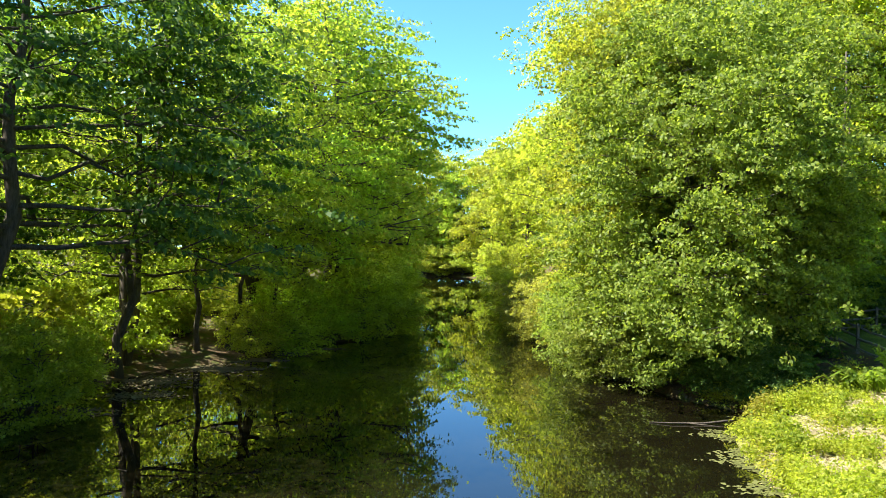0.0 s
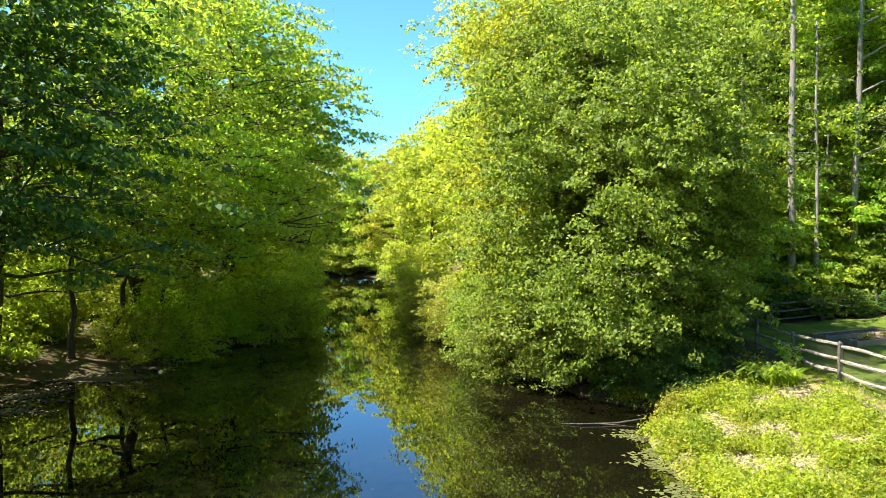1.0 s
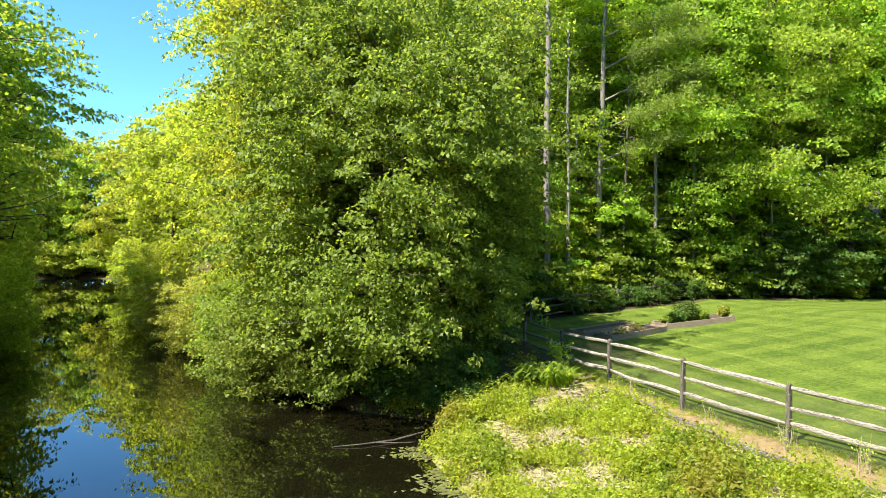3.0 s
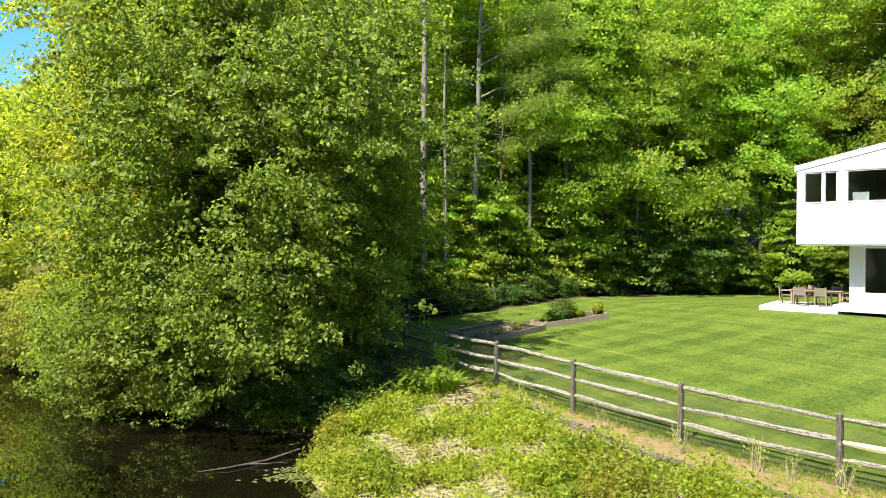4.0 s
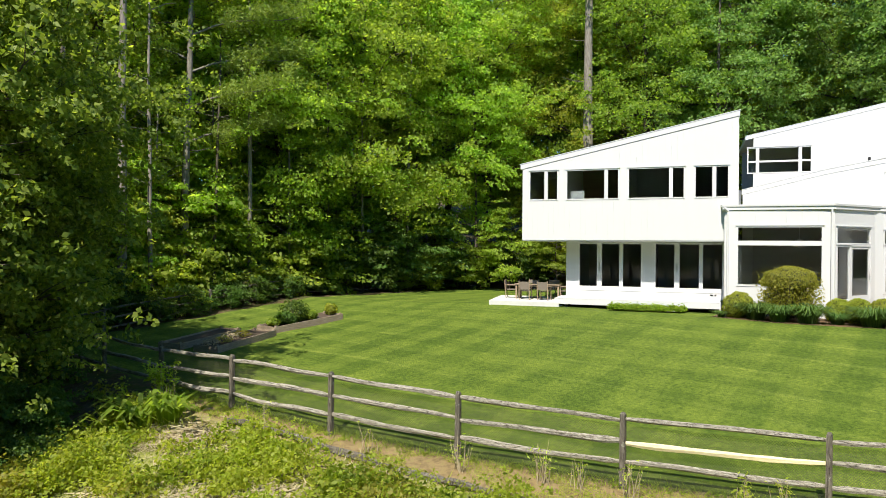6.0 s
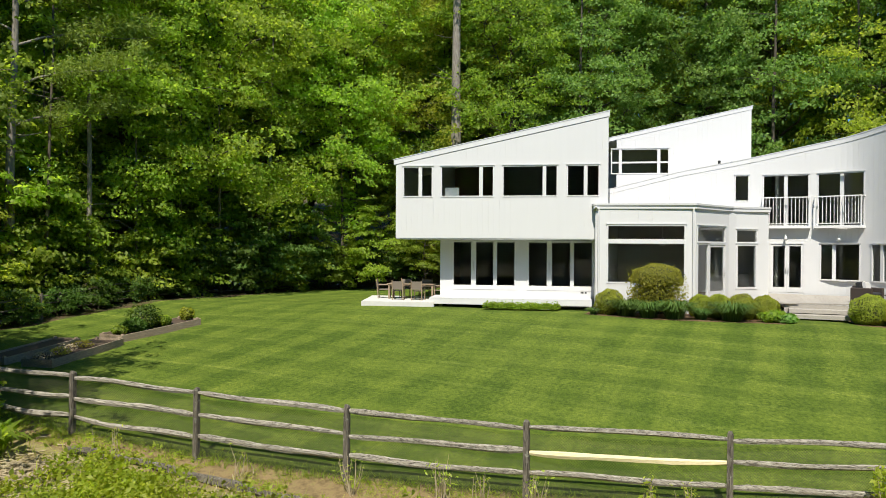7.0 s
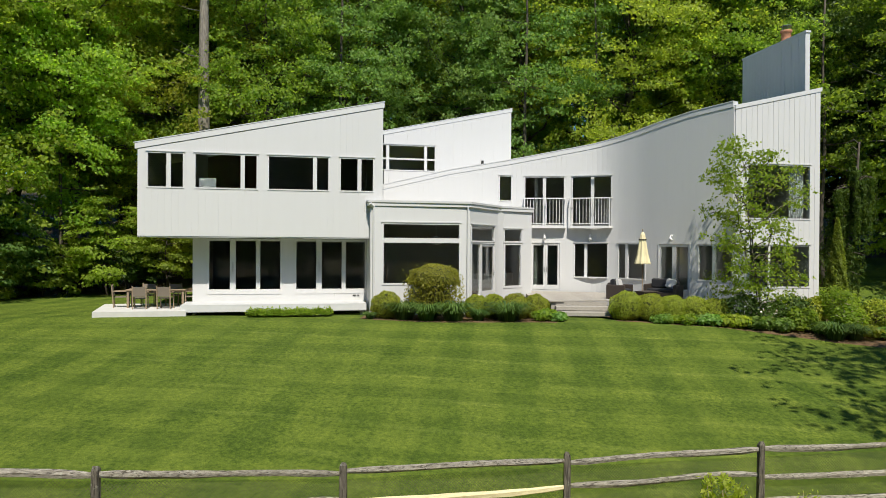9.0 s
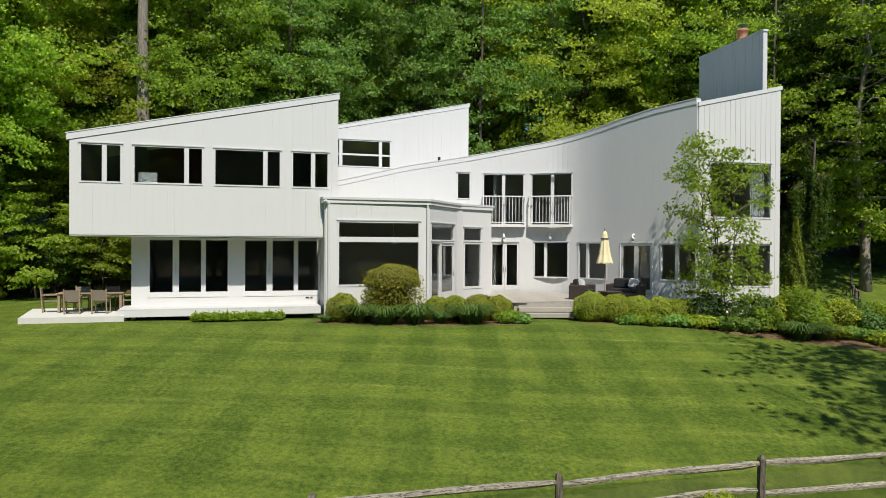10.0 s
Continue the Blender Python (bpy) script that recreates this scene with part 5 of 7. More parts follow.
def tree_meshes(seed, height, radius, first=0.25, count=34, trunk_r=0.3, leaves=22000, leaf=0.24, spray=1.0, flat=0.35, up=0.7,
                lean=(0, 0), rise=0.55, forks=4, stems=1, fill=0.0, droop=0.2, inner=0.4, foot=1.0):
    rng = np.random.default_rng(seed)
    woody, hubs = limbs(rng, height, radius, first, count, trunk_r, lean, rise, forks, stems, foot)
    if fill:
        extra = hubs[rng.integers(0, len(hubs), int(len(hubs) * fill))] + rng.normal(size=(int(len(hubs) * fill), 3)) * max(spray * 0.9, 0.15 * radius)
        extra[:, 2] = np.maximum(extra[:, 2], height * first * 0.5)
        hubs = np.concatenate([hubs, extra])
    hubs = thin_out(hubs, spray * 1.1, inner)
    sizes = spray * rng.uniform(0.55, 1.25, len(hubs))
    quads = sprays(hubs, sizes, leaves / len(hubs), leaf, rng, flat, up, droop, middle=np.array([0, 0, height * 0.5]))
    return woody.mesh("trunk"), quads_mesh("crown", quads, len(quads) // 4)


def make_tree(meshes, x, y, label, bark=None, leaf=None, turn=0.0, size=1.0, name="tree", group="", sink=0.0, tall=1.0):
    ob = thing(name, label, "tree", group)
    trunk = part("trunk", meshes[0], bark or M_BARK, ob, smooth=True)
    crown = part("crown", meshes[1], leaf or L_MAPLE, ob)
    for child, material in ((trunk, bark or M_BARK), (crown, leaf or L_MAPLE)):
        child.material_slots[0].link = "OBJECT"
        child.material_slots[0].material = material
    ob.matrix_world = Matrix.Translation((x, y, ground_z(x, y) - sink)) @ Matrix.Rotation(turn, 4, "Z") @ Matrix.Diagonal((size, size, size * tall, 1))
    return ob


# near trees on the pond's banks
pond_maple = tree_meshes(11, 17.5, 5.8, 0.05, 80, 0.32, 150000, 0.118, 0.46, 0.85, 0.30, (-0.5, -0.5), 0.5, 8, 3, 2.0, inner=0.2, foot=0.72)
pond_maple_b = tree_meshes(12, 19.0, 4.2, 0.06, 66, 0.30, 92000, 0.122, 0.50, 0.8, 0.32, (0.4, 0.2), 0.5, 7, 2, 2.0, inner=0.25, foot=0.8)
water_elm = tree_meshes(13, 21.0, 6.8, 0.16, 54, 0.30, 19000, 0.15, 0.85, 0.22, 0.55, (0.6, -0.4), 0.32, 6, 2, 0.5, inner=0.3)
water_elm_b = tree_meshes(14, 21.0, 6.2, 0.12, 54, 0.28, 19000, 0.15, 0.8, 0.24, 0.5, (-0.6, 0.6), 0.32, 6, 1, 0.6, inner=0.3)
wood_maple = tree_meshes(21, 24.0, 6.0, 0.10, 46, 0.30, 80000, 0.142, 0.85, 0.75, 0.30, (0.3, 0.4), 0.65, 6, 1, 1.8, inner=0.5)
wood_maple_b = tree_meshes(22, 26.0, 5.4, 0.16, 44, 0.32, 76000, 0.142, 0.85, 0.75, 0.30, (-0.5, 0.1), 0.7, 6, 1, 1.8, inner=0.5)
wood_oak = tree_meshes(23, 27.0, 5.6, 0.30, 40, 0.34, 66000, 0.142, 0.85, 0.75, 0.30, (0.2, -0.6), 0.75, 6, 1, 1.4, inner=0.5)
near_elm = tree_meshes(16, 20.0, 7.6, 0.26, 52, 0.30, 52000, 0.15, 0.85, 0.24, 0.55, (1.2, 0.2), 0.28, 6, 1, 0.6, inner=0.2)
thin_tree = tree_meshes(28, 22.0, 6.2, 0.10, 40, 0.24, 9500, 0.24, 1.1, 0.4, 0.5, (0, 0), 0.45, 6, 1, 0.5)
far_tree = tree_meshes(24, 22.0, 6.0, 0.12, 38, 0.28, 14000, 0.32, 1.3, 0.6, 0.45, (0, 0), 0.5, 6, 1, 0.3)
shrub = tree_meshes(26, 2.6, 1.8, 0.02, 26, 0.06, 4200, 0.14, 0.45, 0.6, 0.5, (0, 0), 0.6, 4, 4, 0.4)

MAPLE_TEXT = "broad yellow-green maple in young leaf hanging over the pond"
for meshes, x, y, leaf, turn, size in (
        (pond_maple, 7.2, 31.2, L_TASSEL, 0.4, 0.92), (pond_maple_b, 9.0, 37.0, L_YELLOW, 1.7, 0.98), (pond_maple, 10.2, 38.6, L_TASSEL, 2.9, 1.0), (pond_maple_b, 10.2, 32.8, L_TASSEL, 0.6, 0.76),
        (pond_maple_b, 9.8, 45.0, L_MAPLE, 4.0, 0.75), (far_tree, 7.6, 53.0, L_YELLOW, 0.7, 0.62), (far_tree, 6.6, 62.0, L_YELLOW, 2.0, 0.68),
        (far_tree, 4.6, 76.0, L_YELLOW, 3.3, 0.78), (far_tree, 1.0, 95.0, L_MAPLE, 1.0, 0.85), (far_tree, -3.0, 114.0, L_YELLOW, 5.0, 0.95),
        (far_tree, 10.0, 60.0, L_MAPLE, 1.1, 0.8), (far_tree, 9.5, 74.0, L_YELLOW, 0.1, 0.85), (far_tree, 9.0, 92.0, L_YELLOW, 4.4, 0.95)):
    make_tree(meshes, x, y, MAPLE_TEXT, leaf=leaf, turn=turn, size=size, group="maples by the pond", tall=1.0)
tassel_rng = np.random.default_rng(17)
tassel_at = np.empty(4 * len(pond_maple[1].polygons) * 3, np.float32)
pond_maple[1].vertices.foreach_get("co", tassel_at)
tassel_at = tassel_at.reshape(-1, 4, 3).mean(1).astype(float)
tassel_at = tassel_at[tassel_rng.integers(0, len(tassel_at), 16000)]
tassel_mesh = quads_mesh("seed_tassels", leaf_quads(tassel_at + tassel_rng.normal(size=(16000, 3)) * 0.05, 0.035, tassel_rng, 0.1, 3.2, 1.4), 16000)
for maple in [o for o in scene.objects if o.parent is None and o.get("group") == "maples by the pond" and any(c.data == pond_maple[1] for c in o.children)]:
    part("seed_tassels", tassel_mesh, L_TASSELSEED, maple, "hanging olive-brown seed tassels")["kind"] = "stuff"
SOUTH_TEXT = "tall green tree on the southern shore of the pond"
for i in range(10):
    make_tree(far_tree, -32 + i * 6.4, -46 - 4 * (i % 2), SOUTH_TEXT, leaf=(L_GREEN, L_MAPLE)[i % 2], turn=i * 1.7, size=1.15, group="trees on the southern shore")
ELM_TEXT = "dark-stemmed tree with layered green leaves leaning over the pond"
# the near elm's shaded side is put into its dark leaf colour
for meshes, x, y, leaf, turn, size in (
        (water_elm, -19.6, 33.2, L_GREEN, 0.2, 1.0), (water_elm_b, -16.6, 41.5, L_BACKLIT, 1.2, 1.12), (water_elm_b, -14.3, 49.5, L_BACKLIT, 2.6, 1.18),
        (near_elm, -15.4, 58.0, L_GREEN, 3.5, 1.28), (near_elm, -17.9, 21.8, L_DARKSHADE, 0.3, 1.0), (thin_tree, -30.0, 46.0, L_YELLOW, 0.9, 0.62), (thin_tree, -27.0, 55.0, L_YELLOW, 2.0, 0.7), (thin_tree, -24.0, 64.0, L_BACKLIT, 2.9, 0.75), (thin_tree, -30.0, 38.0, L_YELLOW, 3.3, 0.6), (thin_tree, -30.5, 31.0, L_BACKLIT, 4.3, 0.58),
        (far_tree, -56.0, 60.0, L_MAPLE, 0.3, 1.5), (far_tree, -57.0, 51.0, L_GREEN, 1.3, 1.45), (far_tree, -58.0, 42.5, L_MAPLE, 2.3, 1.5), (far_tree, -57.0, 34.0, L_GREEN, 3.2, 1.45), (far_tree, -52.0, 70.0, L_MAPLE, 4.2, 1.4), 
        (far_tree, -18.5, 72.0, L_YELLOW, 1.0, 1.1), (far_tree, -20.0, 86.0, L_MAPLE, 2.2, 1.05), (thin_tree, -22.0, 102.0, L_YELLOW, 3.1, 1.05), (thin_tree, -25.0, 120.0, L_BACKLIT, 4.1, 1.1),
        (thin_tree, -40.0, 74.0, L_YELLOW, 5.5, 1.1), (thin_tree, -44.0, 64.0, L_BACKLIT, 0.5, 1.05), (thin_tree, -46.0, 55.0, L_YELLOW, 1.5, 1.0), (thin_tree, -47.0, 46.5, L_YELLOW, 2.5, 1.05), (thin_tree, -47.0, 38.5, L_BACKLIT, 3.5, 1.0), (thin_tree, -45.0, 31.0, L_YELLOW, 4.5, 1.0), (far_tree, -42.0, 24.0, L_MAPLE, 5.1, 1.0), (thin_tree, -36.0, 84.0, L_BACKLIT, 0.2, 1.1),
        (far_tree, -33.0, 14.0, L_MAPLE, 2.5, 1.0), (far_tree, -31.0, 7.5, L_GREEN, 0.5, 1.05), (far_tree, -32.0, 1.0, L_MAPLE, 1.5, 1.0), (far_tree, -30.0, -5.5, L_GREEN, 3.5, 1.05), (far_tree, -32.0, -12.0, L_GREEN, 3.9, 1.0), (far_tree, -31.0, -19.0, L_MAPLE, 4.5, 1.0), (far_tree, -32.0, -26.0, L_GREEN, 5.5, 1.0), (far_tree, -37.5, 18.0, L_GREEN, 0.3, 1.2), (far_tree, -38.0, 11.0, L_MAPLE, 1.3, 1.2), (far_tree, -37.0, 4.5, L_GREEN, 2.3, 1.2), (far_tree, -38.0, -2.0, L_GREEN, 3.0, 1.2), (far_tree, -37.0, -9.0, L_MAPLE, 4.0, 1.2), (far_tree, -38.0, -16.0, L_GREEN, 5.0, 1.2), (far_tree, -37.0, -23.0, L_GREEN, 0.9, 1.2)):
    make_tree(meshes, x, y, ELM_TEXT, leaf=leaf, turn=turn, size=size, group="trees across the pond")
FAR_TEXT = "tall yellow-green tree on the far shore of the pond"
rng = np.random.default_rng(5)
for i in range(13):
    x, y = -48 + i * 4.6 + rng.uniform(-1.2, 1.2), 147 + rng.uniform(-2, 3) + (i % 2) * 5
    make_tree((far_tree, thin_tree)[i % 2], x, y, FAR_TEXT, leaf=(L_YELLOW, L_MAPLE, L_BACKLIT)[i % 3], turn=rng.uniform(0, 6), size=rng.uniform(1.0, 1.25), group="trees on the far shore")

# woods behind the lawn and the house
WOOD_TEXT = "tall leafy forest tree with layered bright green leaves"
forest = [(16.5, 48.5), (22.5, 47.5), (29.0, 46.0), (33.5, 44.6), (38.5, 42.6), (43.5, 40.5), (48.0, 37.0), (53.0, 33.0), (54.5, 26.5), (55.5, 20.5), (56.0, 14.5),
          (55.5, 8.5), (55.0, 2.5), (54.5, -3.5), (55.5, -10.0), (57.5, -13.5), (57.0, -19.0), (53.0, -23.0), (56.5, 31.5)]
back = [(19.0, 53.0), (26.0, 53.5), (32.5, 52.0), (39.0, 50.0), (45.5, 48.0), (52.0, 43.5), (58.5, 38.5), (61.0, 31.0), (62.0, 24.0), (62.5, 17.0),
        (62.5, 10.5), (62.0, 4.0), (61.5, -3.0), (62.0, -10.0), (63.0, -18.0), (60.0, -26.0), (52.0, -31.0)]
deep = [(8.0, 62.0), (17.0, 61.0), (27.0, 62.0), (37.0, 60.0), (47.0, 57.0), (57.0, 51.0), (66.0, 44.0), (70.0, 34.0), (71.0, 24.0), (71.5, 14.0), (71.5, 4.0),
        (71.0, -6.0), (72.0, -16.0), (70.0, -27.0)]
rng = np.random.default_rng(8)
open_maple = tree_meshes(29, 25.0, 5.8, 0.12, 46, 0.28, 32000, 0.15, 0.85, 0.6, 0.35, (0.3, 0.4), 0.6, 6, 1, 0.9, inner=0.4)
kinds = (wood_maple, wood_maple_b, wood_oak, wood_maple)
for row, spots in enumerate((forest, back, deep)):
    for i, (x, y) in enumerate(spots):
        meshes = kinds[(i + row) % 4] if row < 2 else (far_tree, wood_oak)[i % 2]
        if x < 27 and y > 40:
            meshes = open_maple
        # trees below x 31 take lighter leaves in place of sunlight
        leaf = (L_MAPLE, L_BACKLIT)[i % 2] if x < 31 else (L_WOOD, L_GREEN, L_WOOD, L_WOOD, L_MAPLE)[(i * 2 + row) % 5]
        # southern trees take the dark leaf, so their shade is in the colour
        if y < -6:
            leaf = L_DARKSHADE
        # front trees that look sunlit get that light from a paler leaf colour
        if row == 0 and 27 < x < 50 and y > 36:
            leaf = L_SPRINGSUN
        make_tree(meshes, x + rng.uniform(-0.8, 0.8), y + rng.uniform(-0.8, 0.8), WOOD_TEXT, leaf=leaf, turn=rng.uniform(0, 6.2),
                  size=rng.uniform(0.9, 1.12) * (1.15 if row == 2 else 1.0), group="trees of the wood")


# ---- clipped shrubs and flower beds by the house ----
def shell_leaves(rng, count, leaf, radii, low=-0.75, rough=0.08, long=1.5):
    """Leaves over a rounded clipped form, facing outwards."""
    v = rng.normal(size=(count * 2, 3))
    v /= np.linalg.norm(v, axis=1)[:, None]
    v = v[v[:, 2] > low][:count]
    lump = 1 + 0.05 * np.sin(v[:, 0] * 7 + v[:, 1] * 5) + 0.04 * np.sin(v[:, 2] * 9 + v[:, 0] * 4)
    pos = v * np.array(radii) * (lump * (1 - np.abs(rng.normal(size=len(v))) * rough))[:, None]
    n = len(v)
    normal = v + rng.normal(size=(n, 3)) * 0.55
    normal /= np.linalg.norm(normal, axis=1)[:, None]
    tip = rng.normal(size=(n, 3)) + np.array([0, 0, 0.4])
    tip -= normal * np.sum(tip * normal, 1)[:, None]
    tip /= np.linalg.norm(tip, axis=1)[:, None]
    side = np.cross(normal, tip)
    s = leaf * rng.uniform(0.7, 1.3, n)[:, None]
    return np.stack([pos - tip * s * long / 2, pos + side * s / 2, pos + tip * s * long / 2 + normal * s * 0.1, pos - side * s / 2], 1).reshape(-1, 3)


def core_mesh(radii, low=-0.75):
    """A closed dark body under the leaves; its colour stands for the inner shade."""
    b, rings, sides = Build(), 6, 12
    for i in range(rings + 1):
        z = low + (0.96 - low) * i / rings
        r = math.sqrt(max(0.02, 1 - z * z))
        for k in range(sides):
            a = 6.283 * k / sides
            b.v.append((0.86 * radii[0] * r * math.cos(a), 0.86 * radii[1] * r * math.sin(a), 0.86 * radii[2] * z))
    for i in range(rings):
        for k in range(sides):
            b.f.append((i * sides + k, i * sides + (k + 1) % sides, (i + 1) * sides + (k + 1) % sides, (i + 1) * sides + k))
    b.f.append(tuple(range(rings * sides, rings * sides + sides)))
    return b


# near-black green that puts the shrubs' inner shade into the core's colour
M_SHRUBSHADE = plain("shrub_inner_shade", (0.045, 0.05, 0.018), 0.95)


def clipped_shrub(x, y, radii, label, seed, leaf=0.05, count=3200, material=None, group="clipped shrubs", low=-0.75, lift=None):
    rng = np.random.default_rng(seed)
    s = thing("shrub", label, "shrub", group)
    quads = shell_leaves(rng, count, leaf, radii, low)
    part("foliage", quads_mesh("foliage", quads, len(quads) // 4), material or L_BOX, s)
    part("inner_growth", core_mesh(radii, low), M_SHRUBSHADE, s)
    z = ground_z(x, y) + radii[2] * -low * 0.93 if lift is None else lift
    s.matrix_world = Matrix.Translation((x, y, z)) @ Matrix.Rotation(seed * 1.3, 4, "Z")
    return s


clipped_shrub(32.3, 16.0, (0.62, 0.62, 0.62), "round clipped yellow-green box shrub", 1, 0.036, 6800)
for i, (x, y, r) in enumerate(((33.1, 12.45, 0.52), (32.9, 11.75, 0.55), (32.85, 10.9, 0.58), (33.1, 10.05, 0.55))):
    clipped_shrub(x, y, (r, r, r * 1.02), "round clipped green shrub beside the garden room", 10 + i, 0.038, 5600, L_BOX if i > 1 else L_MAPLE)
for i, (x, y, r) in enumerate(((33.0, 6.45, 0.68), (32.75, 5.55, 0.64), (32.6, 4.75, 0.62), (32.4, 3.95, 0.62), (32.2, 3.2, 0.58))):
    clipped_shrub(x, y, (r, r * 1.05, r * 0.95), "rounded clipped yellow-green hedge shrub by the patio", 20 + i, 0.034, 8000, group="hedge by the patio", low=-0.85)
# mushroom-shaped clipped bush on bare stems
dome = clipped_shrub(32.7, 14.15, (1.04, 1.04, 0.62), "dome-topped clipped bush over bare twiggy stems", 33, 0.042, 8200, L_OLIVE, low=-0.35, lift=3.34)
rng = np.random.default_rng(34)
stems = Build()
for i in range(90):
    a, r = rng.uniform(0, 6.28), rng.uniform(0.25, 1.15)
    p = np.array([0.25 * r * math.cos(a), 0.25 * r * math.sin(a), -1.45])
    q = np.array([0.95 * r * math.cos(a + 0.3), 0.95 * r * math.sin(a + 0.3), rng.uniform(-0.2, 0.2)])
    stems.tube([p, (p + q) / 2 + rng.normal(size=3) * 0.08, q], [0.02, 0.014, 0.006], 4, False)
part("stems", stems, M_BARK, dome)
inner = rng.normal(size=(6000, 3)) * np.array([0.66, 0.66, 0.40]) + np.array([0, 0, -0.62])
inner = inner[(np.hypot(inner[:, 0], inner[:, 1]) < 1.25) & (inner[:, 2] > -1.3)]
part("inner_leaves", quads_mesh("inner_leaves", leaf_quads(inner, 0.06, rng, 0.4), len(inner)), L_OLIVE, dome)
# low hedge along the deck
rng = np.random.default_rng(35)
n = 5200
u = rng.uniform(2.55, 5.75, n)
pos = np.stack([np.array([deck_wall.at(v, 0.35 + w)[0] for v, w in zip(u, rng.normal(size=n) * 0.14)]), np.zeros(n), np.zeros(n)], 1)
pos[:, 1] = [deck_wall.at(v, 0.35 + w)[1] for v, w in zip(u, rng.normal(size=n) * 0.14)]
pos[:, 2] = [ground_z(p[0], p[1]) for p in pos] + np.abs(rng.normal(size=n)) * 0.10 + 0.09
ground_hedge = thing("low_hedge", "low bright green ground hedge in front of the white deck", "hedge")
part("foliage", quads_mesh("foliage", leaf_quads(pos, 0.065, rng, 0.6), n), L_GREEN, ground_hedge)


def blade_clump(rng, count, long, wide, spread=0.5):
    """Arching strap leaves from one root."""
    verts = []
    for i in range(count):
        a, ln = rng.uniform(0, 6.28), long * rng.uniform(0.6, 1.15)
        out, w = rng.uniform(0.35, 1.0) * spread * ln, wide * rng.uniform(0.7, 1.2) / 2
        side = np.array([-math.sin(a), math.cos(a), 0]) * w
        o = np.array([math.cos(a), math.sin(a), 0])
        base = o * rng.uniform(0, 0.27)
        pts = [base, base + o * out * 0.35 + [0, 0, ln * 0.55], base + o * out * 0.8 + [0, 0, ln * 0.72], base + o * out * 1.25 + [0, 0, ln * 0.55]]
        for (p, k0), (q, k1) in zip(zip(pts, (0.7, 1, 0.9)), zip(pts[1:], (1, 0.9, 0.15))):
            verts += [p - side * k0, p + side * k0, q + side * k1, q - side * k1]
    verts = np.array(verts)
    return quads_mesh("leaves", verts, len(verts) // 4)


lily_mesh = blade_clump(np.random.default_rng(40), 420, 0.66, 0.030, 0.95)
for i, (x, y, s) in enumerate(((31.9, 15.25, 1.3), (31.6, 14.35, 1.25), (31.6, 13.35, 1.35), (31.9, 11.25, 1.4), (31.9, 12.4, 0.8), (29.9, -0.2, 1.1), (30.0, -0.9, 1.0), (31.9, 16.6, 0.5))):
    lily = thing("daylily", "arching dark green daylily clump at the bed edge", "plant", "daylily clumps")
    part("leaves", lily_mesh, L_LILY, lily)
    lily.matrix_world = pose(x, y, ground_z(x, y), 0, 0, i * 77) @ Matrix.Diagonal((s, s, s, 1))


def leafy_plant(name, x, y, wide, tall, count, leaf, material, label, seed, up=0.6, group="bed plants", flowers=0):
    """A loose mound of leaves on thin stems."""
    rng = np.random.default_rng(seed)
    p = thing(name, label, "plant", group)
    st = Build()
    for i in range(10):
        a, r = rng.uniform(0, 6.28), rng.uniform(0.2, 0.9) * wide
        st.tube([(0, 0, -0.05), (0.4 * r * math.cos(a), 0.4 * r * math.sin(a), tall * 0.5), (r * math.cos(a) * 0.8, r * math.sin(a) * 0.8, tall * rng.uniform(0.6, 0.95))], [0.012, 0.009, 0.004], 4, False)
    part("stems", st, M_BARK, p)
    v = rng.normal(size=(count, 3))
    v /= np.linalg.norm(v, axis=1)[:, None]
    v *= rng.uniform(0.45, 1.0, count)[:, None] ** 0.5
    pos = v * np.array([wide, wide, tall * 0.55]) * (1 + 0.15 * np.sin(v[:, :1] * 6 + seed)) + np.array([0, 0, tall * 0.52])
    pos[:, 2] = np.maximum(pos[:, 2], 0.03)
    away = v * np.array([1, 1, 0.2])
    part("foliage", quads_mesh("foliage", leaf_quads(pos, leaf, rng, up, 1.5, 0.3, away, 0.4), count), material, p)
    if flowers:
        top = pos[rng.integers(0, count, flowers)]
        top[:, 2] += 0.06
        part("flowers", quads_mesh("flowers", leaf_quads(top, 0.09, rng, 0.7), flowers), L_FLOWER, p, "pale pink flowers")["kind"] = "stuff"
    p.matrix_world = pose(x, y, ground_z(x, y), 0, 0, seed * 40)
    return p


HOSTA, MIXED = "low leafy perennial spreading over the mulch bed", "loose green flower-bed shrub beside the tower"
for i, (x, y, w, h) in enumerate(((31.2, 5.3, 0.35, 0.35), (31.0, 4.4, 0.4, 0.4), (30.8, 3.6, 0.45, 0.45), (30.5, 2.8, 0.5, 0.5), (30.3, 2.0, 0.5, 0.5), (30.1, 1.3, 0.45, 0.5), (31.5, 4.9, 0.5, 0.4), (31.3, 4.0, 0.55, 0.4), (31.0, 3.2, 0.55, 0.4), (30.9, 2.4, 0.6, 0.45),
                                  (30.7, 1.6, 0.6, 0.45), (30.3, 0.5, 0.55, 0.4), (30.4, -0.3, 0.5, 0.4), (30.2, -1.6, 0.55, 0.4), (30.0, -2.3, 0.55, 0.4), (29.8, -3.4, 0.55, 0.4), 
                                  (32.0, 9.75, 0.4, 0.45), (31.9, 9.35, 0.3, 0.35), (29.3, -3.0, 0.5, 0.4), (29.1, -3.8, 0.55, 0.45), (29.0, -4.7, 0.5, 0.4))):
    leafy_plant("perennial", x + (0.75 if 0 < y < 6 else 0.3 if y < 0 else 0.1), y, w * 1.3, h * 0.9, 560, 0.105, (L_WOOD, L_GREEN, L_WOOD, L_MAPLE, L_WOOD)[i % 5], HOSTA, 50 + i)
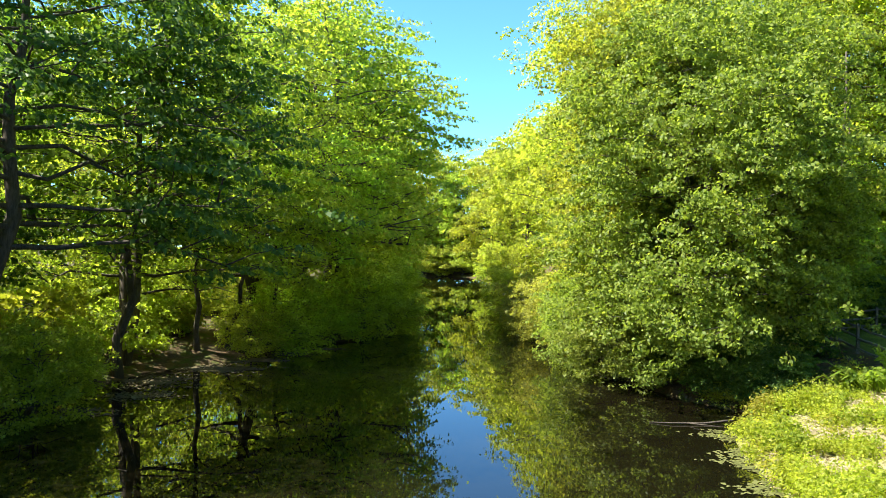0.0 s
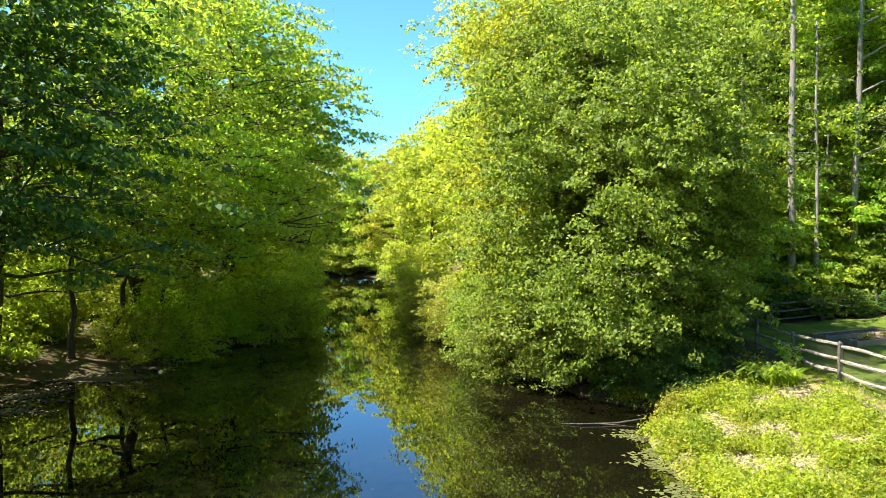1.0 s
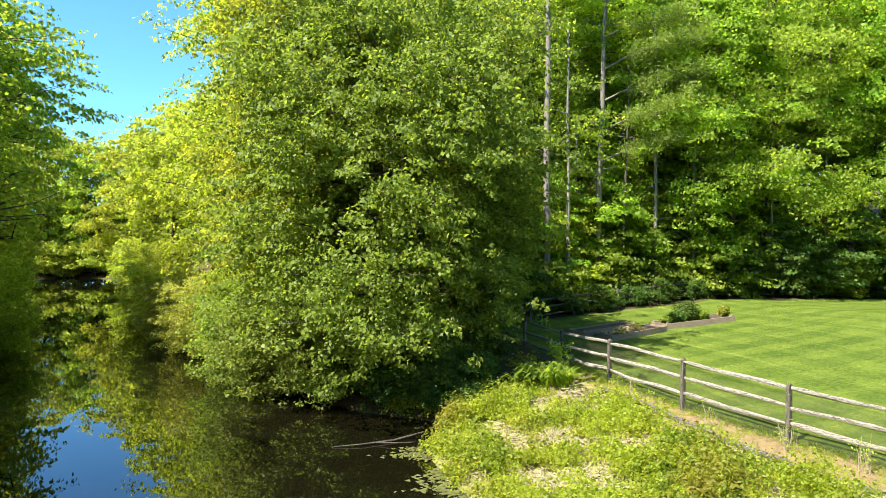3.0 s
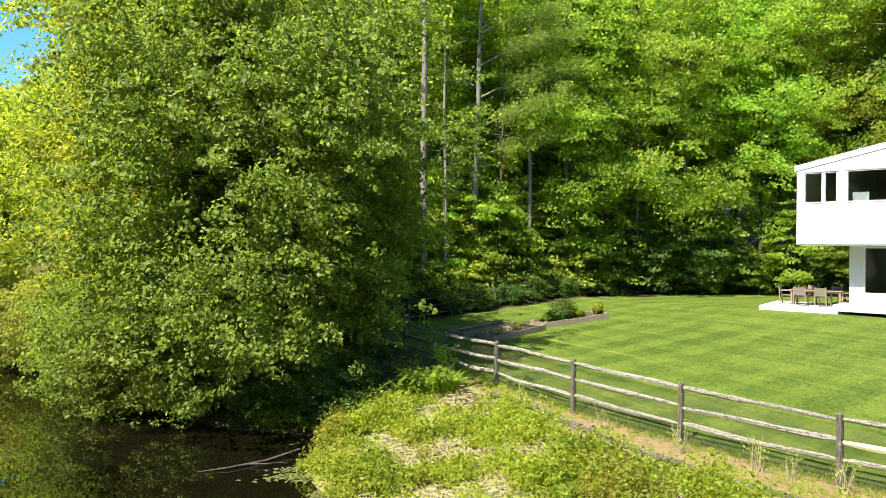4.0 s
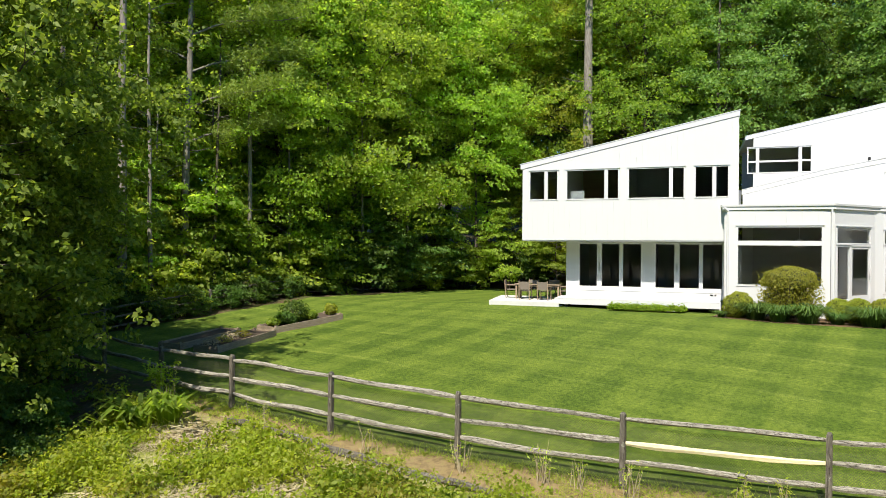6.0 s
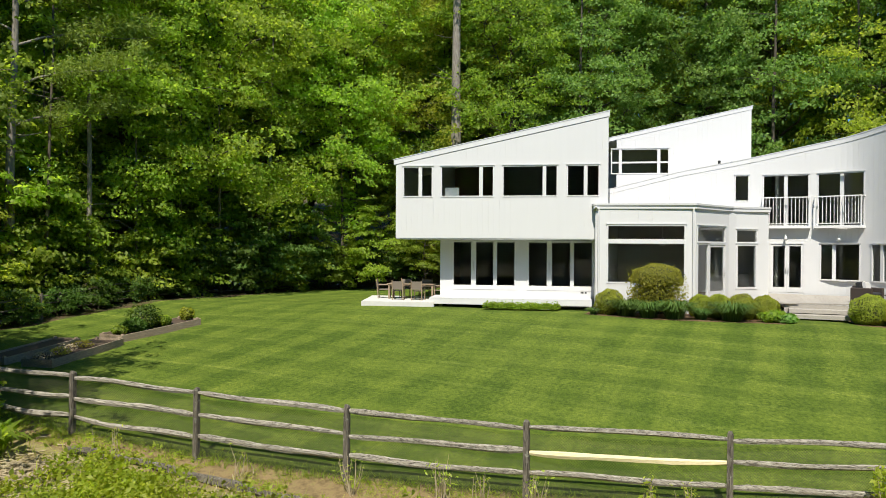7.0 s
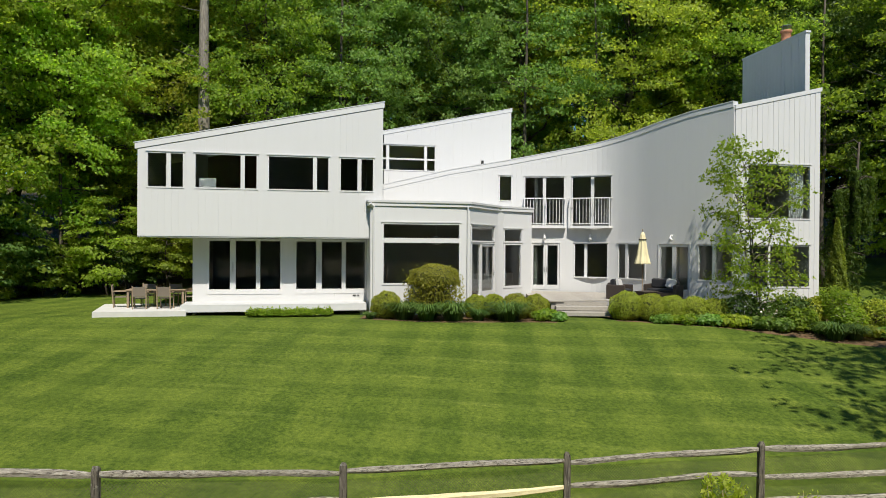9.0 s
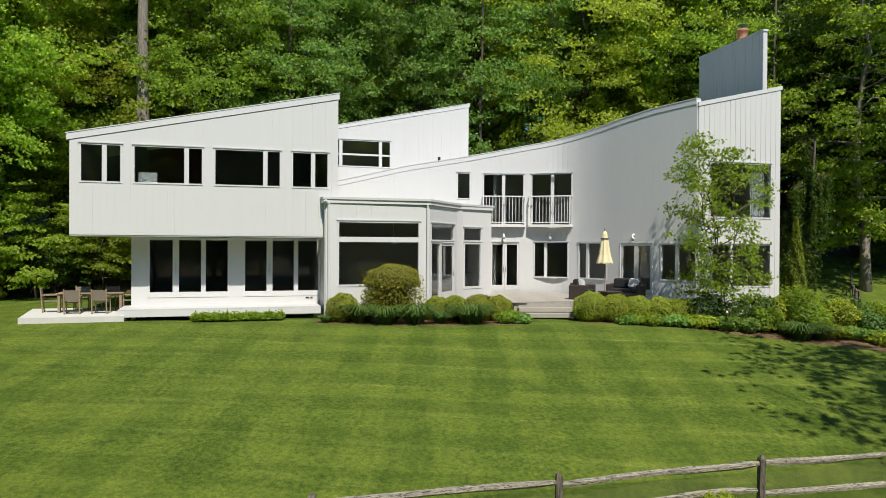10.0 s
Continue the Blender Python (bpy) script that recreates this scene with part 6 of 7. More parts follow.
for i, (x, y, w, h, leaf, mat, fl) in enumerate((
        (31.9, 2.3, 0.75, 1.2, 0.07, L_LILY, 0), (31.5, 1.5, 0.75, 1.0, 0.06, L_DARKSHADE, 160), (31.6, 0.6, 0.8, 1.15, 0.08, L_LILY, 0), (31.9, -0.2, 0.7, 1.1, 0.08, L_BOX, 0),
        (31.0, 0.5, 0.6, 0.8, 0.08, L_GREEN, 0), (31.8, -1.2, 0.85, 1.5, 0.08, L_GREEN, 0), (31.0, -1.2, 0.6, 0.9, 0.07, L_GREEN, 60), (31.3, -2.4, 0.8, 1.1, 0.07, L_BOX, 0),
        (30.8, -3.3, 0.7, 0.8, 0.08, L_LILY, 0), (31.6, -4.3, 0.9, 1.0, 0.08, L_GREEN, 0), (30.6, -5.2, 0.8, 0.9, 0.08, L_DARKSHADE, 0), (32.6, -3.4, 0.9, 1.2, 0.08, L_LILY, 0))):
    leafy_plant("bed_shrub", x, y, w, h, 2200, leaf, mat, MIXED, 70 + i, flowers=fl)
for i, (p, w, h, m) in enumerate(zip(spots_a, (0.3, 0.45, 0.65, 0.45, 0.3), (0.3, 0.5, 0.9, 0.4, 0.5), (L_GREEN, L_DARKSHADE, L_DARKSHADE, L_GREEN, L_MAPLE))):
    o = leafy_plant("herb", p[0], p[1], w, h, 1300, 0.07, m, "bushy green herb growing in a raised bed", 90 + i, group="herbs in the raised beds")
    o.location.z = p[2]
for i, p in enumerate(spots_b[:4]):
    o = leafy_plant("herb", p[0], p[1], 0.35, 0.25, 240, 0.045, (M_STRAW, L_OLIVE)[i % 2], "low dry plant growing in a raised bed", 96 + i, group="herbs in the raised beds")
    o.location.z = p[2]

# slender young tree before the tower
young = tree_meshes(71, 7.0, 1.3, 0.10, 50, 0.06, 7600, 0.082, 0.26, 0.8, 0.35, (0.3, -0.1), 0.8, 6, 4, 1.0)
make_tree(young, 32.1, 1.35, "slender multi-stemmed young tree before the tower wall", leaf=L_GREEN, bark=M_BARK, turn=0.5, name="young_tree")


# narrow arborvitae and weeping spruce
def arborvitae(x, y, tall, r, seed):
    rng = np.random.default_rng(seed)
    t = thing("arborvitae", "narrow upright green arborvitae beside the tower", "tree")
    part("trunk", Build().tube([(0, 0, -0.2), (0, 0, tall * 0.9)], [0.07, 0.02], 7), M_BARK, t)
    n = 7500
    z = rng.uniform(0, 1, n) ** 1.2
    a = rng.uniform(0, 6.28, n)
    rr = r * (1 - z) ** 0.75 * (0.75 + 0.25 * rng.uniform(0, 1, n)) * (1 + 0.12 * np.sin(a * 5 + z * 20))
    pos = np.stack([rr * np.cos(a), rr * np.sin(a), z * tall + 0.05], 1)
    away = np.stack([np.cos(a), np.sin(a), np.full(n, 1.2)], 1)
    part("foliage", quads_mesh("foliage", leaf_quads(pos, 0.075, rng, 0.1, 2.4, -0.6, away, 0.6), n), L_TASSEL, t)
    t.location = (x, y, ground_z(x, y))


arborvitae(36.4, -3.6, 4.4, 0.55, 61)


def weeping_spruce(x, y, tall, seed):
    rng = np.random.default_rng(seed)
    t = thing("weeping_spruce", "weeping spruce with drooping dark green curtains", "tree")
    w, pts = Build(), []
    spine = [np.array([0.25 * math.sin(i * 0.9), -0.12 * i, tall * i / 6]) for i in range(7)]
    w.tube(spine, [0.16 * (1 - i / 8) for i in range(7)], 7)
    for j in range(44):
        f = rng.uniform(0.2, 1.0) * 6
        i = min(int(f), 5)
        p = spine[i] + (spine[i + 1] - spine[i]) * (f - i)
        a, ln = rng.uniform(0, 6.28), rng.uniform(0.6, 1.7) * (1.15 - f / 8)
        e = p + np.array([math.cos(a) * ln, math.sin(a) * ln, 0.15])
        w.tube([p, (p + e) / 2 + [0, 0, 0.2], e], [0.03, 0.02, 0.01], 4, False)
        for k in range(9):
            q = p + (e - p) * rng.uniform(0.25, 1.0)
            drop = rng.uniform(0.7, 2.1)
            m = 34
            zz = rng.uniform(0, 1, m)
            pts.append(np.stack([q[0] + rng.normal(size=m) * 0.05, q[1] + rng.normal(size=m) * 0.05, np.maximum(q[2] - zz * drop, 0.1)], 1))
    pos = np.concatenate(pts)
    part("trunk", w, M_BARK, t, smooth=True)
    part("foliage", quads_mesh("foliage", leaf_quads(pos, 0.055, rng, 0.1, 3.6, 1.8), len(pos)), L_DARKSHADE, t)
    t.location = (x, y, ground_z(x, y))


weeping_spruce(38.6, -4.9, 8.2, 62)
old_tree = tree_meshes(27, 21.0, 5.5, 0.14, 38, 0.31, 28000, 0.17, 0.7, 0.6, 0.35, (0.3, 0.2), 0.45, 6, 1, 0.6, foot=0.5)
make_tree(old_tree, 48.6, -14.9, "old tree with a thick pale trunk and bright hanging leaves", leaf=L_GREEN, bark=M_BARKPALE, turn=1.0)
make_tree(wood_maple, 52.0, -25.5, WOOD_TEXT, leaf=L_GREEN, turn=2.0, size=0.9, group="trees of the wood")
make_tree(wood_maple_b, 46.0, -32.0, WOOD_TEXT, leaf=L_MAPLE, turn=0.4, size=0.9, group="trees of the wood")


# ---- pines and bare trunks at the wood's edge ----
def pine(x, y, tall, r, label, boughs, seed, dead=8, bark=None, lean=(0, 0)):
    """A straight bare trunk with stubs and, where given, soft needle boughs: (height, angle, length)."""
    rng = np.random.default_rng(seed)
    t = thing("pine_tree", label, "tree", "pines")
    w, pts = Build(), []
    n = 10
    spine = [np.array([lean[0] * i / n + 0.06 * math.sin(i * 1.3 + seed), lean[1] * i / n + 0.06 * math.cos(i + seed), -0.3 + (tall + 0.3) * i / n]) for i in range(n + 1)]
    w.tube(spine, [r * (1.2 if i == 0 else 1 - 0.62 * i / n) for i in range(n + 1)], 10)
    for j in range(dead):
        f = rng.uniform(0.2, 0.95) * n
        p = spine[int(f)]
        a, ln = rng.uniform(0, 6.28), rng.uniform(0.8, 2.6)
        e = p + np.array([math.cos(a) * ln, math.sin(a) * ln, rng.uniform(-0.2, 0.9) * ln * 0.4])
        part("dead_branch", Build().tube([p, (p + e) / 2 + rng.normal(size=3) * 0.12, e], [0.035, 0.022, 0.008], 4, False), bark or M_BARKPALE, t)
    for z, a, ln in boughs:
        p = spine[min(int(z / tall * n), n)].copy()
        p[2] = z
        d = np.array([math.cos(a), math.sin(a), 0.30])
        q = [p + d * ln * k / 5 + np.array([0, 0, 0.05 * ln * math.sin(k)]) for k in range(6)]
        w.tube(q, [0.07 * (1 - k / 6.5) for k in range(6)], 5, False)
        for k in range(int(26 * ln)):
            at = p + d * ln * rng.uniform(0.3, 1.05)
            side = np.array([-d[1], d[0], 0]) * rng.normal() * ln * 0.16
            hub = at + side + np.array([0, 0, rng.normal() * 0.22 + 0.15])
            pts.append(hub + rng.normal(size=(26, 3)) * np.array([0.30, 0.30, 0.16]))
    part("trunk", w, bark or M_BARKPALE, t, smooth=True)
    if pts:
        pos = np.concatenate(pts)
        part("needles", quads_mesh("needles", leaf_quads(pos, 0.05, rng, 0.35, 4.5, -0.2), len(pos)), L_PINE, t)
    t.location = (x, y, ground_z(x, y))


pine(20.75, 41.4, 24.0, 0.25, "tall bare pale pine trunk with dead stubs", [(21, 0.4, 3.0), (22.5, 2.4, 3.0), (23.3, 4.4, 2.6)], 81, 16)
pine(25.0, 42.7, 22.0, 0.25, "pine with soft grey-green boughs over the lawn edge",
     [(9.0, -0.6, 4.6), (10.8, -0.9, 5.6), (12.8, -0.5, 6.2), (14.8, -0.75, 6.0), (16.8, -0.4, 5.2), (13.5, 2.2, 3.2), (17.5, 1.2, 3.4), (18.8, -1.4, 4.0), (20.0, 3.2, 3.0), (21.2, 0.2, 2.6)], 82, 16, lean=(0.5, -0.3))
pine(47.3, 28.85, 28.0, 0.44, "thick bare pine trunk rising behind the house", [(26.5, 0.4, 4.0), (27.2, 2.4, 4.0), (27.6, 4.6, 4.0)], 83, 6)
pine(36.0, 45.9, 13.0, 0.13, "thin pale bare trunk at the wood edge", [], 84, 5)
pine(30.0, 44.8, 15.0, 0.12, "thin pale bare trunk at the wood edge", [], 85, 6)
for i, (x, y, h, r, bark) in enumerate(((24.0, 43.4, 12.0, 0.10, M_BARKPALE), (33.2, 43.8, 11.0, 0.09, M_BARK), (38.0, 42.0, 12.0, 0.11, M_BARKPALE), (42.6, 40.0, 12.0, 0.12, M_BARK), (27.4, 43.2, 13.0, 0.12, M_BARK), (18.6, 42.6, 13.0, 0.12, M_BARK),
                                       (50.4, 21.0, 20.0, 0.16, M_BARK), (50.8, 9.0, 20.0, 0.15, M_BARK), (51.4, 4.4, 19.0, 0.13, M_BARK), (50.6, 26.0, 20.0, 0.15, M_BARK), (49.6, -9.5, 18.0, 0.15, M_BARK))):
    pine(x, y, h, r, "slender bare trunk with dead twigs at the wood edge", [], 120 + i, 14, bark)
for i, (x, y, h, r, bark) in enumerate(((22.2, 41.2, 17.0, 0.13, M_BARKPALE), (26.4, 41.9, 15.0, 0.11, M_BARK), (28.9, 41.8, 18.0, 0.15, M_BARKPALE), (31.6, 41.4, 13.0, 0.10, M_BARKPALE), (34.4, 41.0, 16.0, 0.12, M_BARK),
                                       (37.2, 40.4, 14.0, 0.10, M_BARKPALE), (40.4, 39.2, 17.0, 0.13, M_BARKPALE), (17.2, 40.6, 15.0, 0.12, M_BARK), (44.6, 36.0, 16.0, 0.12, M_BARK))):
    pine(x, y, h, r, "slender bare trunk with dead twigs at the wood edge", [], 140 + i, 12, bark, lean=(0.5 * math.sin(i * 2.1), 0.4 * math.cos(i * 1.7)))
pine(58.0, 13.0, 26.0, 0.35, "tall dark trunk in the wood behind the house", [], 86, 8, M_BARK)
pine(57.0, 1.0, 26.0, 0.33, "tall dark trunk in the wood behind the house", [], 87, 8, M_BARK)
fallen = thing("fallen_branch", "bleached bent dead branch caught among the trees", "branch")
part("limb", Build().tube([(32.6, 49.0, 5.6), (34.4, 49.6, 6.9), (35.0, 49.8, 6.6), (36.0, 50.0, 4.7), (37.0, 50.2, 3.5)], [0.03, 0.06, 0.07, 0.09, 0.11], 6), M_DEADWOOD, fallen)
part("limb", Build().tube([(37.0, 50.0, 3.9), (35.5, 49.6, 2.9), (34.6, 49.4, 2.5)], [0.05, 0.06, 0.04], 6), M_DEADWOOD, fallen)

# trees out on the south lawn edge, whose shade falls on the grass
SHADE_TEXT = "tall bank tree with a high open crown shading the grass"
shade_tree = tree_meshes(72, 25.0, 8.0, 0.50, 24, 0.28, 5200, 0.20, 0.6, 0.5, 0.4, (0.3, 0.4), 0.15, 5, 1, 0.1)
make_tree(wood_oak, 11.5, -5.6, SHADE_TEXT, leaf=L_GREEN, turn=1.0, size=0.74, group="bank trees to the south")
make_tree(shade_tree, 13.4, -6.2, SHADE_TEXT, leaf=L_GREEN, turn=2.2, group="bank trees to the south")

# ---- undergrowth ----
shrub_big = tree_meshes(91, 4.6, 3.0, 0.0, 44, 0.09, 17000, 0.105, 0.55, 0.6, 0.5, (0, 0), 0.45, 6, 5, 0.5)
UNDER = "leafy waterside shrub hanging over the pond edge"
# dark leaf colours here hold the shade under the maple
for i, (x, y, s, m) in enumerate(((9.1, 28.8, 0.42, L_DARKSHADE), (8.4, 29.6, 0.5, L_DARKSHADE), (7.6, 31.0, 0.5, L_DARKSHADE), (5.2, 33.2, 0.75, L_TASSEL), (4.6, 35.4, 0.8, L_TASSEL), (3.9, 38.0, 0.85, L_TASSEL), (6.4, 31.4, 0.6, L_TASSEL), (4.6, 41.6, 0.85, L_GREEN),
                                  (2.4, 46.5, 0.85, L_OLIVE), (1.0, 54.0, 0.8, L_OLIVE), (11.2, 33.0, 0.7, L_DARKSHADE), (0.2, 64.0, 0.9, L_MAPLE), (-0.8, 80.0, 1.0, L_YELLOW), (-2.6, 98.0, 1.1, L_MAPLE))):
    make_tree(shrub_big, x, y, UNDER, leaf=m, turn=i * 1.7, size=s, name="waterside_shrub", group="waterside shrubs")
LEFTSHRUB = "leafy shrub on the shaded bank across the pond"
for i, (x, y, s, m) in enumerate(((-12.6, 44.6, 0.8, L_BACKLIT), (-10.6, 47.2, 0.85, L_MAPLE), (-9.8, 50.4, 0.85, L_BACKLIT), (-13.9, 41.0, 0.85, L_BACKLIT), (-14.8, 38.4, 0.6, L_MAPLE), (-11.6, 53.5, 1.1, L_MAPLE), (-12.6, 57.0, 0.8, L_BACKLIT), (-13.6, 65.0, 0.9, L_MAPLE), (-15.6, 76.0, 1.2, L_BACKLIT),
                                  (-25.0, 38.5, 0.7, L_YELLOW), (-28.0, 30.0, 0.7, L_YELLOW), (-17.3, 23.6, 0.7, L_BACKLIT), (-18.6, 26.5, 0.5, L_BACKLIT), (-16.5, 41.5, 0.4, L_YELLOW),
                                  (-17.0, 92.0, 1.3, L_MAPLE), (-20.5, 110.0, 1.4, L_BACKLIT), (-30, 50, 0.9, L_YELLOW), (-26.0, 45.0, 0.8, L_MAPLE), (-24.0, 56.0, 0.9, L_YELLOW))):
    make_tree(shrub_big, x, y, LEFTSHRUB, leaf=m, turn=i * 1.3, size=s, name="bank_shrub", group="shrubs across the pond")
for i in range(12):
    make_tree(shrub, -27 + i * 2.6, 143.0 + (i % 3), "yellow-green shrub on the far shore", leaf=(L_YELLOW, L_MAPLE)[i % 2], turn=i * 2.1, size=2.0, name="far_shrub", group="shrubs on the far shore", tall=1.0)
for i in range(14):
    make_tree(shrub, -46 + i * 4.4, 156 + 3 * (i % 2), "tall rounded thicket behind the far shore", leaf=(L_YELLOW, L_MAPLE, L_GREEN)[i % 3], turn=i * 1.1, size=3.8, name="far_thicket", group="thickets behind the far shore")
rng = np.random.default_rng(95)
edge_spots = [(16.5, 40.5), (19.5, 41.6), (22.5, 42.4), (26.8, 42.8), (29.4, 42.6), (32.2, 42.2), (35.0, 41.6), (38.0, 40.6), (41.0, 39.0), (44.0, 37.0), (47.0, 33.5), (49.5, 30.0),
              (28.0, 45.5), (34.0, 46.5), (40.0, 44.5), (46.0, 41.0), (54.0, -8.5), (52.0, -1.0), (53.0, 5.0), (53.0, 11.0), (52.5, 17.0), (52.0, 23.0), (53.0, -20.5)]
for i, (x, y) in enumerate(edge_spots):
    make_tree(shrub if i % 4 else shrub_big, x, y, "dense green understory shrub at the wood edge", leaf=(L_GREEN, L_DARKSHADE, L_MAPLE)[i % 3], turn=rng.uniform(0, 6),
              size=rng.uniform(0.5, 0.8) * (1.7 if i % 4 else 1.0), name="understory_shrub", group="understory shrubs")
# hedge leaves coloured dark to give the deep shade behind the beds
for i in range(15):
    make_tree(shrub, 15.6 + i * 1.5, 39.9 + 0.08 * i + 0.35 * (i % 2), "dense shrub behind the raised beds, leaves coloured dark for shade", leaf=L_DARKSHADE, turn=i * 2.3,
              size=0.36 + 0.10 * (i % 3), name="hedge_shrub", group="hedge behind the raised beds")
lean_tree = tree_meshes(15, 11.0, 3.4, 0.38, 26, 0.15, 7000, 0.12, 0.7, 0.35, 0.5, (2.6, -1.4), 0.4, 5, 1, 0.2)
# the lightest leaves here brighten the low bank by colour
for i, (x, y, s, m) in enumerate(((-17.2, 36.5, 1.0, L_GREEN), (-14.6, 40.2, 0.9, L_MAPLE), (-14.3, 43.2, 1.15, L_SPRINGSUN), (-12.4, 47.2, 1.05, L_SPRINGSUN), (-18.4, 31.0, 1.5, L_GREEN), (-16.2, 38.2, 0.95, L_SPRINGSUN))):
    make_tree(lean_tree, x, y, "thin dark tree leaning from the bank over the water", leaf=m, turn=(i % 3) * 0.5 - 0.5, size=s, name="leaning_tree", group="leaning trees")
# shade at the pond edge is put into these shrubs' leaf colour
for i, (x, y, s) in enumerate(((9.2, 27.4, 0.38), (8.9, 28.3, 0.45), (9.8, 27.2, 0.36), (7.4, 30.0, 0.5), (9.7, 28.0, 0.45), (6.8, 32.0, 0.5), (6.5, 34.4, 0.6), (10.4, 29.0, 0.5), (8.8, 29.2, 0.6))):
    make_tree(shrub, x, y, "low shrub at the pond edge, leaves coloured dark for shade", leaf=L_DARKSHADE, turn=i * 1.4, size=s, name="shore_shrub", group="dark shrubs at the pond edge")
rng = np.random.default_rng(97)
# yellow and pale leaf colours stand in for sun patches behind the trunks
for i in range(44):
    make_tree(shrub, rng.uniform(-33, -19.0), rng.uniform(26, 64), "low undergrowth on the wooded bank, leaves coloured light for sun", leaf=(L_YELLOW, L_BACKLIT)[i % 2], turn=i * 1.1, size=rng.uniform(0.6, 1.3),
              name="undergrowth_shrub", group="undergrowth across the pond")
sapling = tree_meshes(25, 8.0, 2.8, 0.16, 26, 0.08, 11000, 0.15, 0.7, 0.35, 0.55, (0.3, 0.2), 0.25, 4, 1, 0.2)
# saplings below x 27 are lightened by leaf colour against the maples' shade
for i, (x, y, s) in enumerate(((36.5, 41.5, 0.75), (31.0, 43.0, 0.85), (41.8, 38.3, 0.8), (27.5, 44.2, 0.9), (45.5, 33.8, 0.8), (22.0, 44.0, 0.9), (46.8, 31.0, 0.7), (17.2, 42.5, 0.9), (39.5, 41.2, 0.95), (33.8, 42.8, 0.7), (18.2, 43.6, 1.1), (20.2, 45.0, 1.3), (22.6, 44.6, 1.1), (24.6, 45.4, 1.3), (26.4, 44.4, 1.0), (16.6, 44.8, 1.3))):
    make_tree(sapling, x, y, "young bright-leaved sapling at the wood edge", leaf=(L_MAPLE, L_BACKLIT, L_SPRINGSUN)[i % 3] if x < 27 else (L_GREEN, L_SPRINGSUN, L_WOOD)[i % 3], turn=i * 1.9, size=s, name="sapling", group="saplings")


# ---- weeds, straw and drift on the bank ----
rng = np.random.default_rng(101)


def bank_points(count, lo, hi, edge, gap=0.2):
    """Points between the shore and the timber edging."""
    y = rng.uniform(lo, hi, count)
    xs, xf = np.interp(y, SHORE_Y, SHORE_X) + edge, np.interp(y, EDGE_Y, EDGE_X) - gap
    x = xs + (xf - xs) * rng.uniform(0, 1, count)
    return x, y


def mound(x, y):
    f = 0.5 + 0.5 * np.sin(x * 1.1 + 1.7 * np.sin(y * 0.6)) * np.sin(y * 0.9 + 1.3 * np.sin(x * 0.7))
    g = 0.5 + 0.5 * np.sin(x * 2.9 + y * 1.7) * np.sin(y * 2.6 - x * 1.2)
    return 0.6 * f + 0.4 * g


def near_shore(x, y):
    return np.exp(-np.maximum(0, x - np.interp(y, SHORE_Y, SHORE_X)) / 1.6)


# each weed is a small mound of leaves; bare straw shows between them
x, y = bank_points(7000, -14.0, 29.5, -0.1, 0.8)
m = mound(x, y) + 0.3 * near_shore(x, y)
keep = (m > 0.44) & (rng.uniform(0, 1, len(x)) < 0.25 + 1.0 * m)
x, y, m = x[keep], y[keep], m[keep]
wide = rng.uniform(0.14, 0.34, len(x)) * (0.6 + 0.9 * m)
hubs = np.stack([x, y, terrain(x, y) + wide * rng.uniform(0.2, 1.0, len(x)) * (0.5 + m)], 1)
patch = np.sin(x * 0.8 + 2.1 * np.sin(y * 0.45)) + np.sin(y * 1.15 - 0.8 * x) + rng.normal(size=len(x)) * 0.7
for chosen, size, leaf_kind, text in ((patch > 0.55, 0.064, L_WEED, "yellow-green weeds in low mounds on the sunny bank"), ((patch <= 0.55) & (patch > -0.6), 0.060, L_MAPLE, "mid-green leafy weeds in patches on the bank"),
                                      ((patch <= -0.6) & (patch > -1.5), 0.074, L_GREEN, "deep green coarse weeds on the bank"), (patch <= -1.5, 0.07, L_OLIVE, "dull olive weeds among dry straw on the bank")):
    q = sprays(hubs[chosen], wide[chosen] * 1.2, 42, size, rng, 0.9, 0.45, 0.1, 1.6)
    tagged(part("bank_weeds", quads_mesh("bank_weeds", q, len(q) // 4), leaf_kind), text, "weeds", kind="stuff")
# taller leggy weeds standing out of the mounds
x, y = bank_points(900, 6.0, 29.0, 0.1, 0.4)
keep = mound(x, y) > 0.5
x, y = x[keep], y[keep]
hubs = np.concatenate([np.stack([x + rng.normal(size=len(x)) * 0.04, y + rng.normal(size=len(x)) * 0.04, terrain(x, y) + k * rng.uniform(0.10, 0.2, len(x))], 1) for k in range(1, 5)])
q = sprays(hubs, np.full(len(hubs), 0.14), 9, 0.05, rng, 0.8, 0.4, 0.1, 1.9)
tagged(part("bank_weeds", quads_mesh("bank_weeds", q, len(q) // 4), L_WEED), "leggy pale green weeds rising over the bank", "weeds", kind="stuff")
# flattened straw in heaps, each combed one way
x, y = bank_points(560, 6.0, 27.5, 0.3, 0.4)
keep = mound(x, y) < 0.55
x, y = x[keep], y[keep]
lines = []
for hx, hy in zip(x, y):
    a0, k = rng.uniform(0, 3.14), 46
    a, ln = a0 + rng.normal(size=k) * 0.5, rng.uniform(0.15, 0.45, k)
    px, py = hx + rng.normal(size=k) * 0.30, hy + rng.normal(size=k) * 0.30
    pz = terrain(px, py) + np.abs(rng.normal(size=k)) * 0.05 + 0.015
    way = np.stack([np.cos(a), np.sin(a), rng.normal(size=k) * 0.12], 1) * ln[:, None] / 2
    flank = np.stack([-np.sin(a), np.cos(a), rng.normal(size=k) * 0.4], 1) * 0.008
    o = np.stack([px, py, pz], 1)
    lines.append(np.stack([o - way - flank, o + way - flank, o + way + flank, o - way + flank], 1).reshape(-1, 3))
lines = np.concatenate(lines)
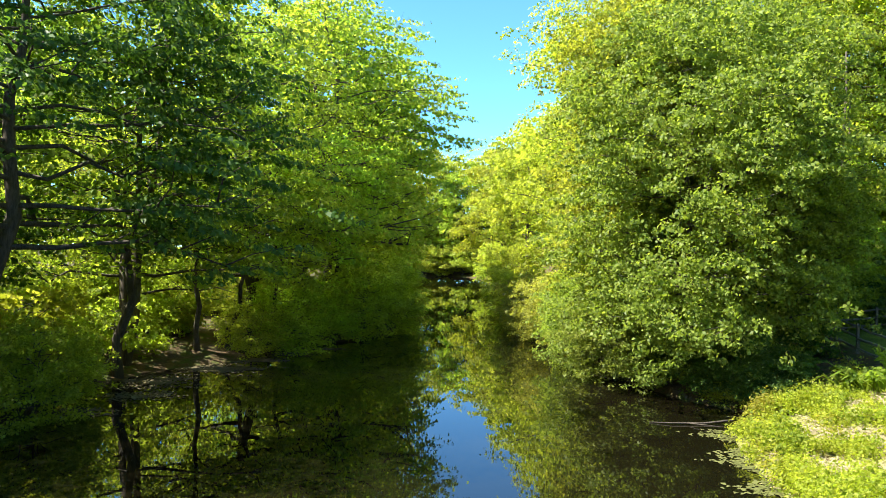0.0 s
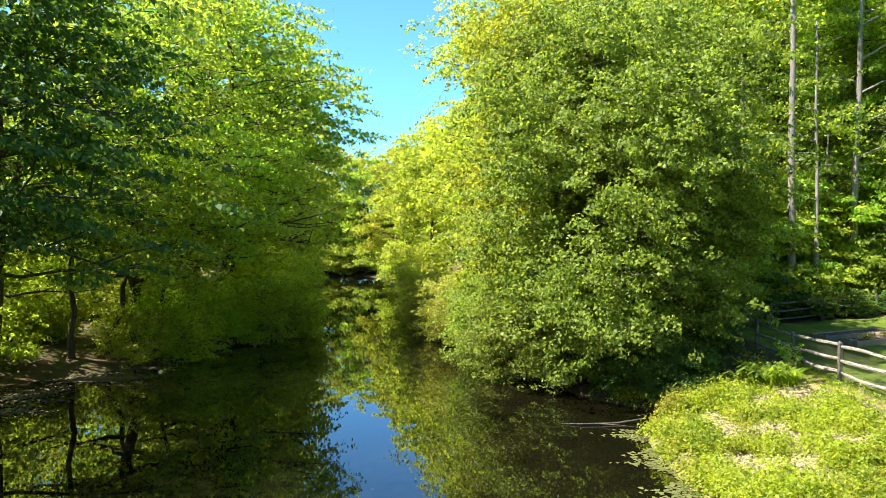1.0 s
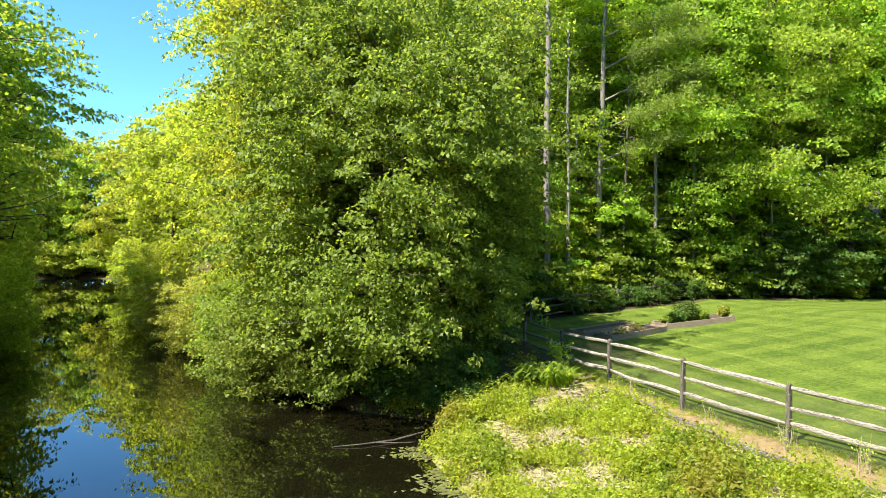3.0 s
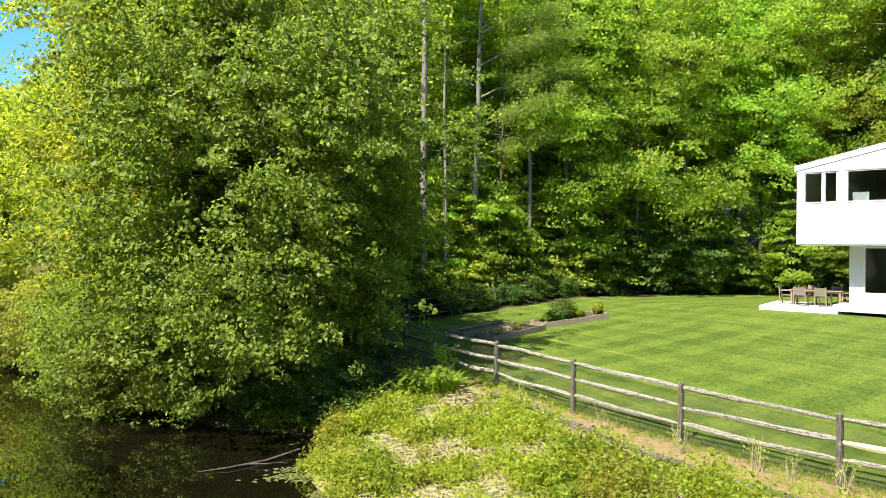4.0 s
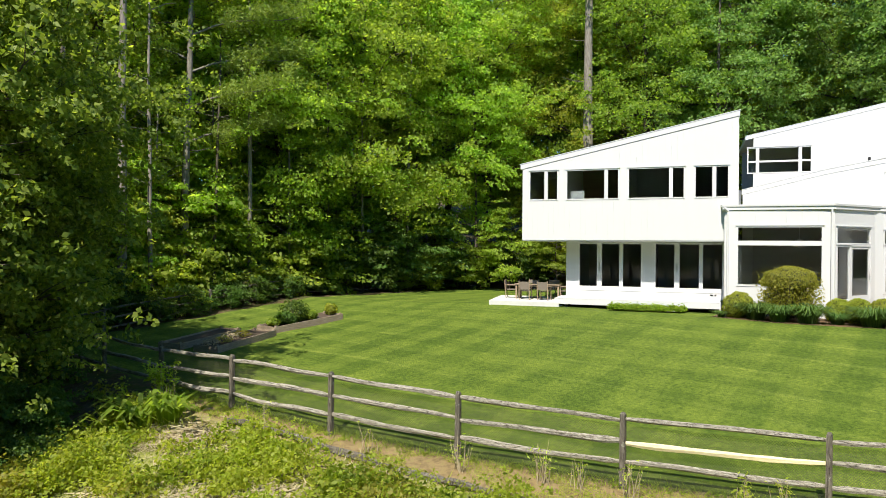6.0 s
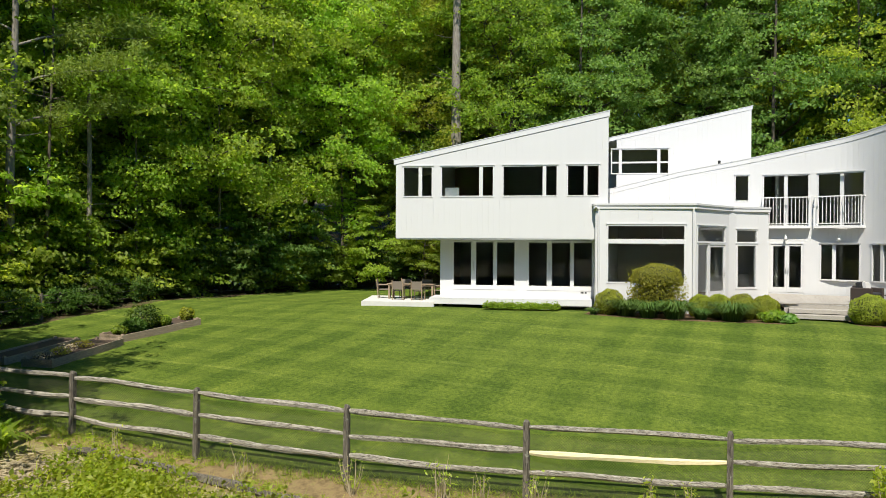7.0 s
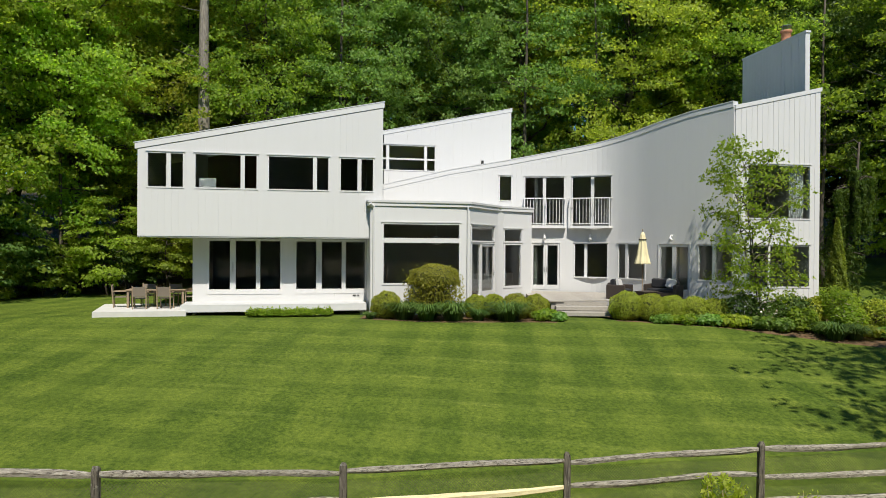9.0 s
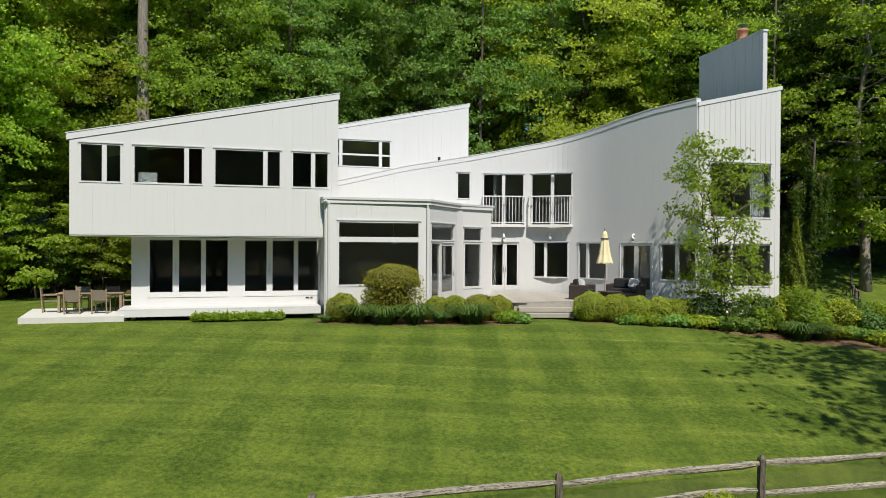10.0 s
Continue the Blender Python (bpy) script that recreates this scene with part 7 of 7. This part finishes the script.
tagged(part("dry_straw", quads_mesh("dry_straw", lines, len(lines) // 4), M_STRAW), "bleached dry straw lying over the bank", "straw", kind="stuff")
x, y = bank_points(7000, 6.0, 28.0, 0.2, 0.1)
keep = mound(x + 3.1, y) > 0.35
x, y = x[keep], y[keep]
hgt = rng.uniform(0.12, 0.5, len(x))
pos = np.stack([x, y, terrain(x, y) + hgt * 0.7], 1)
tagged(part("tall_grass", quads_mesh("tall_grass", leaf_quads(pos, 0.013, rng, 0.08, 22.0, -2.2), len(pos)), L_MAPLE), "tall green grass standing among the weeds", "grass", kind="stuff")
# thin short grass on the sandy strip
y = rng.uniform(5.0, 28.0, 26000)
x = np.interp(y, EDGE_Y, EDGE_X) + 0.05 + (np.interp(y, FENCE_Y, FENCE_X) - np.interp(y, EDGE_Y, EDGE_X)) * rng.uniform(0, 1, len(y))
keep = (mound(x * 1.6, y * 1.6) > 0.42)
x, y = x[keep], y[keep]
pos = np.stack([x, y, terrain(x, y) + 0.02], 1)
tagged(part("strip_grass", quads_mesh("strip_grass", leaf_quads(pos, 0.010, rng, 0.25, 8.0, -1.2), len(pos)), L_WEED), "thin short grass on the sandy strip by the fence", "grass", kind="stuff")
# tufts at the foot of the fence
pts = []
for a, b in zip(FENCE_POSTS[2:10], FENCE_POSTS[3:11]):
    t = rng.uniform(0, 1, 800)
    px, py = a[0] + (b[0] - a[0]) * t + rng.normal(size=800) * 0.14 + 0.1, a[1] + (b[1] - a[1]) * t
    pts.append(np.stack([px, py, terrain(px, py) + rng.uniform(0.0, 0.12, 800)], 1))
pos = np.concatenate(pts)
tagged(part("fence_grass", quads_mesh("fence_grass", leaf_quads(pos, 0.016, rng, 0.15, 10.0, -1.6), len(pos)), L_GREEN), "longer dark grass at the foot of the fence", "grass", kind="stuff")


def stalks(x, y, tall, count, leaves, seed, label="dry twiggy stalks with a few young leaves by the fence"):
    rng = np.random.default_rng(seed)
    s = thing("stalk_clump", label, "plant", "stalk clumps")
    b, tips = Build(), []
    for i in range(count):
        a, r = rng.uniform(0, 6.28), rng.uniform(0.05, 0.3) * tall
        o = np.array([rng.normal() * 0.08, rng.normal() * 0.08, -0.05])
        e = o + np.array([r * math.cos(a), r * math.sin(a), tall * rng.uniform(0.6, 1.0)])
        b.tube([o, (o + e) / 2 + rng.normal(size=3) * 0.04, e], [0.009, 0.007, 0.003], 4, False)
        tips += [o + (e - o) * f for f in rng.uniform(0.5, 1.0, 4)]
    part("dry_growth", b, M_STALK, s)["kind"] = "stuff"
    if leaves:
        pos = np.array(tips)[rng.integers(0, len(tips), leaves)] + rng.normal(size=(leaves, 3)) * 0.07
        part("leaves", quads_mesh("leaves", leaf_quads(pos, 0.055 if leaves > 300 else 0.034, rng, 0.4, 2.4), leaves), L_WEED, s)
    s.location = (x, y, ground_z(x, y))


for i, (x, y, t, c, l) in enumerate(((13.5, 27.6, 1.25, 14, 420), (13.0, 26.6, 0.9, 10, 120), (14.2, 18.0, 1.0, 12, 40), (13.95, 20.4, 0.8, 8, 24), (14.75, 16.3, 1.0, 12, 60), (15.1, 14.6, 0.9, 12, 50),
                                     (14.9, 15.6, 0.7, 9, 40), (16.0, 11.9, 0.8, 8, 50), (16.6, 8.5, 1.25, 12, 520), (17.0, 7.0, 0.9, 8, 160), (13.6, 23.6, 0.7, 7, 30), (15.9, 12.6, 0.7, 8, 90))):
    stalks(x, y, t, c, l, 200 + i)
fern_mesh = blade_clump(np.random.default_rng(41), 40, 0.75, 0.10, 0.9)
for i, (x, y, s) in enumerate(((12.0, 26.4, 1.5), (12.6, 26.0, 1.2), (11.4, 26.7, 1.2), (10.6, 25.4, 0.9), (12.9, 26.6, 1.0))):
    fern = thing("fern", "broad-leaved green fern clump on the bank", "plant", "ferns")
    part("leaves", fern_mesh, L_GREEN, fern)
    fern.matrix_world = pose(x, y, ground_z(x, y), 0, 0, i * 80) @ Matrix.Diagonal((s, s, s, 1))


rng = np.random.default_rng(11)
y = rng.uniform(9.0, 27.2, 3800)
y = y[np.sin(y * 1.3) + np.sin(y * 3.7) + rng.normal(size=len(y)) * 0.5 > -0.6]
pos = np.stack([np.interp(y, SHORE_Y, SHORE_X) - np.abs(rng.normal(size=len(y))) * 0.28 * (1.2 + np.sin(y * 2.1)) + 0.08, y, np.full(len(y), WATER_Z + 0.012)], 1)
tagged(part("algae_mat", quads_mesh("algae_mat", leaf_quads(pos, 0.13, rng, 0.97, 1.5), len(pos)), L_ALGAE), "ragged olive algae floating along the bank", "algae", kind="stuff")
rng = np.random.default_rng(12)
flecks = []
for cx, cy, rx, ry, count in ((-16.6, 30.6, 2.2, 1.6, 1500), (-15.0, 34.2, 2.2, 1.2, 1500), (-15.6, 27.6, 1.4, 0.8, 700), (-14.6, 37.0, 1.6, 0.9, 900), (-16.2, 24.6, 0.9, 0.7, 400), (-13.6, 39.2, 1.4, 0.8, 600), (-12.0, 41.5, 1.2, 0.6, 400),):
    c = rng.normal(size=(count // 12, 2)) * np.array([rx, ry]) * 0.5 + np.array([cx, cy])
    p = c[rng.integers(0, len(c), count)] + rng.normal(size=(count, 2)) * np.array([0.35, 0.10])
    flecks.append(np.concatenate([p, np.full((count, 1), WATER_Z + 0.012)], 1))
pos = np.concatenate(flecks)
tagged(part("floating_litter", quads_mesh("floating_litter", leaf_quads(pos, 0.10, rng, 0.97, 1.6), len(pos)), L_MAT), "brown leaf litter floating on the shaded pond", "leaf litter", kind="stuff")
log = thing("drift_log", "half-sunk bleached branch at the water's edge", "branch")
part("limb", Build().tube([(4.6, 25.9, WATER_Z + 0.02), (5.4, 25.75, WATER_Z + 0.05), (6.5, 25.9, WATER_Z + 0.04), (7.6, 26.2, WATER_Z + 0.12)], [0.012, 0.03, 0.035, 0.03], 6), M_BARK, log)
part("limb", Build().tube([(5.9, 25.8, WATER_Z + 0.05), (6.4, 25.4, WATER_Z + 0.10), (6.9, 25.3, WATER_Z + 0.08)], [0.02, 0.016, 0.008], 5), M_BARK, log)
